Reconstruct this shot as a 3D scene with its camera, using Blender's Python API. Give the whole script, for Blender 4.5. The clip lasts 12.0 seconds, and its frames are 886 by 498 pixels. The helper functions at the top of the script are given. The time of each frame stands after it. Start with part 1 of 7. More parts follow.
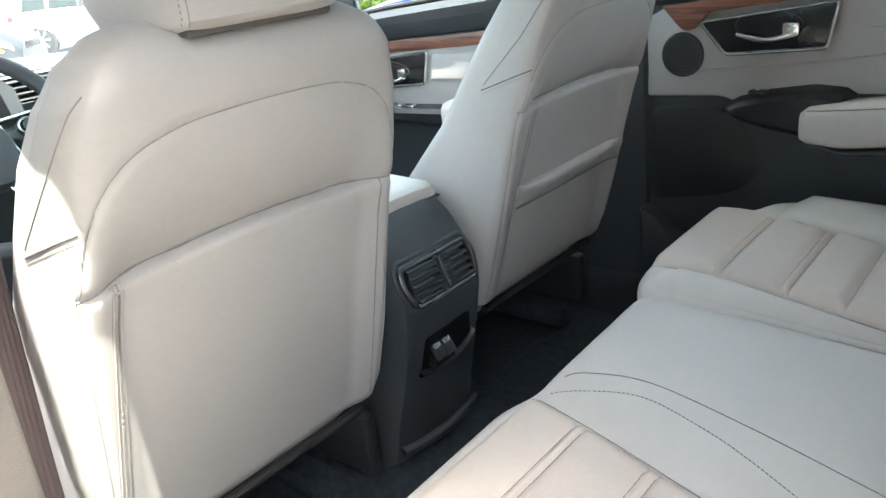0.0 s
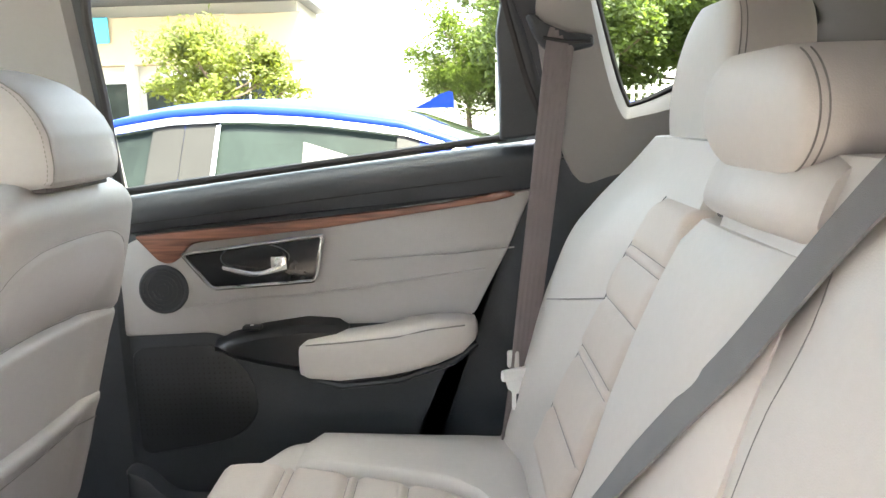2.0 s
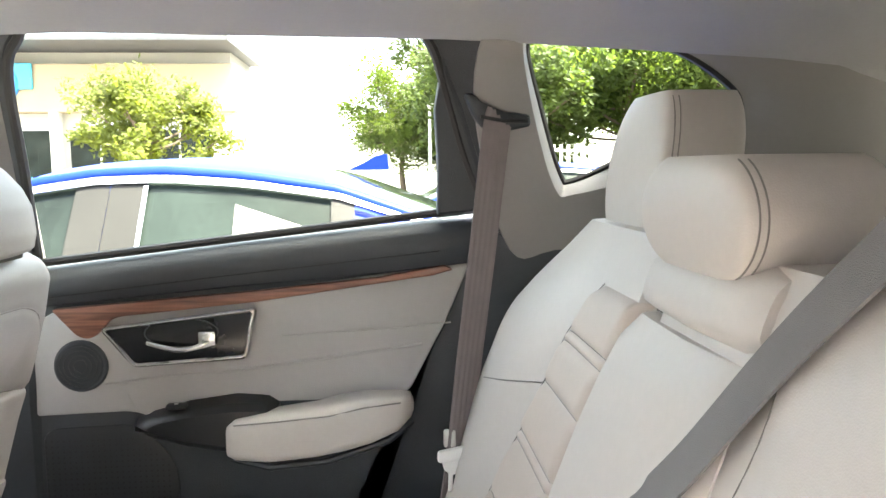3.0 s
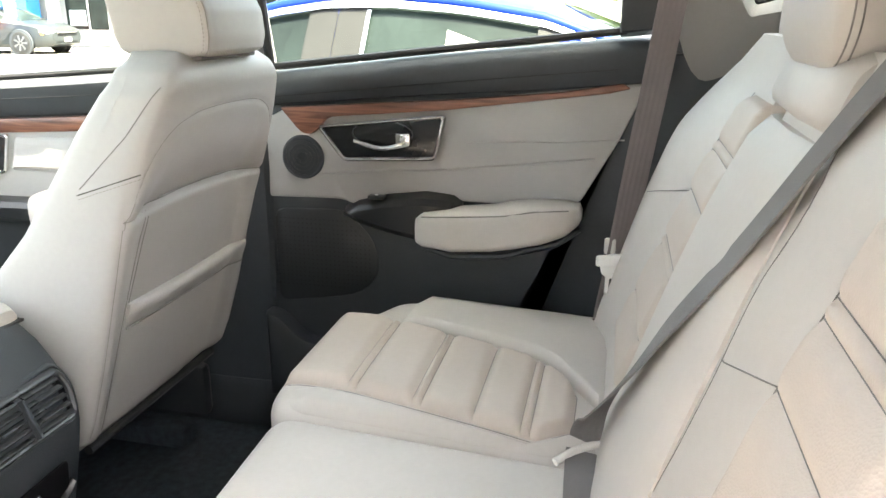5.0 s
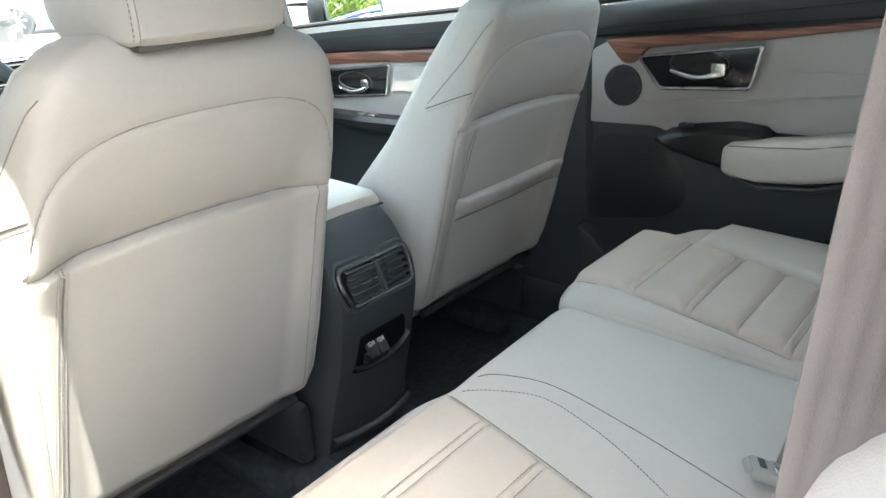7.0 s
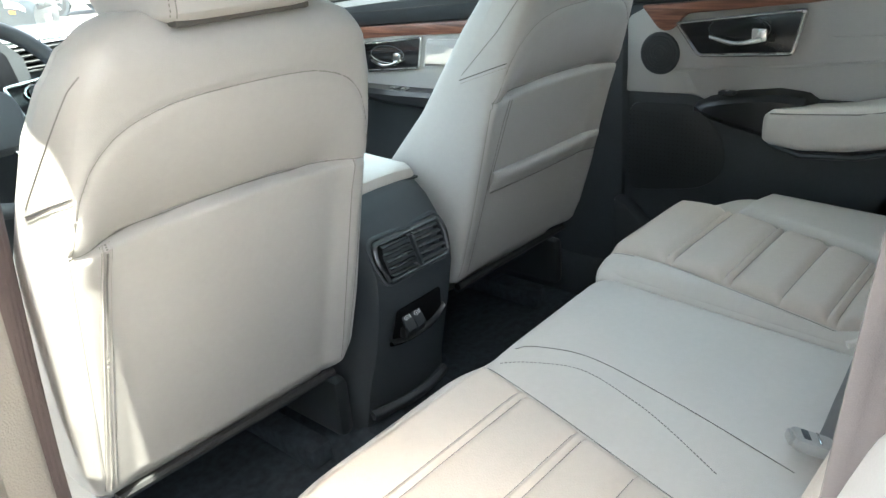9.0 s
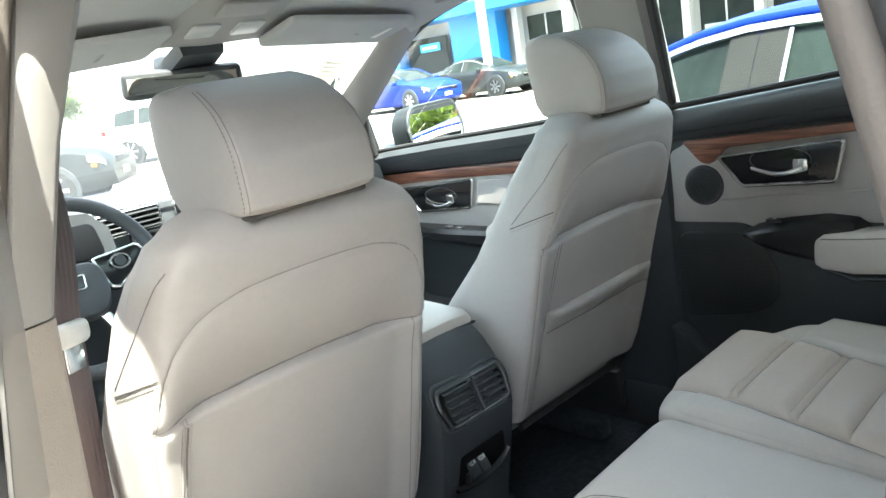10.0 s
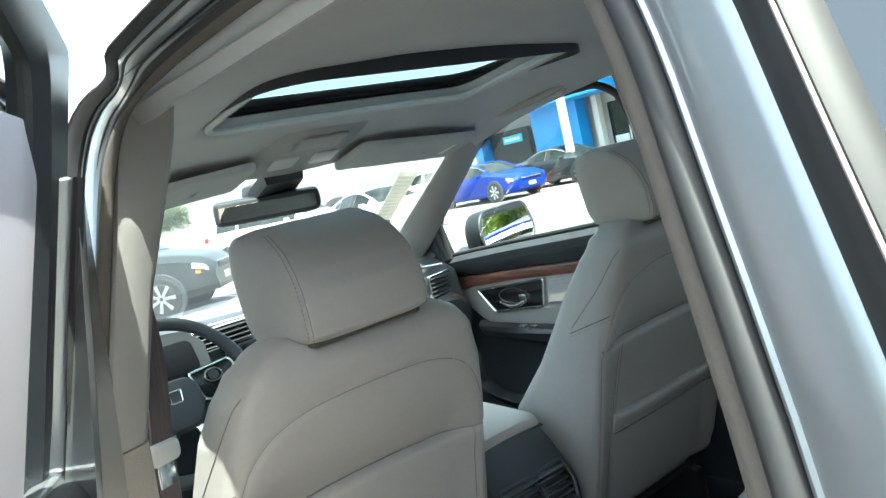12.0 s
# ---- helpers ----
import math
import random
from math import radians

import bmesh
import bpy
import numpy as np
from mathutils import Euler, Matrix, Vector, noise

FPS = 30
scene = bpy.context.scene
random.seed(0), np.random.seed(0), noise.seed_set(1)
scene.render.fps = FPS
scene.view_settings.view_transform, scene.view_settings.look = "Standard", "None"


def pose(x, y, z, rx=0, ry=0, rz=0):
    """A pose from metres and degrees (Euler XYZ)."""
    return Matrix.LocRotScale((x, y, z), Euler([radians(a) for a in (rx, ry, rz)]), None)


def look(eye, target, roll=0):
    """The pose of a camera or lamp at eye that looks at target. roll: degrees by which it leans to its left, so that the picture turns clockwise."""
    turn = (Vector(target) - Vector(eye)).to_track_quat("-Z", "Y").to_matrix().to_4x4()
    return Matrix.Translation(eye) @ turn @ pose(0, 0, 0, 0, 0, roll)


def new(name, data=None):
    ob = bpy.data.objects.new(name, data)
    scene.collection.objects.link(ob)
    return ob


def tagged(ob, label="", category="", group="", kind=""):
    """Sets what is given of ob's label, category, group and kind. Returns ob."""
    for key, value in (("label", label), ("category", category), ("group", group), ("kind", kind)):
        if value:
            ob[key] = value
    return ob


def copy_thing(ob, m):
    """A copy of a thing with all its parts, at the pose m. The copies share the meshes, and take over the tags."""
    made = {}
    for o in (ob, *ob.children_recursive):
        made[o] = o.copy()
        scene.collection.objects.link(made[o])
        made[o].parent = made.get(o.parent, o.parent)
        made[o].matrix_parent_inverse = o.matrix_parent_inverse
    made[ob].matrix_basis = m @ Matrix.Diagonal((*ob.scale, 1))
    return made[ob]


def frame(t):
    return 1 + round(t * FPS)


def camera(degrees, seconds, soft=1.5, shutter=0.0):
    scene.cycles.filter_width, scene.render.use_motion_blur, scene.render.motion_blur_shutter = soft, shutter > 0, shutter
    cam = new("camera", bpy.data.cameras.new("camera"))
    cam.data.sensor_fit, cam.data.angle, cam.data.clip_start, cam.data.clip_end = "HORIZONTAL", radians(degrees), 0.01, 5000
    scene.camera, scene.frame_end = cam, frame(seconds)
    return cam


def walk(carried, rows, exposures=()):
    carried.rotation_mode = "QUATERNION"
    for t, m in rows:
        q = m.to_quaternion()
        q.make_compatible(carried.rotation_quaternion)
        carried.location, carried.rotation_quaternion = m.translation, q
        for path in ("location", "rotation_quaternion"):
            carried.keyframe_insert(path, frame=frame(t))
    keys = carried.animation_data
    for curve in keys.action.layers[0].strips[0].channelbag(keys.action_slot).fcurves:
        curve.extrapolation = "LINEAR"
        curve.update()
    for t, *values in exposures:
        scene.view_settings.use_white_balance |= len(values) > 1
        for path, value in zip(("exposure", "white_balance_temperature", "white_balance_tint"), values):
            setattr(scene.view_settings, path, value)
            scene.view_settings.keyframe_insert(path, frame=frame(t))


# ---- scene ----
cam = camera(60.5, 12.0)
PATH = [
    (0, (-0.819, -0.614, 1.287), (0.545, 0.654, 0.557), -7.4),
    (0.5, (-0.805, -0.523, 1.272), (0.754, 0.465, 0.501), -6.4),
    (1, (-0.748, -0.493, 1.273), (1.02, 0.162, 0.606), -5.1),
    (1.5, (-0.671, -0.483, 1.301), (1.241, -0.162, 0.81), -4.6),
    (2, (-0.632, -0.47, 1.319), (1.338, -0.433, 0.975), -1.8),
    (2.5, (-0.612, -0.457, 1.343), (1.369, -0.597, 1.1), -0.3),
    (2.7, (-0.609, -0.458, 1.355), (1.374, -0.619, 1.157), -0.7),
    (4.3, (-0.651, -0.516, 1.329), (1.285, -0.403, 0.839), -0.4),
    (4.5, (-0.667, -0.525, 1.322), (1.254, -0.346, 0.794), 0.2),
    (5, (-0.726, -0.556, 1.311), (1.135, -0.131, 0.713), 0.3),
    (5.5, (-0.773, -0.616, 1.316), (0.959, 0.093, 0.611), -2.6),
    (6, (-0.81, -0.66, 1.315), (0.79, 0.311, 0.61), -4.6),
    (6.5, (-0.84, -0.696, 1.318), (0.646, 0.448, 0.625), -3.7),
    (7, (-0.842, -0.712, 1.314), (0.575, 0.501, 0.594), -3.3),
    (7.5, (-0.844, -0.711, 1.315), (0.545, 0.524, 0.575), -3.3),
    (9.3, (-0.845, -0.707, 1.31), (0.488, 0.564, 0.531), -5.2),
    (9.5, (-0.847, -0.716, 1.321), (0.492, 0.588, 0.609), -6.2),
    (10, (-0.855, -0.736, 1.374), (0.471, 0.686, 0.905), -9.1),
    (10.5, (-0.854, -0.76, 1.386), (0.435, 0.73, 1.043), -11.0),
    (11, (-0.847, -0.777, 1.395), (0.408, 0.744, 1.06), -10.8),
    (11.5, (-0.853, -0.797, 1.399), (0.383, 0.75, 1.116), -10.6),
    (12, (-0.858, -0.833, 1.416), (0.352, 0.748, 1.217), -12.7),
]
walk(cam, [(t, look(eye, target, roll)) for t, eye, target, roll in PATH],
     [(0.0, 3.62, 6450, 1), (1.0, 4.16, 7000, 5), (2.5, 4.37, 7350, 9), (4.5, 4.38, 7500, 6), (5.5, 4.25, 7400, 5), (6.0, 4.08, 6950, 1), (6.5, 3.72, 6650, -2), (7.5, 3.68, 6550, -2), (9.5, 3.66, 6450, -4), (10.5, 3.15, 6650, 2), (11.5, 2.98, 6500, 1), (12.0, 2.52, 6100, -8)])

# ---------- world, sun, exposure ----------
SUN_ELEV, SUN_AZ = 66.0, -163.5        # azimuth clockwise from the car's nose
world = bpy.data.worlds.new("sky")
scene.world = world
world.use_nodes = True
wn, wl = world.node_tree.nodes, world.node_tree.links
sky = wn.new("ShaderNodeTexSky")
sky.sky_type, sky.sun_disc = "NISHITA", False
sky.sun_elevation, sky.sun_rotation = radians(SUN_ELEV), radians(SUN_AZ)
sky.air_density, sky.dust_density, sky.ozone_density = 0.8, 4.0, 0.5
haze = wn.new("ShaderNodeVectorMath")       # the even white haze of a bright summer sky
haze.operation, haze.inputs[1].default_value = "ADD", (1.7, 1.62, 1.5)
wl.new(sky.outputs["Color"], haze.inputs[0])
wl.new(haze.outputs[0], wn["Background"].inputs["Color"])
wn["Background"].inputs["Strength"].default_value = 0.15

sun_dir = Vector((math.cos(radians(SUN_ELEV)) * math.sin(radians(SUN_AZ)),
                  math.cos(radians(SUN_ELEV)) * math.cos(radians(SUN_AZ)), math.sin(radians(SUN_ELEV))))
sun_lamp = bpy.data.lights.new("sun", "SUN")
sun_lamp.energy, sun_lamp.angle, sun_lamp.color = 4.5, radians(0.5), (1.0, 0.95, 0.87)
sun = new("sun", sun_lamp)
sun.matrix_world = look(sun_dir * 30, (0, 0, 0))

# ---------- materials ----------
MATS = {}


def material(name, color, rough=0.5, metal=0.0, vary=0.12, scale=6.0, bump=0.0, bump_scale=400.0, spec=0.5,
             coat=0.0, island=0.0, stretch=(1, 1, 1), tint=None):
    """A principled surface with two scales of variation and a fine relief."""
    if name in MATS:
        return MATS[name]
    m = bpy.data.materials.new(name)
    m.use_nodes = True
    n, l = m.node_tree.nodes, m.node_tree.links
    b = n["Principled BSDF"]
    b.inputs["Metallic"].default_value = metal
    b.inputs["Specular IOR Level"].default_value = spec
    b.inputs["Coat Weight"].default_value = coat
    b.inputs["Coat Roughness"].default_value = 0.05
    co = n.new("ShaderNodeTexCoord")
    mp = n.new("ShaderNodeMapping")
    mp.inputs["Scale"].default_value = stretch
    l.new(co.outputs["Object"], mp.inputs["Vector"])
    big = n.new("ShaderNodeTexNoise")
    big.inputs["Scale"].default_value, big.inputs["Detail"].default_value = scale, 4.0
    fine = n.new("ShaderNodeTexNoise")
    fine.inputs["Scale"].default_value, fine.inputs["Detail"].default_value = scale * 23, 3.0
    l.new(mp.outputs[0], big.inputs["Vector"])
    l.new(mp.outputs[0], fine.inputs["Vector"])
    mix = n.new("ShaderNodeMath")
    mix.operation = "MULTIPLY_ADD"
    l.new(fine.outputs["Fac"], mix.inputs[0])
    mix.inputs[1].default_value = 0.4
    l.new(big.outputs["Fac"], mix.inputs[2])
    ramp = n.new("ShaderNodeMapRange")
    ramp.inputs["From Min"].default_value, ramp.inputs["From Max"].default_value = 0.4, 1.0
    l.new(mix.outputs[0], ramp.inputs["Value"])
    col = n.new("ShaderNodeMix")
    col.data_type = "RGBA"
    dark = tint or tuple(c * (1 - vary) for c in color)
    light = tuple(min(1, c * (1 + vary)) for c in color)
    col.inputs["A"].default_value, col.inputs["B"].default_value = (*dark, 1), (*light, 1)
    l.new(ramp.outputs[0], col.inputs["Factor"])
    out = col.outputs["Result"]
    if island:
        info = n.new("ShaderNodeObjectInfo")
        hsv = n.new("ShaderNodeHueSaturation")
        r2 = n.new("ShaderNodeMapRange")
        r2.inputs["To Min"].default_value, r2.inputs["To Max"].default_value = 1 - island, 1 + island
        l.new(info.outputs["Random"], r2.inputs["Value"])
        l.new(r2.outputs[0], hsv.inputs["Value"])
        l.new(out, hsv.inputs["Color"])
        out = hsv.outputs["Color"]
    l.new(out, b.inputs["Base Color"])
    rr = n.new("ShaderNodeMapRange")
    rr.inputs["To Min"].default_value, rr.inputs["To Max"].default_value = rough * 0.88, min(1, rough * 1.12)
    l.new(big.outputs["Fac"], rr.inputs["Value"])
    l.new(rr.outputs[0], b.inputs["Roughness"])
    if bump:
        grain = n.new("ShaderNodeTexVoronoi" if bump_scale > 150 else "ShaderNodeTexNoise")
        grain.inputs["Scale"].default_value = bump_scale
        l.new(mp.outputs[0], grain.inputs["Vector"])
        bp = n.new("ShaderNodeBump")
        bp.inputs["Strength"].default_value, bp.inputs["Distance"].default_value = bump, 0.002
        l.new(grain.outputs[0], bp.inputs["Height"])
        l.new(bp.outputs[0], b.inputs["Normal"])
    MATS[name] = m
    return m


def wood_material(name):
    m = bpy.data.materials.new(name)
    m.use_nodes = True
    n, l = m.node_tree.nodes, m.node_tree.links
    b = n["Principled BSDF"]
    co = n.new("ShaderNodeTexCoord")
    mp = n.new("ShaderNodeMapping")
    mp.inputs["Scale"].default_value = (30, 3, 60)
    l.new(co.outputs["Object"], mp.inputs["Vector"])
    a = n.new("ShaderNodeTexNoise")
    a.inputs["Scale"].default_value, a.inputs["Detail"].default_value, a.inputs["Distortion"].default_value = 2.2, 6.0, 0.8
    l.new(mp.outputs[0], a.inputs["Vector"])
    ramp = n.new("ShaderNodeValToRGB")
    ramp.color_ramp.elements[0].position, ramp.color_ramp.elements[0].color = 0.32, (0.085, 0.030, 0.019, 1)
    ramp.color_ramp.elements[1].position, ramp.color_ramp.elements[1].color = 0.68, (0.30, 0.125, 0.078, 1)
    l.new(a.outputs["Fac"], ramp.inputs["Fac"])
    l.new(ramp.outputs["Color"], b.inputs["Base Color"])
    b.inputs["Roughness"].default_value, b.inputs["Coat Weight"].default_value = 0.42, 0.25
    return m


def glass_material(name, tint=(1, 1, 1), rough=0.0, gloss=0.06, sheen=0.7):
    """A thin pane: lets light straight through and mirrors a little, more at a grazing angle."""
    m = bpy.data.materials.new(name)
    m.use_nodes = True
    n, l = m.node_tree.nodes, m.node_tree.links
    n.remove(n["Principled BSDF"])
    tr, gl, mx = n.new("ShaderNodeBsdfTransparent"), n.new("ShaderNodeBsdfGlossy"), n.new("ShaderNodeMixShader")
    tr.inputs["Color"].default_value = (*tint, 1)
    gl.inputs["Roughness"].default_value = rough
    fr = n.new("ShaderNodeFresnel")
    fr.inputs["IOR"].default_value = 1.45
    sc = n.new("ShaderNodeMath")
    sc.operation, sc.inputs[1].default_value = "MULTIPLY_ADD", sheen
    sc.inputs[2].default_value = gloss - 0.03
    l.new(fr.outputs[0], sc.inputs[0])
    l.new(sc.outputs[0], mx.inputs["Fac"])
    l.new(tr.outputs[0], mx.inputs[1])
    l.new(gl.outputs[0], mx.inputs[2])
    l.new(mx.outputs[0], n["Material Output"].inputs["Surface"])
    return m


LEATHER = material("grey_leather", (0.54, 0.502, 0.472), 0.48, vary=0.06, scale=5, bump=0.09, bump_scale=700)
# front seats: the same leather, with their shade put into a darker colour
LEATHER_SHADED = material("grey_leather_shaded", (0.375, 0.353, 0.337), 0.5, vary=0.06, scale=5, bump=0.09, bump_scale=700)
LEATHER_INSERT = material("perforated_leather", (0.54, 0.470, 0.420), 0.55, vary=0.06, scale=5, bump=0.16, bump_scale=520)
DOOR_GREY = material("grey_door_vinyl", (0.41, 0.395, 0.385), 0.55, vary=0.05, scale=5, bump=0.2, bump_scale=520)
TRIM_GREY = material("grey_pillar_plastic", (0.26, 0.247, 0.24), 0.6, vary=0.05, scale=6, bump=0.03, bump_scale=900)
CLOTH_GREY = material("grey_headliner_cloth", (0.39, 0.386, 0.383), 0.95, vary=0.06, scale=7, bump=0.35, bump_scale=900, spec=0.2)
THREAD = material("leather_insert_thread", (0.20, 0.185, 0.175), 0.7, vary=0.1, scale=40)
STITCH = material("dark_seam_thread", (0.085, 0.078, 0.074), 0.8, vary=0.2, scale=40)
SEAM = material("leather_seam", (0.20, 0.188, 0.178), 0.6, vary=0.1, scale=40)
BLACK_SOFT = material("black_soft_plastic", (0.036, 0.041, 0.047), 0.5, vary=0.2, scale=8, bump=0.25, bump_scale=600)
BLACK_HARD = material("black_hard_plastic", (0.024, 0.027, 0.031), 0.42, vary=0.2, scale=9, bump=0.12, bump_scale=700)
BLACK_SATIN = material("satin_black_plastic", (0.014, 0.015, 0.017), 0.34, vary=0.2, scale=6)
BLACK_GLOSS = material("piano_black", (0.009, 0.010, 0.012), 0.22, vary=0.2, scale=4, coat=0.1, spec=0.35)
CARPET = material("black_carpet", (0.042, 0.050, 0.062), 0.95, vary=0.4, scale=60, bump=0.8, bump_scale=900, spec=0.1)
RUBBER = material("black_rubber", (0.015, 0.015, 0.016), 0.55, vary=0.25, scale=20)
CHROME = material("satin_chrome", (0.75, 0.75, 0.74), 0.18, metal=1.0, vary=0.05, scale=20)
WOOD = wood_material("red_brown_wood_trim")
WEBBING = material("taupe_belt_webbing", (0.185, 0.158, 0.158), 0.75, vary=0.10, scale=30, bump=0.18, bump_scale=1500, stretch=(1, 1, 1))
CREAM = material("cream_plastic", (0.62, 0.60, 0.57), 0.45, vary=0.05, scale=10)
STEEL = material("bright_steel", (0.8, 0.8, 0.8), 0.2, metal=1.0, vary=0.05)
PAINT_GREY = material("metallic_grey_paint", (0.33, 0.345, 0.36), 0.3, metal=0.7, vary=0.05, scale=10, coat=0.8)
GLASS = glass_material("clear_glass", (0.96, 0.985, 0.97), sheen=0.4)
GLASS_SIDE = glass_material("tinted_side_glass", (0.80, 0.88, 0.86), gloss=0.035, sheen=0.12)
GLASS_REAR = glass_material("rear_side_glass", (0.50, 0.56, 0.545), gloss=0.035, sheen=0.12)
GLASS_DARK = glass_material("privacy_glass", (0.17, 0.20, 0.195), gloss=0.08)
GLASS_ROOF = glass_material("green_roof_glass", (0.36, 0.47, 0.465), gloss=0.04, sheen=0.3)
WHITE_PLASTIC = material("white_latch_plastic", (0.85, 0.84, 0.82), 0.35, vary=0.03)
MIRROR_DIM = material("dimming_mirror", (0.36, 0.355, 0.33), 0.02, metal=1.0, vary=0.01)
MIRROR = material("mirror_silver", (0.9, 0.9, 0.9), 0.01, metal=1.0, vary=0.01)
PAPER = material("white_label_paper", (0.72, 0.70, 0.62), 0.7, vary=0.06, scale=30)
INK = material("grey_print", (0.12, 0.12, 0.12), 0.7)
WHITE_INK = material("white_print", (0.75, 0.75, 0.75), 0.6)


# ---------- mesh helpers ----------
def thing(name, at, label, category, group="", kind=""):
    return_ob = new(name)
    return_ob.location = at
    return_ob.empty_display_size = 0.05
    return tagged(return_ob, label, category, group, kind)


def root_place(ob):
    place = Vector((0, 0, 0))
    while ob is not None:
        place += Vector(ob.location)
        ob = ob.parent
    return place


def part(name, bm, mat, parent=None, label="", smooth=True):
    """Link a bmesh, given in world coordinates, as one mesh object under a thing or a part."""
    bmesh.ops.recalc_face_normals(bm, faces=bm.faces)
    if parent is not None:
        bmesh.ops.translate(bm, verts=bm.verts, vec=-root_place(parent))
    me = bpy.data.meshes.new(name)
    bm.to_mesh(me)
    bm.free()
    if smooth:
        for p in me.polygons:
            p.use_smooth = True
        me.set_sharp_from_angle(angle=radians(38))
    me.materials.append(mat)
    ob = new(name, me)
    ob.parent = parent
    return tagged(ob, label)


def solo(name, bm, mat, label, category, kind="", group="", smooth=True):
    ob = part(name, bm, mat, None, smooth=smooth)
    return tagged(ob, label, category, group, kind)


def spline(pts, n=8, closed=False):
    """Catmull-Rom points through pts."""
    pts = [Vector(p) for p in pts]
    out, k = [], len(pts)
    for i in range(k if closed else k - 1):
        p1, p2 = pts[i], pts[(i + 1) % k]
        p0 = pts[i - 1] if (closed or i) else p1
        p3 = pts[(i + 2) % k] if (closed or i + 2 < k) else p2
        for j in range(n):
            t = j / n
            out.append(0.5 * (2 * p1 + (p2 - p0) * t + (2 * p0 - 5 * p1 + 4 * p2 - p3) * t * t
                              + (3 * p1 - p0 - 3 * p2 + p3) * t ** 3))
    if not closed:
        out.append(pts[-1])
    return out


def loft(rings, cap=True, bm=None):
    bm = bm or bmesh.new()
    rows = [[bm.verts.new(p) for p in ring] for ring in rings]
    for a, b in zip(rows, rows[1:]):
        for i in range(len(a)):
            j = (i + 1) % len(a)
            bm.faces.new((a[i], a[j], b[j], b[i]))
    if cap:
        bm.faces.new(rows[0][::-1])
        bm.faces.new(rows[-1])
    return bm


def tube(path, r, segs=6, bm=None, closed=False):
    path = [Vector(p) for p in path]
    rings, side = [], None
    for i, p in enumerate(path):
        a = path[i - 1] if (i or closed) else p
        b = path[(i + 1) % len(path)] if (i + 1 < len(path) or closed) else p
        d = (b - a).normalized()
        side = d.orthogonal().normalized() if side is None else (side - d * side.dot(d)).normalized()
        up = d.cross(side)
        rings.append([p + (side * math.cos(2 * math.pi * k / segs) + up * math.sin(2 * math.pi * k / segs)) * r for k in range(segs)])
    if closed:
        rings.append(rings[0])
    return loft(rings, not closed, bm)


def dashes(path, r, on=0.0035, off=0.0022):
    """A row of separate stitches along a path."""
    path = [Vector(p) for p in path]
    bm, left, drawn = bmesh.new(), 0.0, True
    for a, b in zip(path, path[1:]):
        d, at = (b - a).length, 0.0
        while at < d - 1e-6:
            if left <= 1e-6:
                drawn, left = not drawn, (off if drawn else on)
            go = min(left, d - at)
            if drawn and go > 0.0008:
                tube([a.lerp(b, at / d), a.lerp(b, (at + go) / d)], r, 4, bm)
            at, left = at + go, left - go
    return bm


def ribbon(pairs, thick, out, bm=None, crown=0.25):
    """A solid strip: pairs of edge points, thick along the vector out, its edges rounded."""
    out = Vector(out).normalized()
    rings = []
    for a, b in pairs:
        a, b = Vector(a), Vector(b)
        w = b - a
        e = min(thick * 0.5, w.length * 0.3) / max(w.length, 1e-6)
        h = thick
        rings.append([a, a + out * h * 0.6, a + w * e + out * h, a + w * 0.5 + out * h * (1 + crown * 0.2),
                      b - w * e + out * h, b + out * h * 0.6, b])
    return loft(rings, True, bm)


def box(center, size, bevel=0.004, turn=None, bm=None, segs=2):
    bm = bm or bmesh.new()
    made = bmesh.ops.create_cube(bm, size=1.0)["verts"]
    bmesh.ops.scale(bm, vec=size, verts=made)
    if bevel:
        edges = list({e for v in made for e in v.link_edges})
        made = list({v for f in bmesh.ops.bevel(bm, geom=edges, offset=bevel, segments=segs, affect="EDGES", profile=0.5)["faces"] for v in f.verts} | {v for v in made if v.is_valid})
    m = Matrix.Translation(center) @ (turn or Matrix())
    bmesh.ops.transform(bm, matrix=m, verts=made)
    return bm


def round_poly(pts, r, n=5):
    """Corners of a closed 2D outline cut round; r: one radius or one for each corner."""
    k, out = len(pts), []
    for i, p in enumerate(pts):
        rad = r[i] if isinstance(r, (list, tuple)) else r
        p = Vector(p)
        a, b = Vector(pts[i - 1]) - p, Vector(pts[(i + 1) % k]) - p
        da, db = min(rad, a.length * 0.48), min(rad, b.length * 0.48)
        if rad <= 0:
            out.append(p)
            continue
        q0, q2 = p + a.normalized() * da, p + b.normalized() * db
        for j in range(n + 1):
            t = j / n
            out.append(q0 * (1 - t) ** 2 + p * 2 * t * (1 - t) + q2 * t * t)
    return out


def inset(pts, d):
    """A closed 2D outline drawn in by d."""
    k = len(pts)
    area = sum(pts[i][0] * pts[(i + 1) % k][1] - pts[(i + 1) % k][0] * pts[i][1] for i in range(k))
    s, out = (1 if area > 0 else -1), []
    for i in range(k):
        a = (Vector(pts[i]) - Vector(pts[i - 1]))
        b = (Vector(pts[(i + 1) % k]) - Vector(pts[i]))
        t = (a.normalized() if a.length > 1e-7 else b.normalized()) + (b.normalized() if b.length > 1e-7 else a.normalized())
        t = t.normalized() if t.length > 1e-7 else Vector((1, 0))
        out.append(Vector(pts[i]) + Vector((-t[1], t[0])) * s * d)
    return out


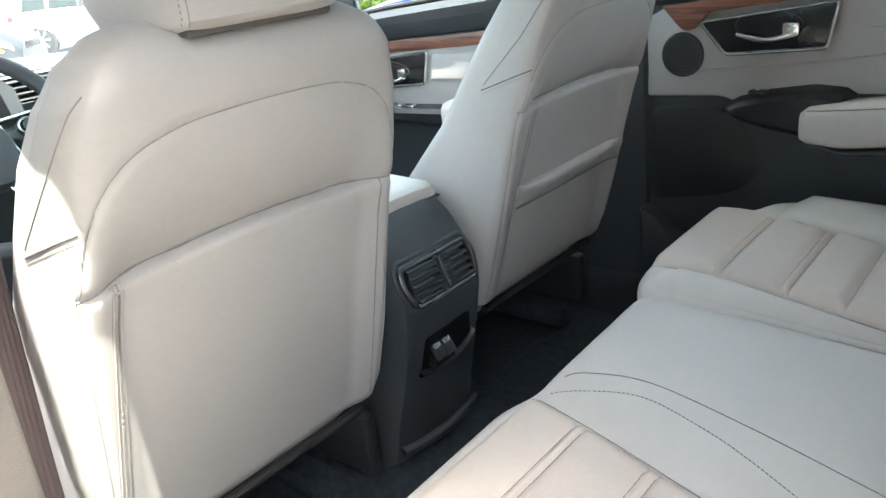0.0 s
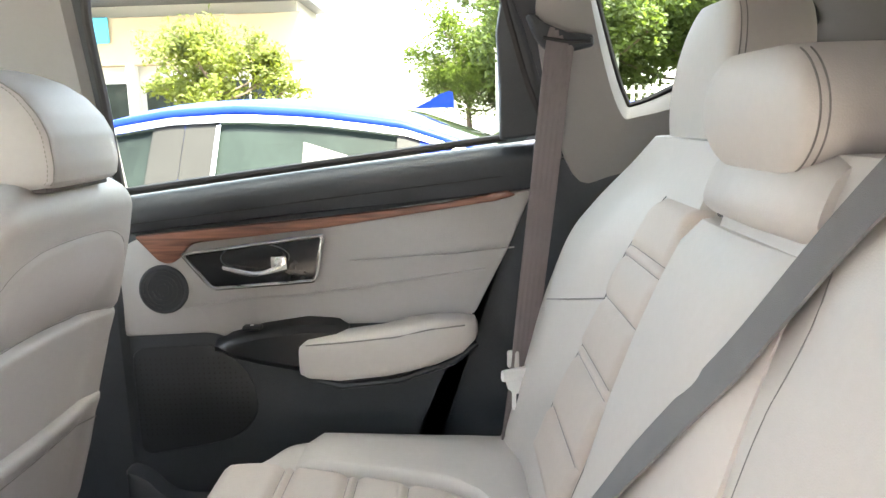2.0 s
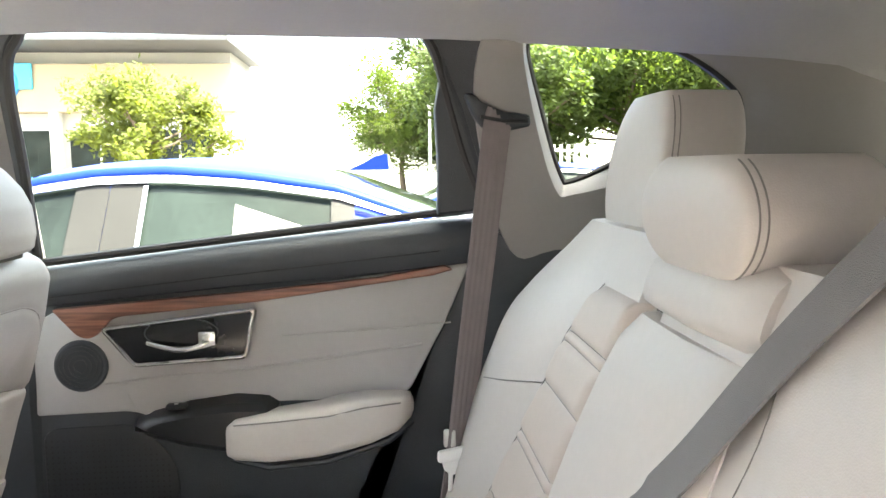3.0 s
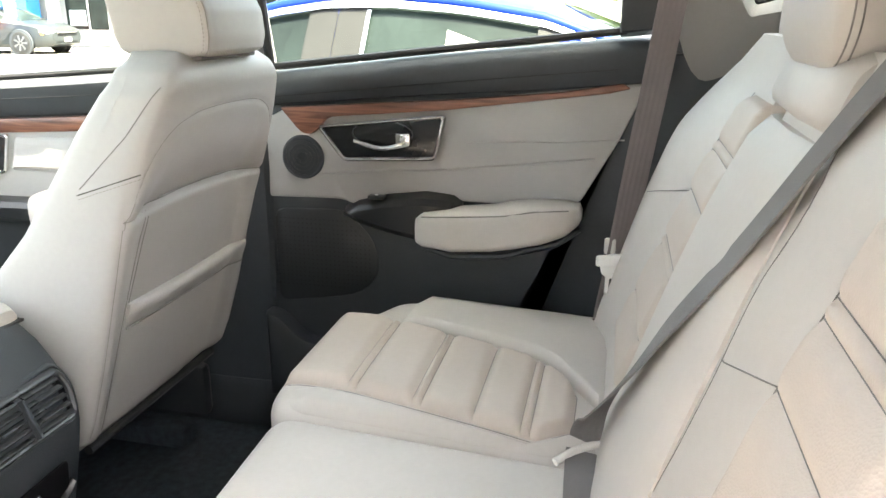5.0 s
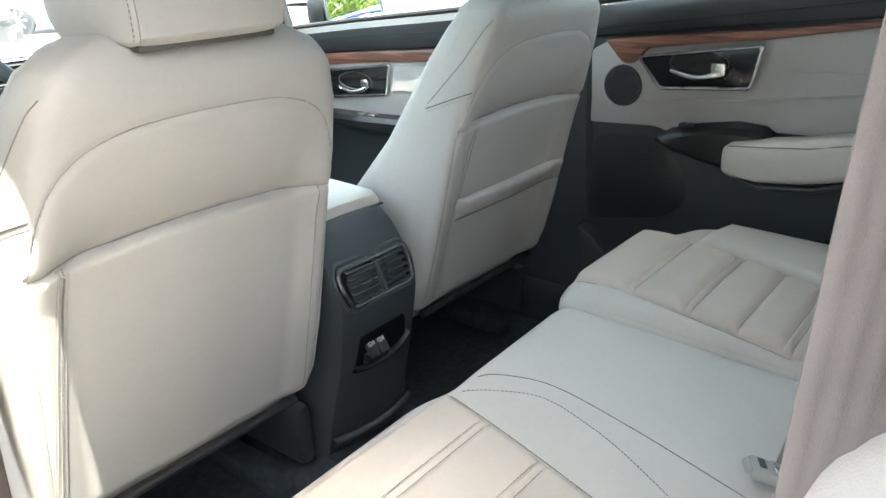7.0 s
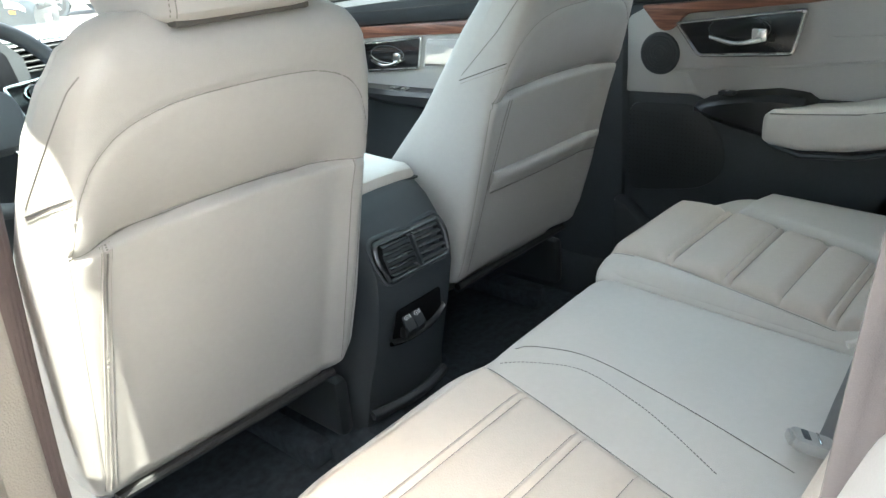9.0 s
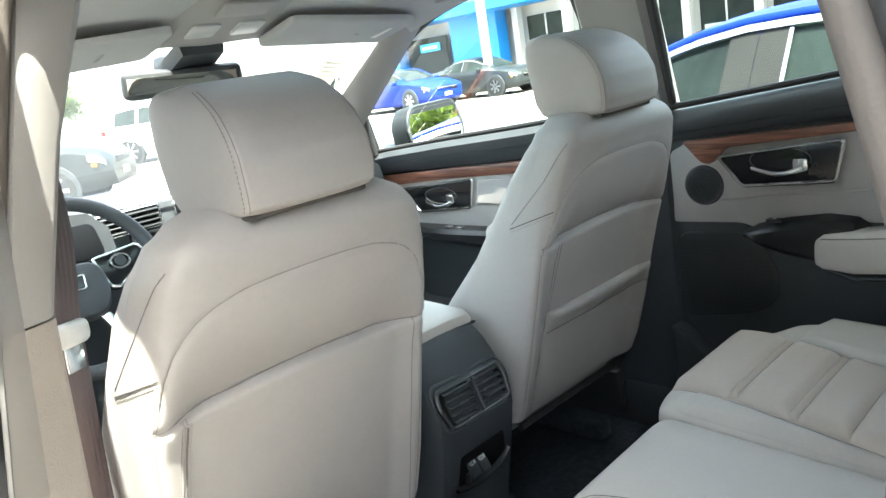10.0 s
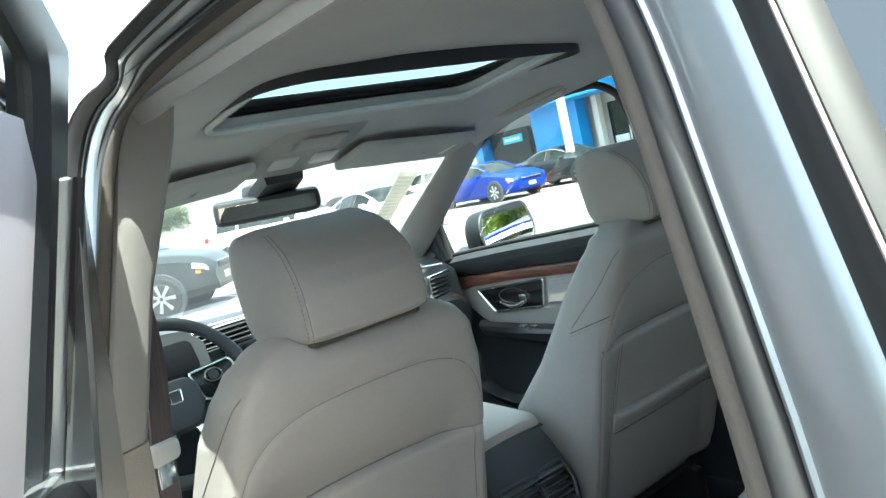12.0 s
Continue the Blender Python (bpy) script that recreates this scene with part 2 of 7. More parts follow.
def plate(pts, place, thick, edge=0.004, bm=None, bulge=0.0):
    """A panel from a 2D outline. place(u, v, h) gives the point h above the panel's back."""
    bm = bm or bmesh.new()
    loops = [(pts, 0.0), (pts, thick - edge), (inset(pts, edge * 0.35), thick - edge * 0.3), (inset(pts, edge), thick)]
    if bulge:
        loops += [(inset(pts, bulge), thick + bulge * 0.25)]
    rings = [[place(p[0], p[1], h) for p in loop] for loop, h in loops]
    rows = [[bm.verts.new(p) for p in ring] for ring in rings]
    for a, b in zip(rows, rows[1:]):
        for i in range(len(a)):
            j = (i + 1) % len(a)
            bm.faces.new((a[i], a[j], b[j], b[i]))
    back = bm.faces.new(rows[0][::-1])
    front = bm.faces.new(rows[-1])
    bmesh.ops.triangulate(bm, faces=[back, front])
    return bm


def frame_ring(outer, inner, place, thick, bm=None):
    """A closed rim between two outlines of the same count."""
    bm = bm or bmesh.new()
    rows = []
    for loop, h in ((outer, 0), (outer, thick * 0.7), (inset(outer, thick * 0.3), thick), (inset(inner, -thick * 0.3), thick), (inner, thick * 0.7), (inner, 0)):
        rows.append([bm.verts.new(place(p[0], p[1], h)) for p in loop])
    rows.append(rows[0])
    for a, b in zip(rows, rows[1:]):
        for i in range(len(a)):
            j = (i + 1) % len(a)
            bm.faces.new((a[i], a[j], b[j], b[i]))
    return bm


def disc(center, axis, r, depth, segs=28, bm=None, bevel=0.15):
    axis = Vector(axis).normalized()
    side = axis.orthogonal().normalized()
    up = axis.cross(side)
    c = Vector(center)
    prof = [(r, 0), (r, depth * (1 - bevel)), (r - depth * bevel, depth)]
    return loft([[c + axis * h + (side * math.cos(2 * math.pi * k / segs) + up * math.sin(2 * math.pi * k / segs)) * q
                  for k in range(segs)] for q, h in prof], True, bm)


def bars(bm_at, u, v, widths, gap, h, depth, n):
    """Small bars that stand for print too small to read."""
    bm, x = bmesh.new(), 0
    u, v, n = Vector(u), Vector(v), Vector(n)
    for w in widths:
        o = Vector(bm_at) + u * x
        vs = [bm.verts.new(o + q) for q in (n * depth, u * w + n * depth, u * w + v * h + n * depth, v * h + n * depth)]
        bm.faces.new(vs)
        x += w + gap
    return bm

# ---------- the car's shell: floor, ceiling, pillars ----------
def side_x(z):
    """Half width of the cabin's side at a height."""
    return 0.70 - 0.28 * (z - 1.15) if z > 1.15 else 0.70 + 0.03 * (1.15 - z)


def cabin(side):
    """place() for plates on the cabin's side wall: u along the car, v up, h into the cabin."""
    return lambda u, v, h: Vector((side * (side_x(v) - h), u, v))


def roof_z(x, y):
    t = [(-1.6, 1.50), (-1.2, 1.565), (-0.6, 1.60), (0.0, 1.61), (0.2, 1.603), (0.45, 1.58), (0.6, 1.558), (0.75, 1.525), (0.86, 1.497)]
    z = float(np.interp(y, [p[0] for p in t], [p[1] for p in t]))
    return z - 0.052 * (abs(x) / 0.58) ** 4


# floor: footwell carpet with a raised tunnel and the step up under the rear bench
rows = []
for y in [-1.6, -0.62, -0.60, -0.20, -0.17, 0.0, 0.3, 0.8, 1.2, 1.6]:
    low = 0.62 if y <= -0.18 else 0.40
    row = []
    for x in [-0.72, -0.6, -0.3, -0.16, -0.11, 0.0, 0.11, 0.16, 0.3, 0.6, 0.72]:
        hump = 0.07 * max(0.0, min(1.0, (0.17 - abs(x)) / 0.06)) if y > -0.18 else 0.0
        row.append(Vector((x, y, low + hump)))
    rows.append(row)
bm = bmesh.new()
grid = [[bm.verts.new(p) for p in row] for row in rows]
for a, b in zip(grid, grid[1:]):
    for i in range(len(a) - 1):
        bm.faces.new((a[i], a[i + 1], b[i + 1], b[i]))
solo("floor", bm, CARPET, "black carpeted car floor with a raised middle tunnel", "floor", "structure")
bm = box((0.02, -0.4, 0.36), (1.5, 2.6, 0.03), 0.01)
solo("underbody", bm, BLACK_HARD, "black underbody pan below the car floor", "underbody", "structure")

# ceiling with the sunroof's opening
HOLE = round_poly([(-0.315, 0.165), (0.335, 0.165), (0.335, 0.515), (-0.315, 0.515)], [0.10, 0.06, 0.07, 0.07], 8)


def ray_out(p):
    """From the hole's edge outwards to the headliner's rim."""
    c = Vector((0.0, 0.34))
    d = Vector(p) - c
    k = min((0.575 / abs(d.x)) if abs(d.x) > 1e-5 else 99, ((0.86 - c.y) / d.y) if d.y > 1e-5 else ((1.55 + c.y) / -d.y if d.y < -1e-5 else 99))
    return c + d * k


dense = []
for i, p in enumerate(HOLE):
    q = HOLE[(i + 1) % len(HOLE)]
    steps = max(1, int((q - p).length / 0.02))
    dense += [p.lerp(q, j / steps) for j in range(steps)]
bm = bmesh.new()
loops = []
for j in range(15):
    t = j / 14
    ring = []
    for p in dense:
        o = ray_out(p)
        f1 = min(1.0, 0.012 / max(1e-4, (o - p).length))
        q = p.lerp(o, 0.0 if not j else f1 + (1 - f1) * ((j - 1) / 13) ** 1.2)
        z = roof_z(q.x, q.y) + (0.012 * math.exp(-((q - p).length / 0.018) ** 2) if j else 0.03)
        ring.append(Vector((q.x, q.y, z)))
    loops.append(ring)
loft(loops, False, bm)
solo("ceiling", bm, CLOTH_GREY, "light grey cloth headliner with a sunroof opening", "ceiling", "structure")

# painted roof above, with its glass panel
bm = bmesh.new()
loops = []
for j in range(6):
    t = j / 5
    loops.append([Vector((q.x * 1.06, q.y, roof_z(q.x, q.y) + 0.035 - 0.02 * t ** 3)) for q in (p.lerp(ray_out(p), t) for p in dense)])
loft(loops, False, bm)
solo("roof_panel", bm, PAINT_GREY, "metallic grey painted steel roof panel", "roof", "structure")

sunroof = thing("sunroof", (0, 0.34, 1.61), "tinted glass sunroof in a black frame set in the headliner", "sunroof")


def about(p, k, z):
    """A point of the opening's edge scaled about its middle."""
    return Vector((0.01 + (p.x - 0.01) * k[0], 0.34 + (p.y - 0.34) * (k[1] if p.y > 0.34 else max(1.0, k[1])), z))


bm = bmesh.new()
loft([[about(p, k, z) for p in dense] for k, z in (((1.08, 1.10), 1.585), ((1.08, 1.10), 1.6165), ((0.92, 0.74), 1.6175), ((0.91, 0.73), 1.621))], False, bm)
part("frame", bm, BLACK_HARD, sunroof, "black sunroof frame")
bm = bmesh.new()
bm.faces.new([bm.verts.new(about(p, (1.0, 1.0), 1.622)) for p in dense])
part("pane", bm, GLASS_ROOF, sunroof, "green tinted glass panel", smooth=False)
edge = [Vector((p.x, p.y, roof_z(p.x, p.y) + 0.006)) for p in dense]
part("edge_roll", tube(edge, 0.007, 6, closed=True), CLOTH_GREY, sunroof, "padded grey edge of the opening")

# pillars and rails on both sides
def pillar(name, rows, mat, label, thick=0.03):
    """rows: (z, y_rear, y_front, half width there); mirrored by the sign of the width."""
    rings = []
    for z, y0, y1, x in rows:
        s = 1 if x > 0 else -1
        t = s * thick
        e = 0.014
        rings.append([Vector(p) for p in ((x + t, y0, z), (x + t * 0.2, y0 + 0.001, z), (x - s * 0.004, y0 + e, z), (x - s * 0.007, (y0 + y1) / 2, z), (x - s * 0.004, y1 - e, z),
                                          (x + t * 0.2, y1 - 0.001, z), (x + t, y1, z))])
    return solo(name, loft(rings), mat, label, "pillar", "structure")


ZS = [0.42, 0.6, 0.8, 1.0, 1.19]
ZU = [1.192, 1.25, 1.3, 1.36, 1.42, 1.48, 1.53, 1.575]
for side, word in ((1, "right"), (-1, "left")):
    b0, b1 = (0.125, 0.30) if side > 0 else (0.055, 0.125)
    if side > 0:
        pillar("pillar_b_lower_right", [(z, b0 + 0.01 * (1.2 - z), b1 + 0.14 * (1.2 - z), side_x(z) - (0.0 if z > 1 else 0.02)) for z in ZS], BLACK_SOFT, "black plastic lower door pillar trim", 0.055)
        pillar("pillar_b_upper_right", [(z, b0, b1, side_x(z)) for z in ZU], TRIM_GREY, "smooth light grey upper door pillar trim", 0.055)
    else:
        for nm, zs_, mt, lab in (("pillar_b_lower_left", ZS, material("taupe_grained_plastic", (0.27, 0.24, 0.22), 0.65, vary=0.06, scale=8, bump=0.3, bump_scale=420), "grained taupe plastic lower door pillar trim"),
                                 ("pillar_b_upper_left", ZU, TRIM_GREY, "smooth light grey upper door pillar trim")):
            rings = []
            for z in zs_:
                sx, up = side_x(z), max(0.0, (z - 1.50) / 0.08)
                o = 0.002 if nm == "pillar_b_lower_left" else 0.0
                fl = float(np.interp(z, [1.0, 1.2, 1.36, 1.45, 1.52, 1.575], [-0.004, -0.006, -0.002, 0.010, 0.020, 0.022]))
                rings.append([Vector((-(sx - dx - o), y, z)) for dx, y in ((-0.03, 0.115), (-0.012, 0.072), (0.002, 0.050), (0.045 + fl, 0.062 + 0.01 * up), (0.053 + fl, 0.072 + 0.012 * up), (0.056 + fl, 0.100), (0.050 + fl, 0.165), (-0.03, 0.165))])
            solo(nm, loft(rings), mt, lab, "pillar", "structure")
    # roof rail from windscreen to tailgate
    path = [(0.86, 1.497), (0.73, 1.532), (0.53, 1.564), (0.35, 1.576), (0.12, 1.588), (0.0, 1.602), (-0.4, 1.604), (-0.62, 1.600), (-0.8, 1.582), (-1.2, 1.530), (-1.5, 1.43)] if side > 0 else [(0.84, 1.49), (0.6, 1.535), (0.35, 1.56), (0.0, 1.572), (-0.4, 1.572), (-0.8, 1.565), (-1.2, 1.52), (-1.5, 1.42)]
    reach = 0.04 if side > 0 else 0.0
    rings = []
    for y, z in [(p[0], p[1]) for p in spline([(y, z, 0) for y, z in path], 4)]:
        x = side_x(1.545) - (0.0 if side > 0 else 0.034)
        rings.append([Vector((side * q, y, z + dz)) for q, dz in ((x - 0.06, 0.022), (x - 0.035, 0.004), (x - 0.008, -0.024), (x + 0.008, -0.028), (x + 0.018 + reach, -0.010), (x + 0.024 + reach, 0.012), (x, 0.030))])
    solo("trim_roof_rail_" + word, loft(rings), CLOTH_GREY, "grey padded roof side rail above the doors", "roof rail", "structure")
    # windscreen pillar: light inner cover over a black root
    a_top, a_bot = Vector((0.52, 0.80, 1.50)), Vector((0.628, 1.52, 1.13))
    pairs = []
    for i in range(9):
        p = a_top.lerp(a_bot, i / 8)
        q = Vector((0.606, 0.760, 1.500)).lerp(Vector((0.692, 1.300, 1.150)), i / 8)
        pairs.append(((side * p.x, p.y, p.z), (side * q.x, q.y, q.z)))
    solo("pillar_a_" + word, ribbon(pairs, 0.03, (-side * 0.5, -0.8, -0.2), crown=1.5), TRIM_GREY, "smooth grey windscreen pillar cover", "pillar", "structure")

# rear quarter trim round the small side window, cargo sides and tailgate
QWIN = [(-0.690, 1.55), (-0.725, 1.566), (-0.84, 1.561), (-0.94, 1.54), (-1.02, 1.497), (-1.056, 1.462), (-1.04, 1.438), (-0.905, 1.385), (-0.785, 1.331), (-0.757, 1.345), (-0.715, 1.46)]
QOUT = [(-0.630, 1.585), (-0.72, 1.60), (-0.86, 1.60), (-1.05, 1.595), (-1.3, 1.56), (-1.45, 1.45), (-1.45, 1.20), (-1.1, 1.19), (-0.78, 1.215), (-0.672, 1.215), (-0.605, 1.45)]
for side, word in ((1, "right"), (-1, "left")):
    n = 6
    dy = 0.0 if side > 0 else -0.135
    inn_ = [Vector((p[0] + dy, p[1])) for p in spline([(a, b, 0) for a, b in QWIN], n, True)]
    out_ = [Vector((p[0] + dy, p[1])) for p in spline([(a, b, 0) for a, b in QOUT], n, True)]
    pl = cabin(side)
    bm = bmesh.new()
    lay = [(out_, 0.0), (out_, 0.018)] + [([o.lerp(i, t) for o, i in zip(out_, inn_)], h) for t, h in ((0.3, 0.022), (0.6, 0.02), (0.82, 0.012), (0.95, -0.012), (1.0, -0.035))]
    loft([[pl(p.x, p.y, h) for p in loop] for loop, h in lay], False, bm)
    solo("trim_quarter_" + word, bm, TRIM_GREY, "light grey trim round the rear quarter window", "quarter trim", "structure")
    bm = bmesh.new()
    bm.faces.new([bm.verts.new(pl(p.x, p.y, -0.034)) for p in [i + (i - Vector((-0.85 + dy, 1.47))) * 0.03 for i in inn_]])
    q = solo("window_quarter_" + word, bm, GLASS_REAR if side > 0 else GLASS_DARK, "fixed rear quarter window glass", "window", "structure", smooth=False)
    q.visible_shadow = False
    bm = tube([pl(p.x, p.y, -0.030) for p in inn_], 0.006, 6, closed=True)
    solo("trim_quarter_seal_" + word, bm, RUBBER, "black seal round the quarter window", "window seal", "structure")
    low = round_poly([(-0.56, 1.26), (-0.68, 1.235), (-1.45, 1.22), (-1.45, 0.5), (-0.33, 0.5), (-0.34, 0.72), (-0.47, 0.97)] if side > 0 else [(-0.735, 1.215), (-1.5, 1.20), (-1.5, 0.5), (-0.50, 0.5), (-0.52, 0.72), (-0.66, 0.97)], 0.03)
    bm = plate(low, lambda u, v, h: pl(u, v, h - (0.042 if side > 0 else 0.02)), 0.03, 0.008)
    solo("trim_cargo_" + word, bm, BLACK_SOFT, "black moulded trim beside the rear seat", "side trim", "structure")
bm = bmesh.new()
loft([[Vector((sx_ * 0.62, y, z)) for sx_ in (-1, -0.5, 0, 0.5, 1)] for y, z in ((-1.66, 1.17), (-1.70, 1.05), (-1.74, 0.5), (-1.76, 0.5), (-1.72, 1.05), (-1.68, 1.17))], True, bm)
for sx_ in (-1, 1):
    loft([[Vector((sx_ * (0.62 - a), y, z)) for a in (0.0, 0.07)] + [Vector((sx_ * (0.62 - a), y - 0.03, z)) for a in (0.07, 0.0)] for y, z in ((-1.665, 1.16), (-1.52, 1.52))], True, bm)
solo("wall_tailgate", bm, TRIM_GREY, "grey tailgate trim round the rear window", "tailgate", "structure")
bm = bmesh.new()
bm.faces.new([bm.verts.new(p) for p in ((-0.56, -1.675, 1.17), (0.56, -1.675, 1.17), (0.53, -1.54, 1.50), (-0.53, -1.54, 1.50))])
solo("window_rear", bm, GLASS_DARK, "tinted rear window glass in the tailgate", "window", "structure", smooth=False)

# windscreen
bm = bmesh.new()
rows = []
for i in range(9):
    t = i / 8
    y, z, w = 0.83 + 0.85 * t, 1.515 - 0.41 * t, 0.54 + 0.10 * t
    rows.append([bm.verts.new((w * k / 6, y + 0.04 - 0.10 * (k / 6) ** 2, z)) for k in range(-6, 7)])
for a, b in zip(rows, rows[1:]):
    for i in range(12):
        bm.faces.new((a[i], a[i + 1], b[i + 1], b[i]))
ws = solo("window_windscreen", bm, GLASS, "clear curved windscreen glass", "windscreen", "structure")
ws.visible_shadow = False

# ---------- body of the open left side: jamb, weatherstrip, quarter panel ----------
def opening(z):
    return -0.64 + 0.3 * (z - 1.4)


seal = [(0.045, 0.50), (0.045, 0.8), (0.045, 1.05), (0.045, 1.25), (0.04, 1.40), (0.03, 1.49), (-0.01, 1.545), (-0.10, 1.562), (-0.25, 1.566), (-0.42, 1.562), (-0.53, 1.550), (-0.585, 1.52), (-0.607, 1.48), (-0.64, 1.40), (-0.70, 1.2), (-0.68, 1.05), (-0.58, 0.85), (-0.5, 0.6)]


def seal_x(y, z):
    t = max(0.0, min(1.0, (-0.35 - y) / 0.25))
    return side_x(z) - 0.035 * t


path = [Vector((-(seal_x(p[0], p[1])), p[0], p[1])) for p in spline([(a, b, 0) for a, b in seal], 6)]
centre = Vector((0, -0.3, 1.05))


def away(i):
    """Direction across the opening's edge, outwards from the opening, in the side's plane."""
    a, b = path[max(0, i - 4)], path[min(len(path) - 1, i + 4)]
    n = Vector((0, -(b.z - a.z), b.y - a.y)).normalized()
    return n if n.dot(path[i] - centre) > 0 else -n


def jamb(prof):
    """Rings along the opening's edge from (outwards from the car, away from the opening) pairs; the roof edge turns flat."""
    rings = []
    for i, p in enumerate(path):
        n = away(i)
        k = max(0.0, n.z) ** 2
        drip = k * (0.018 - 0.032 * max(0.0, min(1.0, (p.y + 0.11) / 0.10)))
        rings.append([p + Vector((-(a * (1 - 0.65 * k) + b * 0.17 * k + drip * min(1, b / 0.08)), 0, 0)) + n * b * (1 - 0.75 * k) for a, b in prof])
    return rings


def circle(a, b, r, n=10):
    return [(a + r * math.cos(2 * math.pi * k / n), b + r * math.sin(2 * math.pi * k / n)) for k in range(n)]


strip = thing("weatherstrip", (-0.66, -0.2, 1.5), "black rubber weatherstrip round the open rear door frame", "weatherstrip")
part("bulb", loft(jamb(circle(0.010, 0.023, 0.0075))), RUBBER, strip, "soft black rubber bulb")
lip_in, lip_out = jamb(circle(0.0, 0.009, 0.0105)), jamb(circle(0.0110, 0.010, 0.0085))
part("inner_lip", loft([[u.lerp(v, max(0.0, min(1.0, (p.y + 0.10) / 0.10))) for u, v in zip(a, b)] for p, a, b in zip(path, lip_in, lip_out)]), material("taupe_flocked_rubber", (0.075, 0.064, 0.056), 0.85, vary=0.10, scale=40, bump=0.10, bump_scale=420), strip, "taupe flocked inner lip")
# painted flange outside the seal: step, groove and rolled outer edge
solo("door_frame_left", loft(jamb([(0.004, 0.024), (0.009, 0.030), (0.0125, 0.032), (0.0135, 0.034), (0.0125, 0.036), (0.015, 0.039), (0.018, 0.045), (0.021, 0.055), (0.0225, 0.066), (0.0225, 0.076), (0.019, 0.081), (0.006, 0.082)])), PAINT_GREY, "metallic grey painted door jamb of the open rear door", "door frame", "structure")
solo("trim_jamb_seal", loft([r for r in jamb([(0.018, 0.080), (0.026, 0.079), (0.033, 0.085), (0.039, 0.093), (0.0405, 0.100), (0.037, 0.105), (0.028, 0.109), (0.014, 0.109)])]), RUBBER, "taupe outer door seal along the jamb", "door seal", "structure")
solo("trim_jamb_bead", loft([r for r in jamb(circle(0.0412, 0.0985, 0.0010, 8))]), WEBBING, "taupe bead beside the outer door seal", "door seal", "structure")
# outer skin behind the opening and the sill below it
bm = bmesh.new()
rows = []
for z, x, y0 in ((0.35, -0.80, -0.52), (0.6, -0.845, -0.60), (0.85, -0.86, -0.70), (1.05, -0.85, -0.80), (1.2, -0.80, -0.82), (1.3, -0.765, -0.81)):
    rows.append([bm.verts.new((x + 0.06 * ((y0 - k * 0.12 + 0.7) / 1.1) ** 2, y0 - k * 0.12, z)) for k in range(9)])
for a, b in zip(rows, rows[1:]):
    for i in range(8):
        bm.faces.new((a[i], a[i + 1], b[i + 1], b[i]))
solo("quarter_panel_left", bm, PAINT_GREY, "metallic grey rear quarter body panel", "body panel", "structure")
bm = box((-0.74, -0.2, 0.42), (0.14, 1.3, 0.14), 0.03)
solo("door_sill_left", bm, PAINT_GREY, "metallic grey painted door sill", "door sill", "structure")
bm = box((0.735, 0.45, 0.44), (0.10, 2.2, 0.16), 0.02)
solo("door_sill_right", bm, BLACK_SOFT, "black trimmed door sill on the closed side", "door sill", "structure")
bm = box((-0.735, -0.2, 0.495), (0.10, 0.75, 0.012), 0.004)
solo("trim_sill_plate", bm, BLACK_HARD, "black plastic sill plate in the door opening", "sill plate", "structure")
zz_ = [1.27 + 0.29 * i / 10 for i in range(11)]
bm = bmesh.new()
rows = [[bm.verts.new((-(side_x(z) + 0.006 - 0.02 * (k / 8) ** 2), opening(z) - 0.088 - 0.055 * k, z)) for k in range(9)] for z in zz_]
for a, b in zip(rows, rows[1:]):
    for i in range(8):
        bm.faces.new((a[i], a[i + 1], b[i + 1], b[i]))
solo("window_quarter_outer", bm, material("dark_reflecting_glass", (0.012, 0.014, 0.016), 0.03, vary=0.1, spec=0.9, coat=1.0), "dark glossy rear quarter glass seen from outside", "window", "structure")
# body sides and nose that close the shell
bm = bmesh.new()
rows = []
for y, w, z in ((1.55, 0.74, 1.06), (1.75, 0.76, 1.07), (2.0, 0.77, 1.03), (2.3, 0.74, 0.95), (2.45, 0.66, 0.85), (2.5, 0.6, 0.6)):
    rows.append([bm.verts.new((w * k / 6, y - 0.06 * (k / 6) ** 2, z - 0.07 * (k / 6) ** 4)) for k in range(-6, 7)])
for a, b in zip(rows, rows[1:]):
    for i in range(12):
        bm.faces.new((a[i], a[i + 1], b[i + 1], b[i]))
solo("hood", bm, PAINT_GREY, "metallic grey painted bonnet", "hood", "structure")
bm = box((0, 1.62, 1.05), (1.36, 0.16, 0.05), 0.02)
solo("trim_cowl", bm, BLACK_HARD, "black plastic cowl below the windscreen", "cowl", "structure")

# grooves in the painted roof edge above the opening
top_run = [i for i, p in enumerate(path) if p.z > 1.45 and p.y > -0.5]
for a, b, r in ((0.0135, 0.041, 0.0028), (0.0225, 0.064, 0.003)):
    ring_rows = jamb(circle(a + 0.001, b, r, 8))
    solo("trim_jamb_groove", loft([[sum(ring_rows[i], Vector()) / 8 + (v - sum(ring_rows[i], Vector()) / 8) * min(1, (j + 0.05) / 6, (len(top_run) - j - 0.95) / 6) for v in ring_rows[i]] for j, i in enumerate(top_run)]), RUBBER, "dark groove along the painted roof edge", "door seal", "structure")
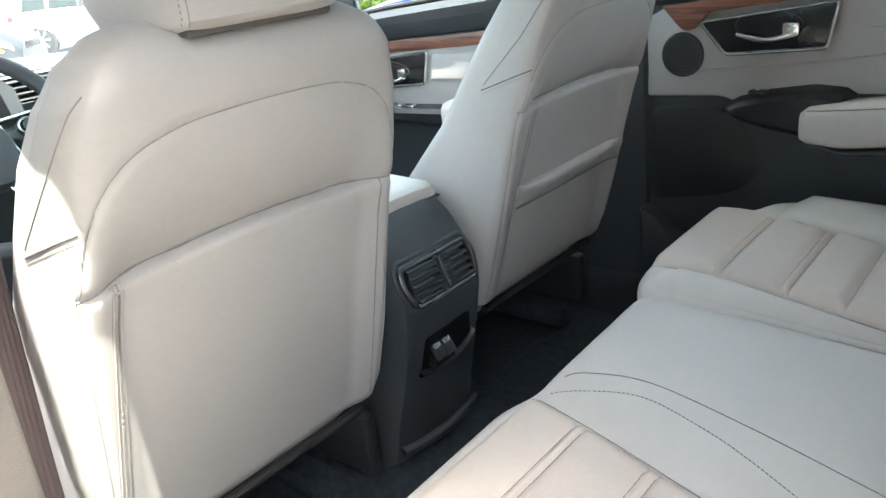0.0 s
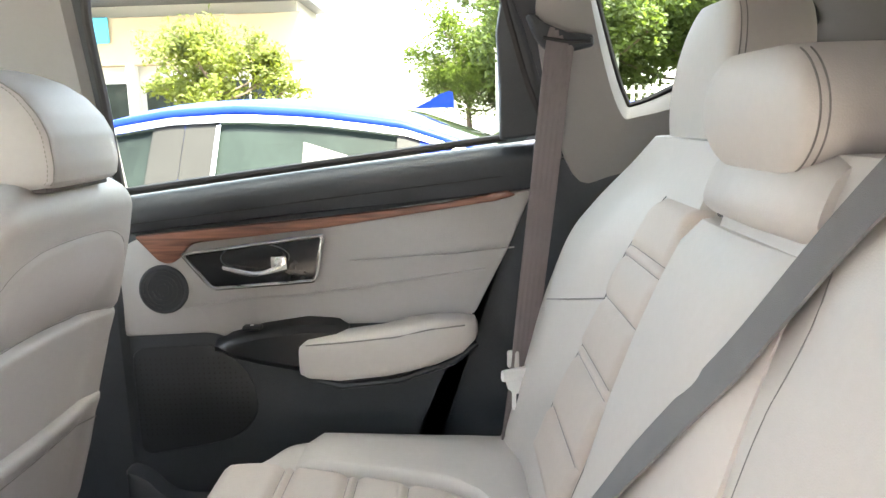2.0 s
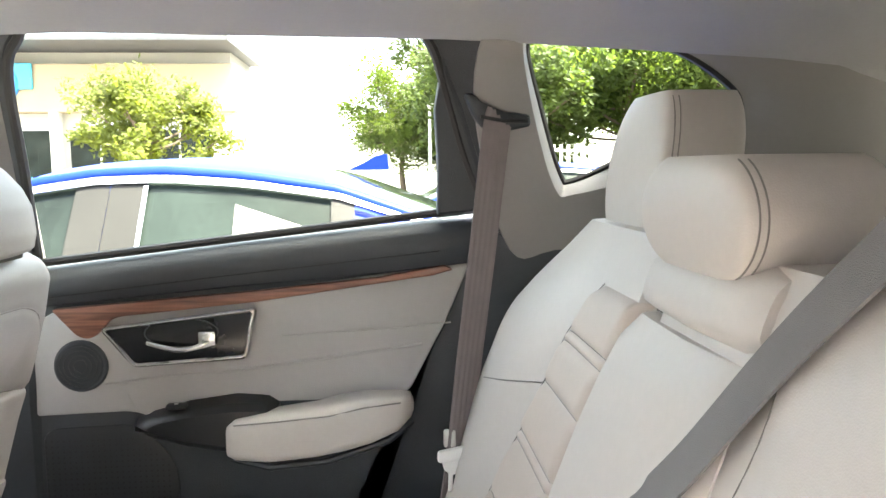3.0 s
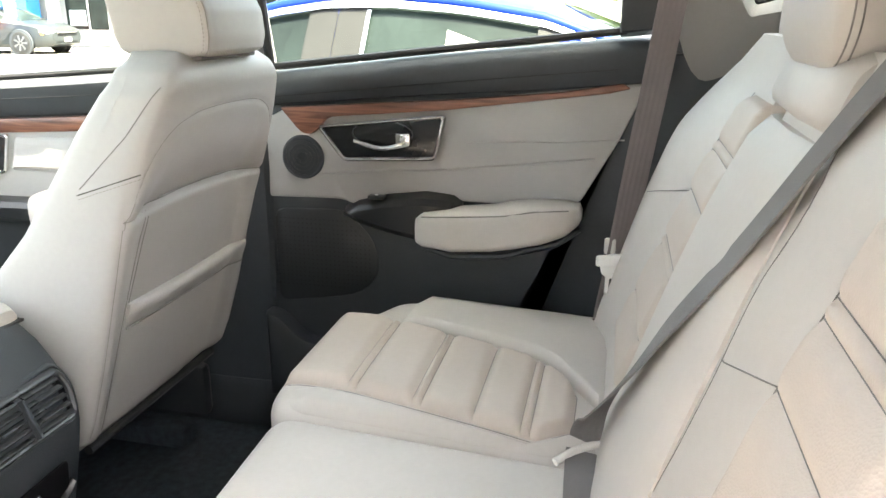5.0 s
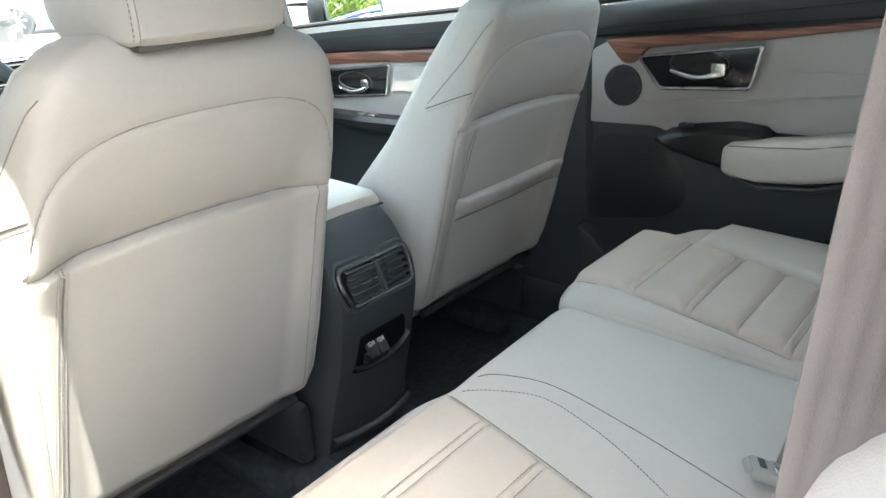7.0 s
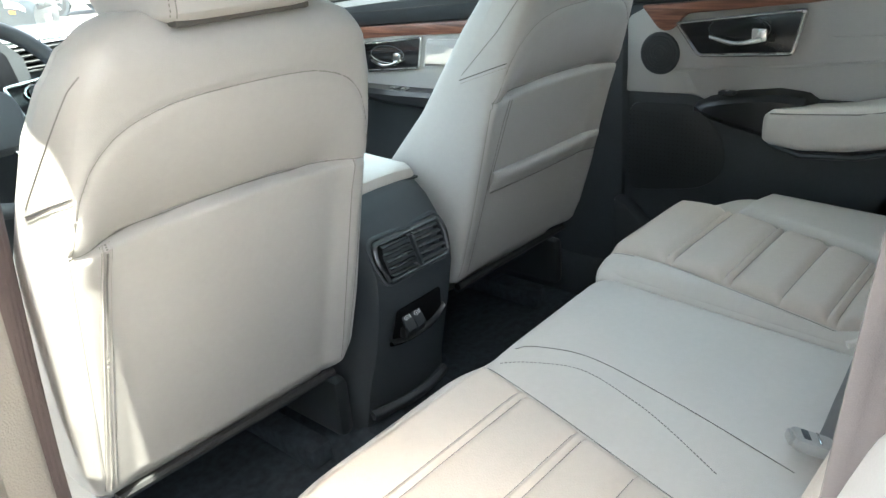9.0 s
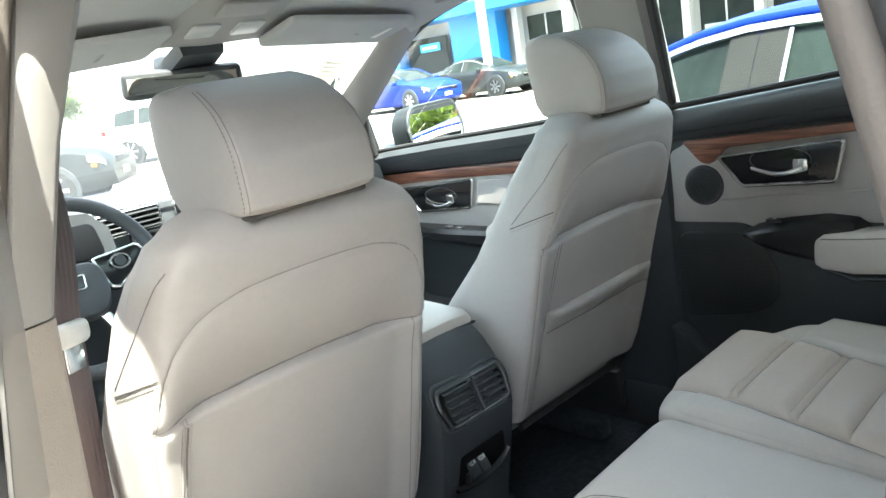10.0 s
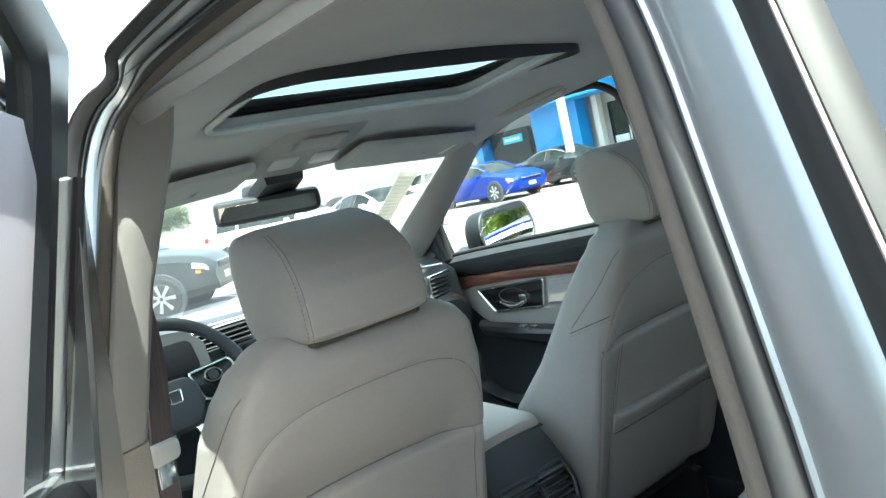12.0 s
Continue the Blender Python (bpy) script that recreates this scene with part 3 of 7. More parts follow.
# lower body that closes the car outside
for sx_ in (1, -1):
    word = "right" if sx_ > 0 else "left"
    bm = bmesh.new()
    rows = []
    for y, w, zt, zb in ((1.42, 0.80, 1.06, 0.36), (1.55, 0.84, 1.05, 0.70), (1.75, 0.86, 1.03, 0.78), (1.95, 0.86, 1.0, 0.72), (2.15, 0.82, 0.94, 0.40), (2.36, 0.70, 0.86, 0.36)):
        rows.append([bm.verts.new((sx_ * (w - d), y, zb + (zt - zb) * t)) for d, t in ((0.03, 0.0), (0.0, 0.3), (0.0, 0.6), (0.03, 0.9), (0.10, 1.0))])
    for a, b in zip(rows, rows[1:]):
        for i in range(4):
            bm.faces.new((a[i], a[i + 1], b[i + 1], b[i]))
    solo("front_wing_" + word, bm, PAINT_GREY, "metallic grey front wing of the car body", "body panel", "structure")
bm = bmesh.new()
rows = [[bm.verts.new((0.80 - 0.06 * ((y + 0.7) / 1.1) ** 2 - d, y, z)) for d, z in ((0.02, 0.35), (-0.04, 0.6), (-0.05, 0.85), (0.0, 1.1), (0.05, 1.28))] for y in (-0.55, -0.7, -0.9, -1.1, -1.3, -1.5, -1.66)]
for a, b in zip(rows, rows[1:]):
    for i in range(4):
        bm.faces.new((a[i], a[i + 1], b[i + 1], b[i]))
solo("quarter_panel_right", bm, PAINT_GREY, "metallic grey rear quarter body panel", "body panel", "structure")
solo("bumper_rear", box((0, -1.82, 0.62), (1.56, 0.16, 0.55), 0.06, segs=3), PAINT_GREY, "metallic grey rear bumper", "bumper", "structure")
solo("bumper_front", box((0, 2.40, 0.58), (1.46, 0.22, 0.48), 0.07, segs=3), PAINT_GREY, "metallic grey front bumper", "bumper", "structure")
TYRE = material("tyre_rubber", (0.02, 0.02, 0.02), 0.8, vary=0.2, scale=20)
ALLOY = material("alloy_wheel", (0.45, 0.45, 0.46), 0.3, metal=0.9, vary=0.05)
for sx_ in (1, -1):
    for yw in (1.72, -1.12):
        wh = thing("car_wheel", (sx_ * 0.76, yw, 0.34), "black tyre on a silver alloy rim under the car", "wheel", "wheels of the car")
        c, ax = Vector((sx_ * 0.64, yw, 0.34)), Vector((sx_, 0, 0))
        part("tyre", disc(c, ax, 0.34, 0.20, 36, bevel=0.12), TYRE, wh, "black tyre")
        part("rim", disc(c + ax * 0.195, ax, 0.235, 0.02, 30), ALLOY, wh, "silver alloy rim")

# ---------- doors ----------
def door_bezel(door, side, outline, pull, x_off=0.0, grow=1.0):
    """Black handle recess with a chrome rim and a chrome pull."""
    pl = lambda u, v, h: Vector((side * (0.69 + x_off - h), u, v))
    out = round_poly(outline, 0.012, 5)
    rec = part("handle_recess", plate(inset(out, 0.003), lambda u, v, h: pl(u, v, h + 0.002), 0.005, 0.002), BLACK_GLOSS, door, "piano black handle recess")
    part("chrome_rim", frame_ring(out, inset(out, 0.007), lambda u, v, h: pl(u, v, h + 0.002), 0.009), CHROME, rec, "satin chrome rim")
    (y0, z0), (y1, z1) = pull
    cup = [Vector(((y0 + y1) / 2 + math.cos(a) * abs(y1 - y0) * 0.55, (z0 + z1) / 2 + 0.018 + math.sin(a) * 0.026)) for a in [2 * math.pi * k / 24 for k in range(24)]]
    part("finger_cup", frame_ring(cup, inset(cup, 0.002), lambda u, v, h: pl(u, v, h + 0.006), 0.002), BLACK_SOFT, rec, "dark finger cup")
    sgn = 1 if y1 > y0 else -1
    pth = spline([pl(y0, z0 + 0.004, 0.012), pl(y0 + (y1 - y0) * 0.25, z0 - 0.001, 0.022), pl(y0 + (y1 - y0) * 0.55, z0 - 0.006, 0.026), pl(y0 + (y1 - y0) * 0.85, z0 + 0.001, 0.022), pl(y1, z1 + 0.004, 0.014)], 6)
    bm = bmesh.new()
    rings = []
    for i, p in enumerate(pth):
        t = i / (len(pth) - 1)
        hgt = 0.0045 + 0.004 * max(0, (t - 0.6) / 0.4)
        rings.append([p + Vector((side * 0.004 * math.cos(a), 0, hgt * math.sin(a))) for a in [2 * math.pi * k / 10 for k in range(10)]])
    part("door_handle", loft(rings, True, bm), CHROME, rec, "chrome inner door handle")
    part("handle_pivot", box(pl(y1 + sgn * -0.012, z1 + 0.008, 0.016), (0.012, 0.03, 0.026), 0.005), CHROME, rec, "chrome handle pivot")


def speaker(door, side, y, z, r, x=0.69):
    c = Vector((side * x, y, z))
    inwards = Vector((-side, 0, 0))
    sp = part("tweeter", disc(c, inwards, r * 1.04, 0.004, 36), BLACK_HARD, door, "round black tweeter grille")
    bm = bmesh.new()
    for rr in (0.30, 0.52, 0.74, 0.94):
        tube([c + inwards * 0.0045 + Vector((0, math.cos(a), math.sin(a))) * r * rr for a in [2 * math.pi * k / 28 for k in range(28)]], 0.0011, 5, bm, True)
    part("grille_rings", bm, BLACK_HARD, sp, "fine grille rings")
    bm = tube([c + inwards * 0.001 + Vector((0, math.cos(a), math.sin(a))) * (r * 1.10) for a in [2 * math.pi * k / 36 for k in range(36)]], 0.0042, 8, closed=True)
    part("tweeter_rim", bm, BLACK_SOFT, sp, "black moulded rim")


def rear_door(name, side, label):
    door = thing(name, (side * 0.72, 0.1, 0.6), label, "car door", kind="structure")
    face = lambda d: (lambda u, v, h: Vector((side * (0.69 - d - h + 0.02), u, v)))
    body = round_poly([(0.16, 1.13), (-0.61, 1.195), (-0.50, 0.965), (-0.395, 0.735), (-0.36, 0.50), (0.16, 0.50)], 0.02)
    part("lower_panel", plate(body, lambda u, v, h: Vector((side * (0.725 - h), u, v)), 0.03, 0.01), BLACK_SOFT, door, "black grained lower door panel")
    # grey upper panel
    mid = round_poly([(0.142, 1.10), (0.086, 1.128), (-0.24, 1.15), (-0.606, 1.192), (-0.56, 1.085), (-0.497, 0.965), (-0.40, 0.955), (-0.26, 0.955), (-0.05, 0.935), (-0.022, 0.946), (0.14, 0.942)],
                     [0.02, 0.01, 0, 0.01, 0, 0.015, 0, 0, 0.02, 0.02, 0.008])
    part("upper_panel", plate(mid, face(0.0), 0.02, 0.006), DOOR_GREY, door, "grey vinyl upper door panel")
    ins = round_poly([(-0.262, 1.125), (-0.595, 1.165), (-0.578, 1.085), (-0.45, 1.075), (-0.27, 1.068)], 0.012)
    part("panel_insert", plate(ins, face(-0.02), 0.007, 0.005, bulge=0.012), DOOR_GREY, door, "padded grey insert with a stitched edge")
    part("insert_seam", tube([Vector((side * 0.6815, y, z)) for y, z in ((-0.28, 1.0725), (-0.36, 1.0765), (-0.46, 1.0795), (-0.57, 1.0895))], 0.0016, 5), DOOR_GREY, door, "stitched seam")
    part("panel_crease", tube([Vector((side * 0.690, y, z)) for y, z in ((0.02, 0.994), (-0.08, 1.006), (-0.2, 1.012), (-0.36, 1.03), (-0.52, 1.05))], 0.004, 6), DOOR_GREY, door)
    # dark padded belt line
    rings = []
    for y, zt, zb in ((0.165, 1.186, 1.128), (0.10, 1.193, 1.132), (-0.20, 1.228, 1.158), (-0.40, 1.248, 1.172), (-0.56, 1.264, 1.186), (-0.64, 1.272, 1.194)):
        m = (zt + zb) / 2
        rings.append([Vector((side * x, y, z)) for x, z in ((0.735, zb), (0.682, zb + 0.003), (0.668, m - 0.012), (0.663, m + 0.008), (0.667, zt - 0.014), (0.680, zt - 0.002), (0.70, zt + 0.004), (0.735, zt + 0.004))])
    part("belt_pad", loft(rings), BLACK_SOFT, door, "dark soft padded belt line")
    part("belt_seam", tube([Vector((side * 0.6660, y, z)) for y, z in ((0.15, 1.145), (-0.2, 1.181), (-0.55, 1.215))], 0.0010, 5), RUBBER, door, "stitched seam")
    part("glass_seal", tube([Vector((side * 0.693, y, z + 0.012)) for y, z in ((0.16, 1.188), (-0.2, 1.228), (-0.40, 1.250), (-0.56, 1.268))], 0.007, 8), RUBBER, door, "black glass seal")
    # wood strip that hooks down ahead of the handle
    wood = round_poly([(0.098, 1.128), (-0.24, 1.152), (-0.45, 1.171), (-0.56, 1.190), (-0.575, 1.181), (-0.54, 1.172), (-0.24, 1.133), (0.0, 1.112), (0.018, 1.088), (0.036, 1.076), (0.056, 1.080)],
                      [0.008, 0, 0, 0.004, 0.004, 0, 0, 0.02, 0.015, 0.012, 0.012])
    part("wood_strip", plate(wood, face(0.018), 0.014, 0.003, bulge=0.0), WOOD, door, "red-brown wood grain trim strip")
    door_bezel(door, side, [(0.018, 1.097), (-0.243, 1.126), (-0.222, 1.038), (-0.035, 1.028)], ((-0.060, 1.066), (-0.172, 1.069)), -0.012)
    speaker(door, side, 0.057, 1.029, 0.037)
    # armrest: black switch end and padded light grey end
    rings = []
    for y, zt, zb, xin in ((-0.030, 0.928, 0.914, 0.676), (-0.06, 0.942, 0.905, 0.660), (-0.12, 0.957, 0.893, 0.648), (-0.20, 0.967, 0.880, 0.642), (-0.255, 0.962, 0.882, 0.652), (-0.272, 0.95, 0.90, 0.67)):
        rings.append([Vector((side * x, y, z)) for x, z in ((0.70, zb), (xin + 0.012, zb), (xin, zb + 0.012), (xin, zt - 0.012), (xin + 0.01, zt), (0.70, zt + 0.008))])
    sw = part("switch_panel", loft(rings), BLACK_SATIN, door, "satin black switch panel")
    part("window_switch", box((side * 0.663, -0.105, 0.962), (0.02, 0.034, 0.008), 0.003), BLACK_HARD, sw, "window switch")
    part("switch_mark", box((side * 0.660, -0.105, 0.967), (0.004, 0.006, 0.0012), 0), WHITE_INK, sw, "small white mark")
    rings = []
    for y, zt, zb, xin in ((-0.185, 0.915, 0.895, 0.66), (-0.190, 0.932, 0.878, 0.632), (-0.205, 0.943, 0.873, 0.620), (-0.26, 0.950, 0.869, 0.612), (-0.34, 0.960, 0.876, 0.610), (-0.38, 0.970, 0.883, 0.611), (-0.43, 0.975, 0.894, 0.616), (-0.475, 0.973, 0.911, 0.628), (-0.498, 0.968, 0.930, 0.65), (-0.503, 0.955, 0.94, 0.665)):
        m, h = (zt + zb) / 2, (zt - zb) / 2
        rings.append([Vector((side * (0.70 if abs(math.cos(a)) > 0.999 and math.cos(a) > 0 else xin + (0.70 - xin) * (0.5 + 0.5 * math.copysign(abs(math.cos(a)) ** 0.5, math.cos(a)))), y, m + h * math.copysign(abs(math.sin(a)) ** 0.55, math.sin(a)))) for a in [2 * math.pi * k / 20 for k in range(20)]])
    arm = part("armrest", loft(rings), LEATHER, door, "padded light grey armrest")
    part("armrest_seam", tube([Vector((side * x, y, z)) for x, y, z in ((0.625, -0.205, 0.937), (0.617, -0.27, 0.943), (0.614, -0.36, 0.951), (0.618, -0.42, 0.962), (0.632, -0.48, 0.964))], 0.0014, 5), SEAM, arm, "stitched seam")
    part("armrest_base", tube([Vector((side * x, y, z)) for x, y, z in ((0.65, -0.195, 0.872), (0.638, -0.26, 0.858), (0.638, -0.36, 0.866), (0.65, -0.46, 0.894), (0.67, -0.50, 0.92))], 0.006, 8), BLACK_HARD, arm, "black lower edge")
    # speaker grille field and map pocket
    gr = round_poly([(0.13, 0.92), (-0.03, 0.925), (-0.09, 0.86), (-0.10, 0.79), (-0.06, 0.745), (0.0, 0.73), (0.13, 0.71)], 0.03)
    grille = part("speaker_grille", plate(gr, face(0.004), 0.014, 0.005), BLACK_HARD, door, "black perforated speaker grille")
    bm = bmesh.new()
    for i in range(22):
        for j in range(20):
            y, z = 0.115 - i * 0.0095, 0.905 - j * 0.0095
            if z > 0.755 + max(0, -y) * 0.25 and y > -0.085 + max(0, z - 0.86) * 0.9:
                bm2 = [bm.verts.new((side * 0.6708, y + dy, z + dz)) for dy, dz in ((0.002, 0), (0, 0.002), (-0.002, 0), (0, -0.002))]
                bm.faces.new(bm2)
    part("grille_holes", bm, RUBBER, grille, "rows of small holes", smooth=False)
    pocket = round_poly([(0.15, 0.70), (0.115, 0.69), (0.075, 0.645), (0.04, 0.635), (-0.33, 0.64), (-0.35, 0.50), (0.15, 0.50)], [0.01, 0.03, 0.03, 0.02, 0.02, 0, 0])
    part("map_pocket", plate(pocket, face(0.0), 0.055, 0.012), BLACK_SOFT, door, "black moulded map pocket with a raised lip")
    return door


door_1 = rear_door("door_1", 1, "closed rear car door with grey panel, wood strip and armrest")
# window frame of that door: glass, run channel and the dark rear sash
bm = bmesh.new()
GL = [(0.15, 1.19), (-0.575, 1.262), (-0.625, 1.30), (-0.592, 1.40), (-0.562, 1.50), (-0.52, 1.59), (-0.2, 1.60), (0.06, 1.595), (0.125, 1.54)]
pl = cabin(1)
bm.faces.new([bm.verts.new(pl(a, b, -0.028)) for a, b in GL])
g = part("window_pane", bm, GLASS_REAR, door_1, "tinted door glass", smooth=False)
g.visible_shadow = False
sash = spline([pl(a, b, -0.012) for a, b in ((0.118, 1.20), (0.112, 1.36), (0.108, 1.50), (0.085, 1.552), (0.04, 1.574), (-0.23, 1.582), (-0.48, 1.574), (-0.535, 1.548), (-0.562, 1.47), (-0.59, 1.38), (-0.622, 1.30), (-0.63, 1.27))], 6)
part("run_channel", tube(sash, 0.008, 8), RUBBER, door_1, "black glass run channel")
opn = round_poly([(0.122, 1.18), (0.112, 1.40), (0.108, 1.573), (-0.23, 1.582), (-0.535, 1.574), (-0.562, 1.47), (-0.625, 1.29), (-0.62, 1.25)], [0.005, 0.02, 0.075, 0, 0.06, 0.03, 0.02, 0.005], 8)
rim = round_poly([(0.190, 1.17), (0.185, 1.40), (0.170, 1.640), (-0.23, 1.645), (-0.595, 1.635), (-0.640, 1.47), (-0.700, 1.29), (-0.70, 1.24)], [0.005, 0.02, 0.075, 0, 0.06, 0.03, 0.02, 0.005], 8)
part("window_frame", frame_ring(rim, opn, lambda u, v, h: pl(u, v, h - 0.030), 0.020), BLACK_SOFT, door_1, "dark frame round the door glass")
tri = round_poly([(-0.548, 1.275), (-0.640, 1.285), (-0.620, 1.36), (-0.585, 1.46), (-0.555, 1.53), (-0.542, 1.45), (-0.548, 1.36)], 0.006)
part("sash_cover", plate(tri, lambda u, v, h: pl(u, v, h - 0.03), 0.024, 0.005), BLACK_SOFT, door_1, "dark sash cover behind the glass")
skin = round_poly([(0.20, 1.19), (-0.62, 1.265), (-0.66, 1.0), (-0.45, 0.6), (-0.40, 0.40), (0.20, 0.40)], 0.02)
part("outer_skin", plate(skin, lambda u, v, h: Vector((0.78 - 0.10 * max(0, v - 1.0) + h, u, v)), 0.02, 0.008), PAINT_GREY, door_1, "metallic grey outer skin")


def front_door(name, side, label):
    door = thing(name, (side * 0.76, 1.1, 0.6), label, "car door", kind="structure")
    face = lambda d: (lambda u, v, h: Vector((side * (0.76 - d - h), u, v)))
    body = round_poly([(0.30, 1.12), (1.40, 1.05), (1.40, 0.50), (0.30, 0.50)], 0.02)
    part("lower_panel", plate(body, lambda u, v, h: Vector((side * (0.785 - h), u, v)), 0.03, 0.01), BLACK_SOFT, door, "black lower door panel")
    mid = round_poly([(0.30, 1.07), (1.25, 1.035), (1.22, 0.98), (1.12, 0.90), (1.02, 0.875), (0.30, 0.885)], [0, 0.02, 0.04, 0.04, 0.02, 0])
    part("upper_panel", plate(mid, face(0.0), 0.02, 0.006), DOOR_GREY, door, "light grey upper door panel")
    ins = round_poly([(0.32, 1.045), (0.78, 1.032), (0.80, 0.955), (0.32, 0.965)], 0.01)
    part("panel_insert", plate(ins, face(0.018), 0.008, 0.005, bulge=0.01), DOOR_GREY, door, "padded grey insert")
    rings = []
    for y, zt, zb in ((0.26, 1.20, 1.11), (0.60, 1.172, 1.088), (0.9, 1.150, 1.070), (1.15, 1.128, 1.052), (1.35, 1.10, 1.04)):
        m = (zt + zb) / 2
        rings.append([Vector((side * x, y, z)) for x, z in ((0.79, zb), (0.742, zb + 0.003), (0.722, m - 0.014), (0.714, m + 0.006), (0.712, zt - 0.016), (0.725, zt), (0.75, zt + 0.004), (0.79, zt + 0.004))])
    part("belt_pad", loft(rings), BLACK_SOFT, door, "dark soft padded belt line")
    part("belt_seam", tube([Vector((side * 0.7155, y, z)) for y, z in ((0.28, 1.158), (0.6, 1.132), (0.9, 1.112), (1.2, 1.09))], 0.0012, 5), RUBBER, door, "stitched seam")
    part("glass_seal", tube([Vector((side * 0.735, y, z)) for y, z in ((0.26, 1.208), (0.6, 1.180), (0.9, 1.158), (1.2, 1.13))], 0.007, 8), RUBBER, door, "black glass seal")
    wood = round_poly([(0.28, 1.105), (0.60, 1.086), (0.9, 1.068), (1.24, 1.045), (1.245, 1.03), (1.19, 1.002), (1.13, 1.018), (0.9, 1.037), (0.6, 1.053), (0.28, 1.072)], [0, 0, 0, 0.006, 0.008, 0.01, 0.02, 0, 0, 0])
    part("wood_strip", plate(wood, face(0.012), 0.016, 0.003), WOOD, door, "red-brown wood grain trim strip")
    door_bezel(door, side, [(1.115, 1.008), (0.790, 1.040), (0.812, 0.948), (1.04, 0.928)], ((1.0, 0.962), (0.875, 0.972)), 0.048)
    rings = []
    for y, zt, zb, xin in ((1.14, 0.895, 0.875, 0.73), (1.08, 0.892, 0.86, 0.69), (0.9, 0.89, 0.85, 0.68), (0.74, 0.892, 0.84, 0.685), (0.68, 0.888, 0.85, 0.70)):
        rings.append([Vector((side * x, y, z)) for x, z in ((0.78, zb), (xin + 0.012, zb), (xin, zb + 0.012), (xin, zt - 0.012), (xin + 0.01, zt), (0.78, zt + 0.004))])
    sw = part("switch_panel", loft(rings), BLACK_SATIN, door, "satin black switch panel")
    for k in range(2):
        part("window_switch", box((side * 0.71, 0.90 - 0.045 * k, 0.893), (0.02, 0.026, 0.008), 0.003), CHROME, sw, "window switch")
    rings = []
    for y, zt, zb, xin in ((0.725, 0.90, 0.85, 0.69), (0.71, 0.915, 0.835, 0.665), (0.66, 0.922, 0.828, 0.655), (0.5, 0.925, 0.83, 0.655), (0.36, 0.92, 0.84, 0.67), (0.33, 0.90, 0.86, 0.70)):
        m, h = (zt + zb) / 2, (zt - zb) / 2
        rings.append([Vector((side * (xin + (0.78 - xin) * (0.5 + 0.5 * math.copysign(abs(math.cos(a)) ** 0.5, math.cos(a)))), y, m + h * math.copysign(abs(math.sin(a)) ** 0.55, math.sin(a)))) for a in [2 * math.pi * k / 20 for k in range(20)]])
    part("armrest", loft(rings), LEATHER, door, "padded light grey armrest")
    pocket = round_poly([(1.2, 0.70), (1.1, 0.64), (0.35, 0.63), (0.35, 0.5), (1.2, 0.5)], [0.02, 0.05, 0.02, 0, 0])
    part("map_pocket", plate(pocket, face(0.0), 0.06, 0.012), BLACK_SOFT, door, "black moulded map pocket")
    bm = bmesh.new()
    pln = cabin(side)
    gl = [(0.26, 1.21), (0.26, 1.50), (0.33, 1.565), (0.55, 1.565), (0.76, 1.525), (0.93, 1.465), (1.08, 1.39), (1.22, 1.28), (1.24, 1.12)]
    bm.faces.new([bm.verts.new(pln(a, b, -0.04)) for a, b in gl])
    g = part("window_pane", bm, GLASS_SIDE, door, "clear tinted door glass", smooth=False)
    g.visible_shadow = False
    seal_ = spline([pln(a, b, -0.02) for a, b in ((0.288, 1.19), (0.294, 1.394), (0.300, 1.449), (0.309, 1.501), (0.35, 1.533), (0.40, 1.540), (0.527, 1.536), (0.732, 1.501), (0.896, 1.441), (1.046, 1.369), (1.171, 1.278), (1.20, 1.20), (1.20, 1.12))], 5)
    part("run_channel", tube(seal_, 0.010, 8), RUBBER, door, "black glass run channel")
    edge_ = spline([pln(a, b, -0.006) for a, b in ((0.70, 1.522), (0.905, 1.458), (1.055, 1.386), (1.183, 1.294), (1.214, 1.22), (1.216, 1.12))], 5)
    part("frame_edge", tube(edge_, 0.015, 8), BLACK_SOFT, door, "black upper door frame")
    # corner cover with tweeter ahead of the glass
    tri = round_poly([(1.20, 1.11), (1.42, 1.09), (1.40, 1.15), (1.20, 1.285)], 0.015)
    cov = part("corner_cover", plate(tri, lambda u, v, h: pln(u, v, h - 0.045), 0.05, 0.01), BLACK_HARD, door, "black corner cover")
    part("tweeter", disc(pln(1.27, 1.155, 0.004), (-side, -0.2, 0.1), 0.032, 0.008, 28), BLACK_SOFT, cov, "small round tweeter")
    sk = round_poly([(0.24, 1.19), (1.40, 1.08), (1.40, 0.40), (0.24, 0.40)], 0.02)
    part("outer_skin", plate(sk, lambda u, v, h: Vector((side * (0.81 - 0.10 * max(0, v - 1.0) + h), u, v)), 0.02, 0.008), PAINT_GREY, door, "metallic grey outer skin")
    return door


front_door("door_2", 1, "closed front passenger car door with wood strip")
front_door("door_3", -1, "closed driver's car door with grey panel")

# open rear door: built closed, swung on its front hinge
door_4 = thing("door_4", (-0.70, 0.06, 0.6), "part-open rear car door with grey painted edge and film-covered glass", "car door", kind="structure")
plh = lambda u, v, h: Vector((-(side_x(v) + 0.060 - h), u, v))
low = round_poly([(0.075, 0.45), (0.075, 1.495), (0.018, 1.495), (0.018, 1.205), (-0.655, 1.265), (-0.64, 1.0), (-0.46, 0.6), (-0.44, 0.45)], 0.006)
part("door_shell", plate(low, lambda u, v, h: plh(u, v, h - 0.06), 0.085, 0.01), PAINT_GREY, door_4, "metallic grey painted shell")
part("flange_groove", tube([plh(0.048, z, 0.026) for z in (0.55, 0.8, 1.1, 1.3, 1.48)], 0.0035, 6), RUBBER, door_4, "dark groove along the painted edge")
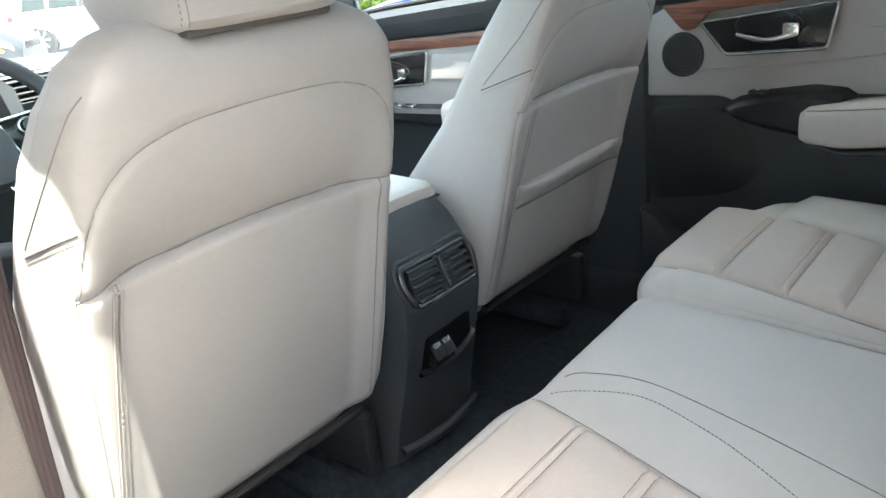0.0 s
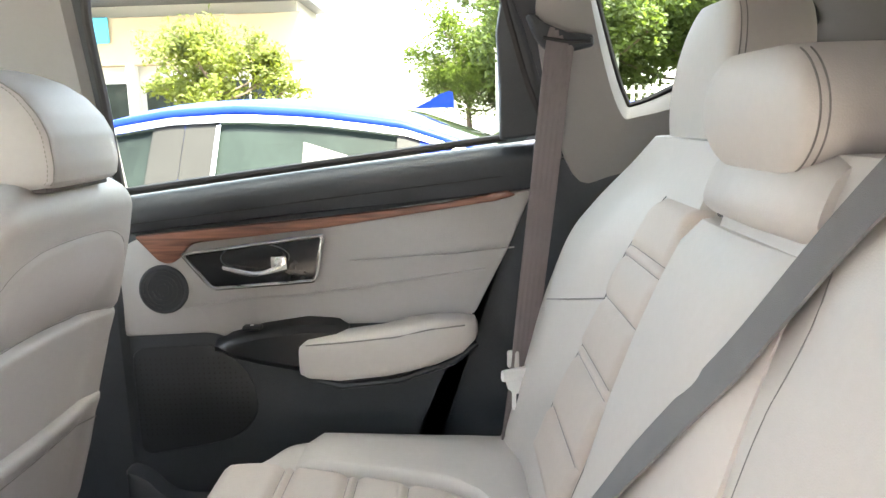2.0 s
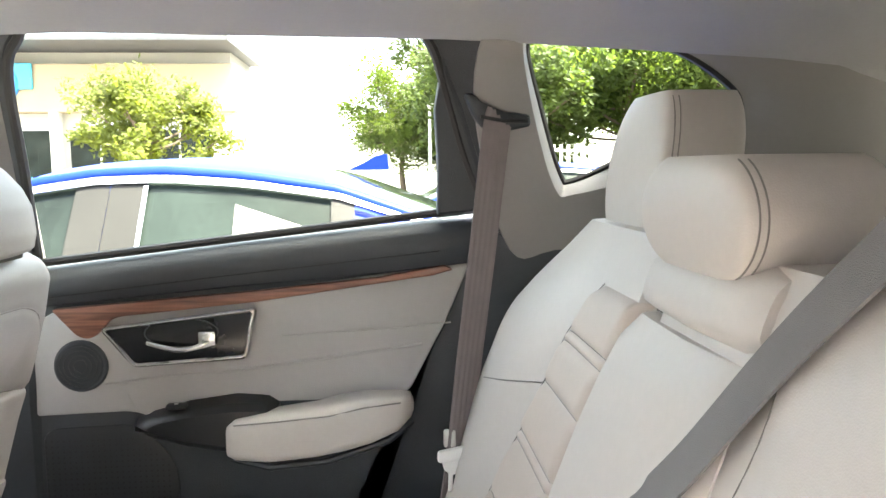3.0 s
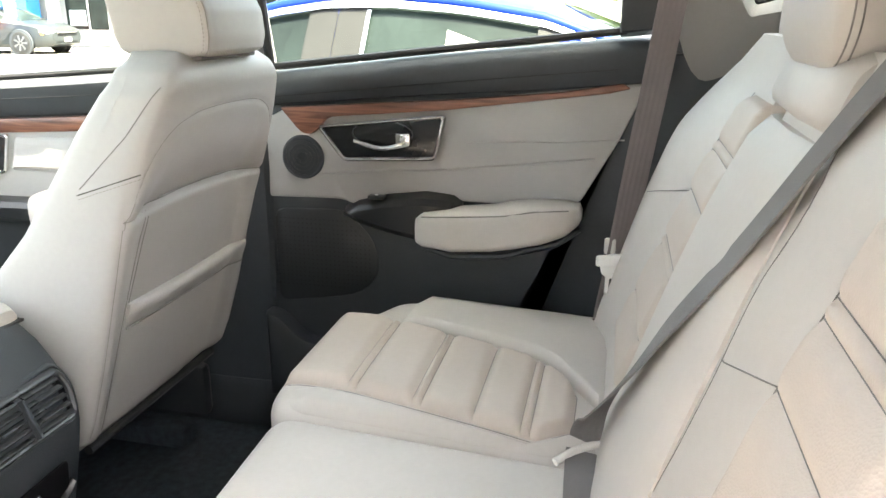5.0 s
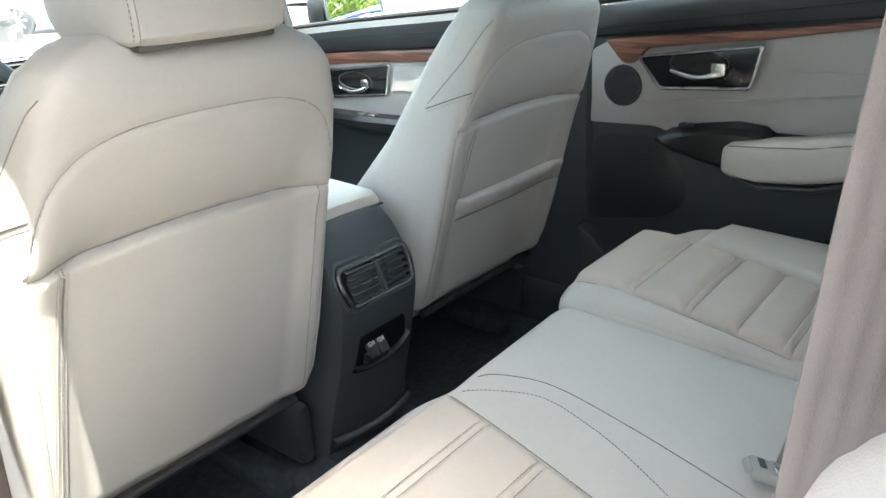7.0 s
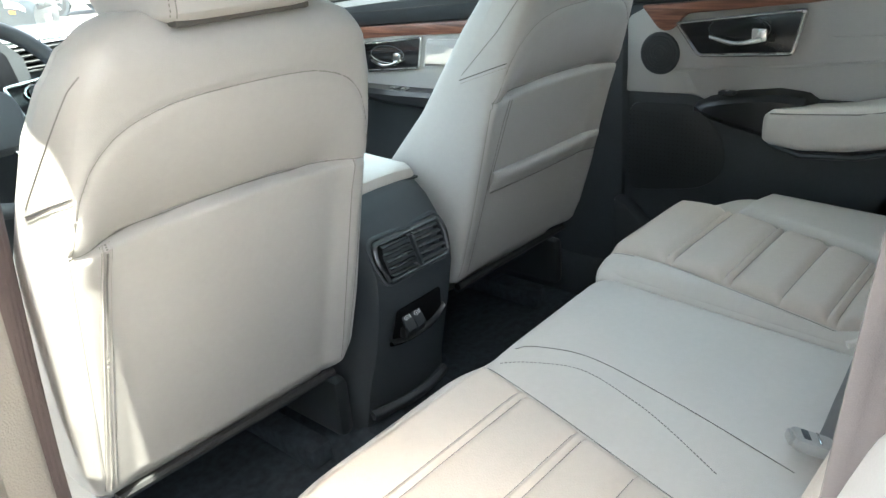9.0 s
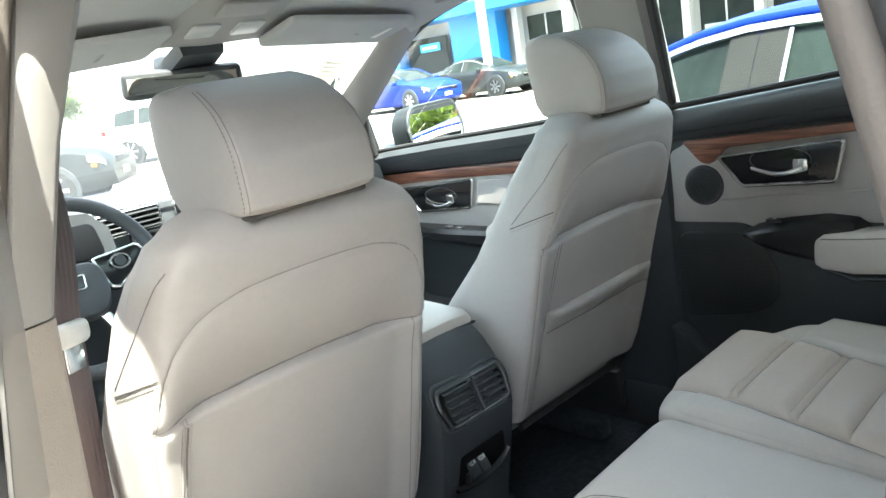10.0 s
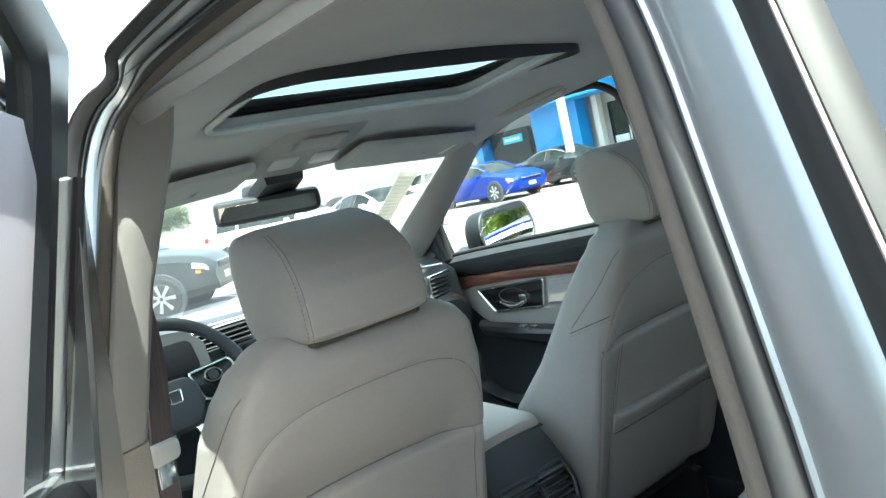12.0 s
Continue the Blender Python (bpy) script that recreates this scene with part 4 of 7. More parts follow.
mid = round_poly([(0.030, 1.19), (-0.62, 1.25), (-0.50, 0.965), (-0.395, 0.735), (-0.38, 0.50), (0.030, 0.50)], 0.02)
part("inner_panel", plate(mid, lambda u, v, h: plh(u, v, h + 0.025), 0.03, 0.01), DOOR_GREY, door_4, "grey vinyl inner panel")
rings = []
for u, zt, zb in ((0.030, 1.17, 1.14), (0.020, 1.19, 1.12), (-0.02, 1.200, 1.115), (-0.20, 1.222, 1.135), (-0.40, 1.248, 1.155), (-0.58, 1.268, 1.175), (-0.62, 1.258, 1.195)):
    m = (zt + zb) / 2
    rings.append([plh(u, z, h) for z, h in ((zb, 0.02), (zb + 0.006, 0.055), (m - 0.01, 0.072), (m + 0.012, 0.074), (zt - 0.012, 0.066), (zt, 0.048), (zt + 0.002, 0.0))])
part("belt_pad", loft(rings), BLACK_SOFT, door_4, "dark soft padded belt line")
win = round_poly([(-0.030, 1.215), (-0.030, 1.50), (-0.050, 1.595), (-0.20, 1.625), (-0.48, 1.610), (-0.53, 1.52), (-0.58, 1.30), (-0.58, 1.275)], [0.01, 0.04, 0.03, 0, 0.03, 0.05, 0.02, 0.01], 5)
up_out = round_poly([(0.020, 1.19), (0.072, 1.497), (0.066, 1.635), (-0.20, 1.670), (-0.50, 1.655), (-0.58, 1.54), (-0.66, 1.28), (-0.655, 1.26)], [0.01, 0.004, 0.03, 0, 0.03, 0.05, 0.04, 0.01], 5)
part("window_frame", frame_ring(up_out, win, lambda u, v, h: plh(u, v, h - 0.035), 0.045), BLACK_HARD, door_4, "black window frame")
bm = bmesh.new()
bm.faces.new([bm.verts.new(plh(p.x, p.y, -0.01)) for p in inset(win, -0.006)])
g = part("window_pane", bm, GLASS_DARK, door_4, "tinted privacy glass", smooth=False)
g.visible_shadow = False
FILM = material("white_film", (0.60, 0.59, 0.64), 0.35, vary=0.08, scale=12, bump=0.4, bump_scale=30)
fn, fl = FILM.node_tree.nodes, FILM.node_tree.links
ft, fm = fn.new("ShaderNodeBsdfTranslucent"), fn.new("ShaderNodeMixShader")
ft.inputs["Color"].default_value = (0.85, 0.82, 0.86, 1)
fm.inputs["Fac"].default_value = 0.5
fl.new(fn["Principled BSDF"].outputs[0], fm.inputs[1])
fl.new(ft.outputs[0], fm.inputs[2])
fl.new(fm.outputs[0], fn["Material Output"].inputs["Surface"])
part("film_sheet", plate(round_poly([(-0.075, 1.21), (-0.055, 1.49), (-0.11, 1.535), (-0.30, 1.53), (-0.5, 1.40), (-0.55, 1.26)], 0.01), lambda u, v, h: plh(u, v, h + 0.004 + 0.003 * math.sin(u * 60) * math.sin(v * 23)), 0.001, 0.0003),
     FILM, door_4, "crinkled white protective film")
part("edge_seal", tube([plh(0.010, z, 0.030) for z in (0.5, 0.8, 1.1, 1.3, 1.49)], 0.006, 8), RUBBER, door_4, "black rubber edge seal")
door_4.rotation_euler = (0, 0, radians(-22))

# ---------- front seats ----------
from mathutils.bvhtree import BVHTree

SEAT_ROWS = [  # height, half width, middle depth, bolster depth
    (0.650, 0.195, 0.10, 0.13), (0.665, 0.216, 0.13, 0.19), (0.710, 0.226, 0.15, 0.255), (0.80, 0.227, 0.15, 0.262),
    (0.90, 0.222, 0.14, 0.235), (1.00, 0.218, 0.125, 0.175), (1.08, 0.213, 0.115, 0.145), (1.15, 0.204, 0.105, 0.122),
    (1.20, 0.188, 0.095, 0.106), (1.232, 0.166, 0.08, 0.09), (1.252, 0.13, 0.06, 0.066), (1.262, 0.085, 0.035, 0.04)]


SEAM_LINE = [(0.0, 1.175), (0.05, 1.174), (0.095, 1.170), (0.136, 1.158), (0.161, 1.142), (0.179, 1.120), (0.192, 1.090), (0.200, 1.055), (0.205, 1.020)]


def seam_top(dx):
    return float(np.interp(abs(dx), [p[0] for p in SEAM_LINE], [p[1] for p in SEAM_LINE]))


def seam_low(dx):
    return 1.043 - 0.30 * dx * dx


def seat_rear(z):
    return 0.186 - 0.31 * (z - 0.667)


def hollow(dx, z):
    """How far the cover sinks between the two seams, and the flat panel below."""
    top, low = seam_top(dx), seam_low(dx)
    edge = max(0.0, min(1.0, (0.209 - abs(dx)) / 0.075))
    edge = edge * edge * (3 - 2 * edge)
    if z >= top:
        d = 0.0
    elif z > low:
        t = (top - z) / max(0.02, top - low)
        d = 0.036 * t ** 2.2
    else:
        d = 0.022 + 0.014 * max(0.0, 1.0 - (low - z) / 0.014) ** 2
        k = min(1.0, (low - z) / 0.045)
        edge += k * (max(0.0, min(1.0, (0.209 - abs(dx)) / 0.05)) - edge)
    ax = abs(dx)
    groove = 0.0030 * math.exp(-((z - top) / 0.0045) ** 2) if ax < 0.199 else 0.0
    groove += 0.0045 * math.exp(-((z - low) / 0.0045) ** 2) if ax < 0.206 else 0.0
    groove += 0.0030 * math.exp(-((ax - 0.2065) / 0.0045) ** 2) * max(0.0, min(1.0, (1.09 - z) / 0.05))
    return d * edge + groove


def front_seat(cx, dy, name, label, pocket):
    seat = thing(name, (cx, 0.3 + dy, 0.42), label, "car seat", "front seats")
    hs = [r[0] for r in SEAT_ROWS]
    rings = []
    levels = [0.642 + 0.620 * i / 150 for i in range(151)]
    for z in levels:
        w, d, b = (float(np.interp(z, hs, [r[k] for r in SEAT_ROWS])) for k in (1, 2, 3))
        y0 = seat_rear(z) + dy + 0.05 * max(0, (z - 1.20) / 0.062) ** 2 + 0.02 * max(0, (0.68 - z) / 0.03) ** 2
        half = [(0, 0), (w * 0.3, 0.001), (w * 0.55, 0.002), (w * 0.80, 0.005), (w * 0.905, 0.010), (w * 0.955, 0.019), (w * 0.988, 0.036), (w, 0.070), (w * 1.0, b * 0.7),
                (w * 0.97, b * 0.95), (w * 0.88, b + 0.008), (w * 0.74, (b + d) / 2 + 0.004), (w * 0.55, d + 0.002), (w * 0.25, d), (0, d)]
        ctrl = half + [(-x, y) for x, y in half[-2:0:-1]]
        ring = spline([(x, y, 0) for x, y in ctrl], 7, True)
        out = []
        for p in ring:
            sink = hollow(p.x, z) if p.y < 0.06 else 0.0
            out.append(Vector((cx + p.x, y0 + p.y + sink, z)))
        rings.append(out)
    bm = loft(rings)
    bm.normal_update()
    tree = BVHTree.FromBMesh(bm)
    backrest = part("backrest", bm, LEATHER_SHADED, seat, "grey leather backrest cover")

    def on_back(x, z, lift=0.0):
        hit = tree.ray_cast(Vector((cx + x, -2, z)), Vector((0, 1, 0)))
        n_ = hit[1] if hit[0] is None or hit[1].y < 0 else -hit[1]
        return (hit[0] + n_ * lift) if hit[0] is not None else Vector((cx + x, seat_rear(z) + dy, z))

    def on_side(s, y, z, lift=0.0):
        hit = tree.ray_cast(Vector((cx + s * 2, y, z)), Vector((-s, 0, 0)))
        n_ = hit[1] if hit[0] is None or hit[1].x * s > 0 else -hit[1]
        return (hit[0] + n_ * lift) if hit[0] is not None else Vector((cx + s * 0.23, y, z))

    arc = [(p.x, p.y) for p in spline([(a, b, 0) for a, b in SEAM_LINE], 5)]
    run = [(-0.2065, 0.680 + 0.34 * i / 30) for i in range(31)] + [(-a, b) for a, b in arc[::-1]] + arc[1:] + [(0.2065, 1.02 - 0.34 * i / 30) for i in range(31)]
    part("upper_seam", tube([on_back(x, z, -0.0003) for x, z in run], 0.0008, 5), SEAM, backrest, "curved seam round the back panel")
    xs = [-0.206 + 0.412 * i / 48 for i in range(49)]
    part("lower_seam", tube([on_back(x, seam_low(x), -0.0003) for x in xs], 0.0010, 5), SEAM, backrest, "seam above the back panel")
    for s in (-1, 1):
        for lift, r in ((0.0, 0.0009), (-0.006, 0.0006)):
            pts = [on_side(s, seat_rear(1.098) + dy + 0.014 + 0.090 * i / 20, 1.098 + lift - 0.030 * i / 20, 0.0003) for i in range(21)]
            part("shoulder_seam", tube(pts, r, 5) if not lift else dashes(pts, r), SEAM if lift else STITCH, backrest, "stitched seam across the bolster")
        pts = [on_side(s, seat_rear(z) + dy + float(np.interp(z, [1.0, 1.08, 1.15, 1.235], [0.165, 0.09, 0.042, 0.014])), z, 0.0002) for z in [1.212 - 0.135 * i / 30 for i in range(31)]]
        part("front_seam", tube(pts, 0.0008, 5), SEAM, backrest, "seam along the shoulder")
    zs_ = [1.032 - 0.352 * i / 44 for i in range(45)]
    if not pocket:
        zx = lambda z: -0.166 - 0.115 * (1.034 - z) + 0.10 * max(0.0, 0.93 - z) ** 2
        rg = [[on_back(zx(z) + o, z, l) for o, l in ((-0.0062, -0.001), (-0.0056, 0.0016), (-0.0030, 0.0008), (0.0, 0.0004), (0.0030, 0.0008), (0.0056, 0.0016), (0.0062, -0.001))] for z in zs_]
        tape = part("zip_tape", loft(rg), material("zip_tape_taupe", (0.33, 0.305, 0.29), 0.7, vary=0.1, scale=30), seat, "taupe zip tape")
        part("zip_teeth", dashes([on_back(zx(z), z, 0.0012) for z in zs_], 0.0015, 0.0014, 0.0014), material("zip_taupe", (0.16, 0.148, 0.14), 0.6), tape, "fine zip teeth")
        for o in (-0.0070, 0.0070):
            part("zip_seam", tube([on_back(zx(z) + o, z, 0.0) for z in zs_], 0.0007, 5), SEAM, tape, "seam beside the zip")
        part("panel_fold", tube([on_back(0.183 + 0.03 * (1.03 - z), z, 0.0) for z in zs_], 0.0008, 5), SEAM, backrest, "fold at the panel's edge")
    else:
        for o in (0.0, 0.0085):
            part("panel_seam", tube([on_back(-0.150 + o - 0.085 * (1.035 - z), z, 0.0001) for z in zs_], 0.0008, 5), SEAM, backrest, "seam beside the pocket")
        n, m = 40, 20
        px0 = lambda z: -0.146 - 0.085 * (1.035 - z)
        px1 = lambda z: 0.199
        bm = bmesh.new()
        grid = []
        for j in range(m + 1):
            z = 0.870 - 0.206 * j / m
            grid.append([bm.verts.new(on_back(px0(z) + (px1(z) - px0(z)) * i / n, z, 0.001 + 0.005 * math.sin(math.pi * i / n) ** 0.6 * (1 - j / m) ** 1.3)) for i in range(n + 1)])
        for a, b in zip(grid, grid[1:]):
            for i in range(n):
                bm.faces.new((a[i], a[i + 1], b[i + 1], b[i]))
        pk = part("pocket", bm, LEATHER_SHADED, seat, "flat grey map pocket")
        rg = []
        for i in range(n + 1):
            x = px0(0.865) + 0.003 + (px1(0.865) - px0(0.865) - 0.006) * i / n
            k = 0.35 + 0.65 * min(1.0, 5.0 * i / n, 5.0 * (1 - i / n)) ** 0.5
            rg.append([on_back(x, 0.872 + dz, 0.6 * l * k) for dz, l in ((0.017, 0.000), (0.0180, 0.010), (0.0170, 0.020), (0.0135, 0.0265), (0.008, 0.028), (0.000, 0.025), (-0.008, 0.020), (-0.0170, 0.015), (-0.0215, 0.011), (-0.0222, 0.007), (-0.020, 0.001))])
        part("hem", loft(rg), LEATHER_SHADED, pk, "padded pocket hem")
        for dz, l, r in ((-0.0235, 0.0055, 0.0013),):
            part("hem_seam", tube([on_back(px0(0.865) + 0.004 + (px1(0.865) - px0(0.865) - 0.008) * i / n, 0.872 + dz, l) for i in range(n + 1)], r, 5), SEAM, pk, "seam along the hem")
    # lower edge, cushion, recliner cover, rails
    part("lower_edge", tube(spline([Vector((cx + x, seat_rear(0.650) + dy + 0.030, 0.646)) for x in (-0.19, -0.1, 0, 0.1, 0.19)], 5), 0.008, 8), RUBBER, seat, "black lower edge of the back panel")
    rings = []
    for y, w, zt, zb in ((0.27, 0.19, 0.68, 0.62), (0.30, 0.225, 0.70, 0.60), (0.38, 0.24, 0.72, 0.58), (0.55, 0.245, 0.735, 0.53), (0.68, 0.235, 0.73, 0.55), (0.73, 0.20, 0.70, 0.58)):
        ring = [(w * 0.98, zb), (w, (zt + zb) / 2), (w * 0.99, zt - 0.01), (w * 0.85, zt + 0.012), (w * 0.6, zt - 0.014), (0, zt - 0.02), (-w * 0.6, zt - 0.014), (-w * 0.85, zt + 0.012), (-w * 0.99, zt - 0.01), (-w, (zt + zb) / 2), (-w * 0.98, zb), (0, zb - 0.01)]
        rings.append([Vector((p.x + cx, y + dy, p.y)) for p in spline([(a, b, 0) for a, b in ring], 3, True)])
    part("cushion", loft(rings), LEATHER_SHADED, seat, "grey leather seat cushion")
    for s in (-1, 1):
        part("side_cover", box((cx + s * 0.235, 0.43 + dy, 0.53), (0.035, 0.34, 0.12), 0.015), BLACK_HARD, seat, "black plastic side cover")
        part("rail", box((cx + s * 0.19, 0.50 + dy, 0.44), (0.05, 0.42, 0.045), 0.008), CARPET, seat, "black seat rail")
    part("spring_tray", box((cx, 0.50 + dy, 0.575), (0.40, 0.36, 0.05), 0.02), CARPET, seat, "black tray under the cushion")
    # head restraint
    rings = []
    hx = cx + (-0.010 if pocket else 0.006)
    hr = [(1.247, 0.088, 0.105, 0.020, 0.115), (1.253, 0.096, 0.116, 0.004, 0.135), (1.275, 0.098, 0.121, 0.000, 0.145), (1.31, 0.097, 0.122, 0.003, 0.150), (1.335, 0.095, 0.121, 0.014, 0.155),
          (1.359, 0.092, 0.119, 0.033, 0.158), (1.378, 0.089, 0.116, 0.060, 0.158), (1.390, 0.084, 0.110, 0.088, 0.152), (1.395, 0.06, 0.08, 0.105, 0.14)]
    zz = [r[0] for r in hr]
    for z in [1.247 + 0.148 * i / 34 for i in range(35)]:
        wr, wf, y0, y1 = (float(np.interp(z, zz, [r[k] for r in hr])) for k in (1, 2, 3, 4))
        wr, wf = wr * 0.92, wf * 0.91
        half = [(0, y0 - 0.002), (wr * 0.5, y0 - 0.001), (wr * 0.85, y0 + 0.002), (wr, y0 + 0.010), (wr + (wf - wr) * 0.45, y0 + (y1 - y0) * 0.45), (wf, y1 - 0.02), (wf * 0.93, y1 - 0.003), (wf * 0.6, y1 + 0.008), (0, y1 + 0.012)]
        ctrl = half + [(-x, y) for x, y in half[-2:0:-1]]
        rings.append([Vector((hx + p.x, p.y + dy, z)) for p in spline([(a, b, 0) for a, b in ctrl], 5, True)])
    bm = loft(rings)
    bm.normal_update()
    htree = BVHTree.FromBMesh(bm)
    head = part("head_restraint", bm, LEATHER_SHADED, seat, "grey leather head restraint")
    for s in (-1, 1):
        for off, mt in ((0.0, SEAM), (0.0032, THREAD)):
            pts = []
            for i in range(26):
                z = 1.252 + 0.133 * i / 25
                wr = float(np.interp(z, zz, [r[1] for r in hr])) * 0.888 + off
                h = htree.ray_cast(Vector((hx + s * wr, -2, z)), Vector((0, 1, 0)))
                if h[0] is not None:
                    pts.append(h[0] + (h[1] if h[1].y < 0 else -h[1]) * 0.0004)
            part("piping", tube(pts, 0.0007, 5) if mt == SEAM else dashes(pts, 0.0006), mt, head, "double stitched piping")
    # dark strip in place of the shadow under the head restraint
    part("bottom_gap", box((hx, 0.07 + dy, 1.246), (0.165, 0.10, 0.008), 0.003), STITCH, head, "dark strip for the shaded gap below the cushion")
    for s in (-1, 1):
        part("post", tube([(hx + s * 0.05, 0.08 + dy, 1.20), (hx + s * 0.05, 0.085 + dy, 1.27)], 0.006, 10), CHROME, head, "steel post")
    return seat


front_seat(-0.375, -0.030, "driver_seat", "grey leather driver's seat with a zipped back cover", False)
front_seat(0.362, 0.0, "passenger_seat", "grey leather passenger seat with a map pocket on its back", True)

# ---------- rear bench ----------
def cushion_top(outline, z0, depth, mat, parent, name, label, bulge=0.02, edge=0.03, tilt=-0.05):
    """A padded cushion from its outline seen from above."""
    pts = round_poly(outline[0], outline[1], 6)
    pl_ = lambda u, v, h: Vector((u, v, z0 - depth + h + tilt * -(v + 0.1)))
    bm = bmesh.new()
    lay = [(pts, 0.0), (pts, depth - edge)] + [(inset(pts, edge * (1 - math.cos(a))), depth - edge + edge * math.sin(a)) for a in (0.35, 0.7, 1.05, 1.35)] + [(inset(pts, edge * 1.0), depth + 0.0005)]
    loft([[pl_(p.x, p.y, h) for p in lp] for lp, h in lay], False, bm)
    bm.verts.ensure_lookup_table()
    k = len(pts)
    last = [bm.verts[len(lay) * k - k + i] for i in range(k)]
    rim_ = [v.co.copy() for v in last]
    mid_ = sum(rim_, Vector()) / k
    for f_ in (0.93, 0.8, 0.6, 0.4, 0.2, 0.06):
        ring = [bm.verts.new(mid_ + (c_ - mid_) * f_ + Vector((0, 0, 0.006 * (1 - f_) ** 0.5))) for c_ in rim_]
        for i in range(k):
            bm.faces.new((last[i], last[(i + 1) % k], ring[(i + 1) % k], ring[i]))
        last = ring
    bm.faces.new(last)
    return part(name, bm, mat, parent, label)


def pad_rows(parent, cast, x0, x1, rows_, mat, lift, out, name="pleat"):
    """A padded insert in rows parted by valleys; x0 and x1 give its sides along the rows; out: the way it swells."""
    out = Vector(out).normalized()
    ease = lambda t: max(0.0, min(1.0, t)) ** 0.5
    first, last = rows_[0], rows_[-1]
    for a, b in zip(rows_, rows_[1:]):
        n, m = 30, 12 if abs(b - a) > 0.03 else 6
        bm = bmesh.new()
        grid = []
        for j in range(m + 1):
            v = a + (b - a) * j / m
            row = []
            for i in range(n + 1):
                t = 0.5 - 0.5 * math.cos(math.pi * i / n)
                u = x0(v) + (x1(v) - x0(v)) * t
                near = min(abs(u - x0(v)), abs(x1(v) - u)) / 0.014
                end = min(abs(v - first), abs(v - last)) / 0.014
                deep = min(abs(v - a) if a != first else 9, abs(v - b) if b != last else 9) / 0.013
                h = cast(u, v)
                row.append(bm.verts.new(h[0] + out * (lift * ease(near) * ease(end) * (0.50 + 0.50 * ease(deep)) - 0.0015)))
            grid.append(row)
        for r, q in zip(grid, grid[1:]):
            for i in range(n):
                bm.faces.new((r[i], r[i + 1], q[i + 1], q[i]))
        part(name, bm, mat, parent, "")
    for b in rows_[1:-1]:
        row = [cast(x0(b) + (x1(b) - x0(b)) * (0.06 + 0.88 * i / 16), b)[0] + out * (lift * 0.50 - 0.0012) for i in range(17)]
        part("cross_seam", tube(row, 0.0005, 5), SEAM, parent, "stitched cross seam")


def outline_seam(parent, cast, x0, x1, rows_, out, r=0.0006):
    """The thin seam where an insert meets its surround."""
    a, b = rows_[0], rows_[-1]
    vs_ = [a + (b - a) * i / 30 for i in range(31)]
    way = [(x0(v), v) for v in vs_] + [(x0(b) + (x1(b) - x0(b)) * i / 12, b) for i in range(1, 12)] + [(x1(v), v) for v in vs_[::-1]]
    part("insert_edge", tube([cast(u, v)[0] + Vector(out) * 0.0004 for u, v in way], r, 5), SEAM, parent, "seam round the insert")


def caster(ob, way):
    bm = bmesh.new()
    bm.from_mesh(ob.data)
    bmesh.ops.translate(bm, verts=bm.verts, vec=root_place(ob))
    t = BVHTree.FromBMesh(bm)
    bm.free()
    if way == "down":
        return lambda u, v: (lambda h: (h[0], h[1] if h[1].z > 0 else -h[1]) if h[0] is not None else (Vector((u, v, 0.78)), Vector((0, 0, 1))))(t.ray_cast(Vector((u, v, 3)), Vector((0, 0, -1))))
    return lambda u, v: (lambda h: (h[0], h[1] if h[1].y > 0 else -h[1]) if h[0] is not None else (Vector((u, -0.7, v)), Vector((0, 1, 0))))(t.ray_cast(Vector((u, 1.0, v)), Vector((0, -1, 0))))


bench_r = thing("rear_bench", (0.4, -0.4, 0.42), "grey leather single rear seat with pleated cushion", "car seat", "rear seats")
cr = cushion_top(([(0.158, -0.100), (0.208, -0.082), (0.485, -0.076), (0.530, -0.128), (0.628, -0.168), (0.640, -0.62), (0.160, -0.62)], [0.035, 0.03, 0.03, 0.03, 0.06, 0.04, 0.03]), 0.776, 0.24, LEATHER, bench_r, "cushion", "grey leather seat cushion", 0.02, 0.032)
down = caster(cr, "down")
ins_l = lambda y: 0.226 - 0.16 * max(0.0, -0.20 - y) + 0.9 * max(0.0, -0.48 - y)
ins_r = lambda y: 0.492 - 0.27 * max(0.0, -0.16 - y) - 0.12 * (1 - math.sqrt(max(0.0, 1 - (max(0.0, -0.425 - y) / 0.106) ** 2)))
SEAT_PLEATS = (-0.090, -0.193, -0.207, -0.296, -0.310, -0.388, -0.456, -0.470, -0.526)
pad_rows(cr, down, ins_l, ins_r, SEAT_PLEATS, LEATHER_INSERT, 0.019, (0, 0, 1))
outline_seam(cr, down, lambda y: ins_l(y) - 0.003, lambda y: ins_r(y) + 0.003, SEAT_PLEATS, (0, 0, 1))
pad_rows(cr, down, lambda y: ins_r(y) + 0.008 + 0.05 * max(0.0, -0.30 - y), lambda y: 0.618 - 0.5 * max(0.0, y + 0.23), (-0.200, -0.590), LEATHER, 0.020, (0, 0, 1), "bolster")
pad_rows(cr, down, lambda y: 0.166, lambda y: ins_l(y) - 0.006, (-0.112, -0.585), LEATHER, 0.012, (0, 0, 1), "inner_roll")
part("roll_seam", tube([down(0.198 - 0.16 * max(0.0, -0.20 - y) * 0.6, y)[0] for y in [-0.135 - 0.37 * i / 24 for i in range(25)]], 0.0010, 5), SEAM, cr, "seam along the inner roll")

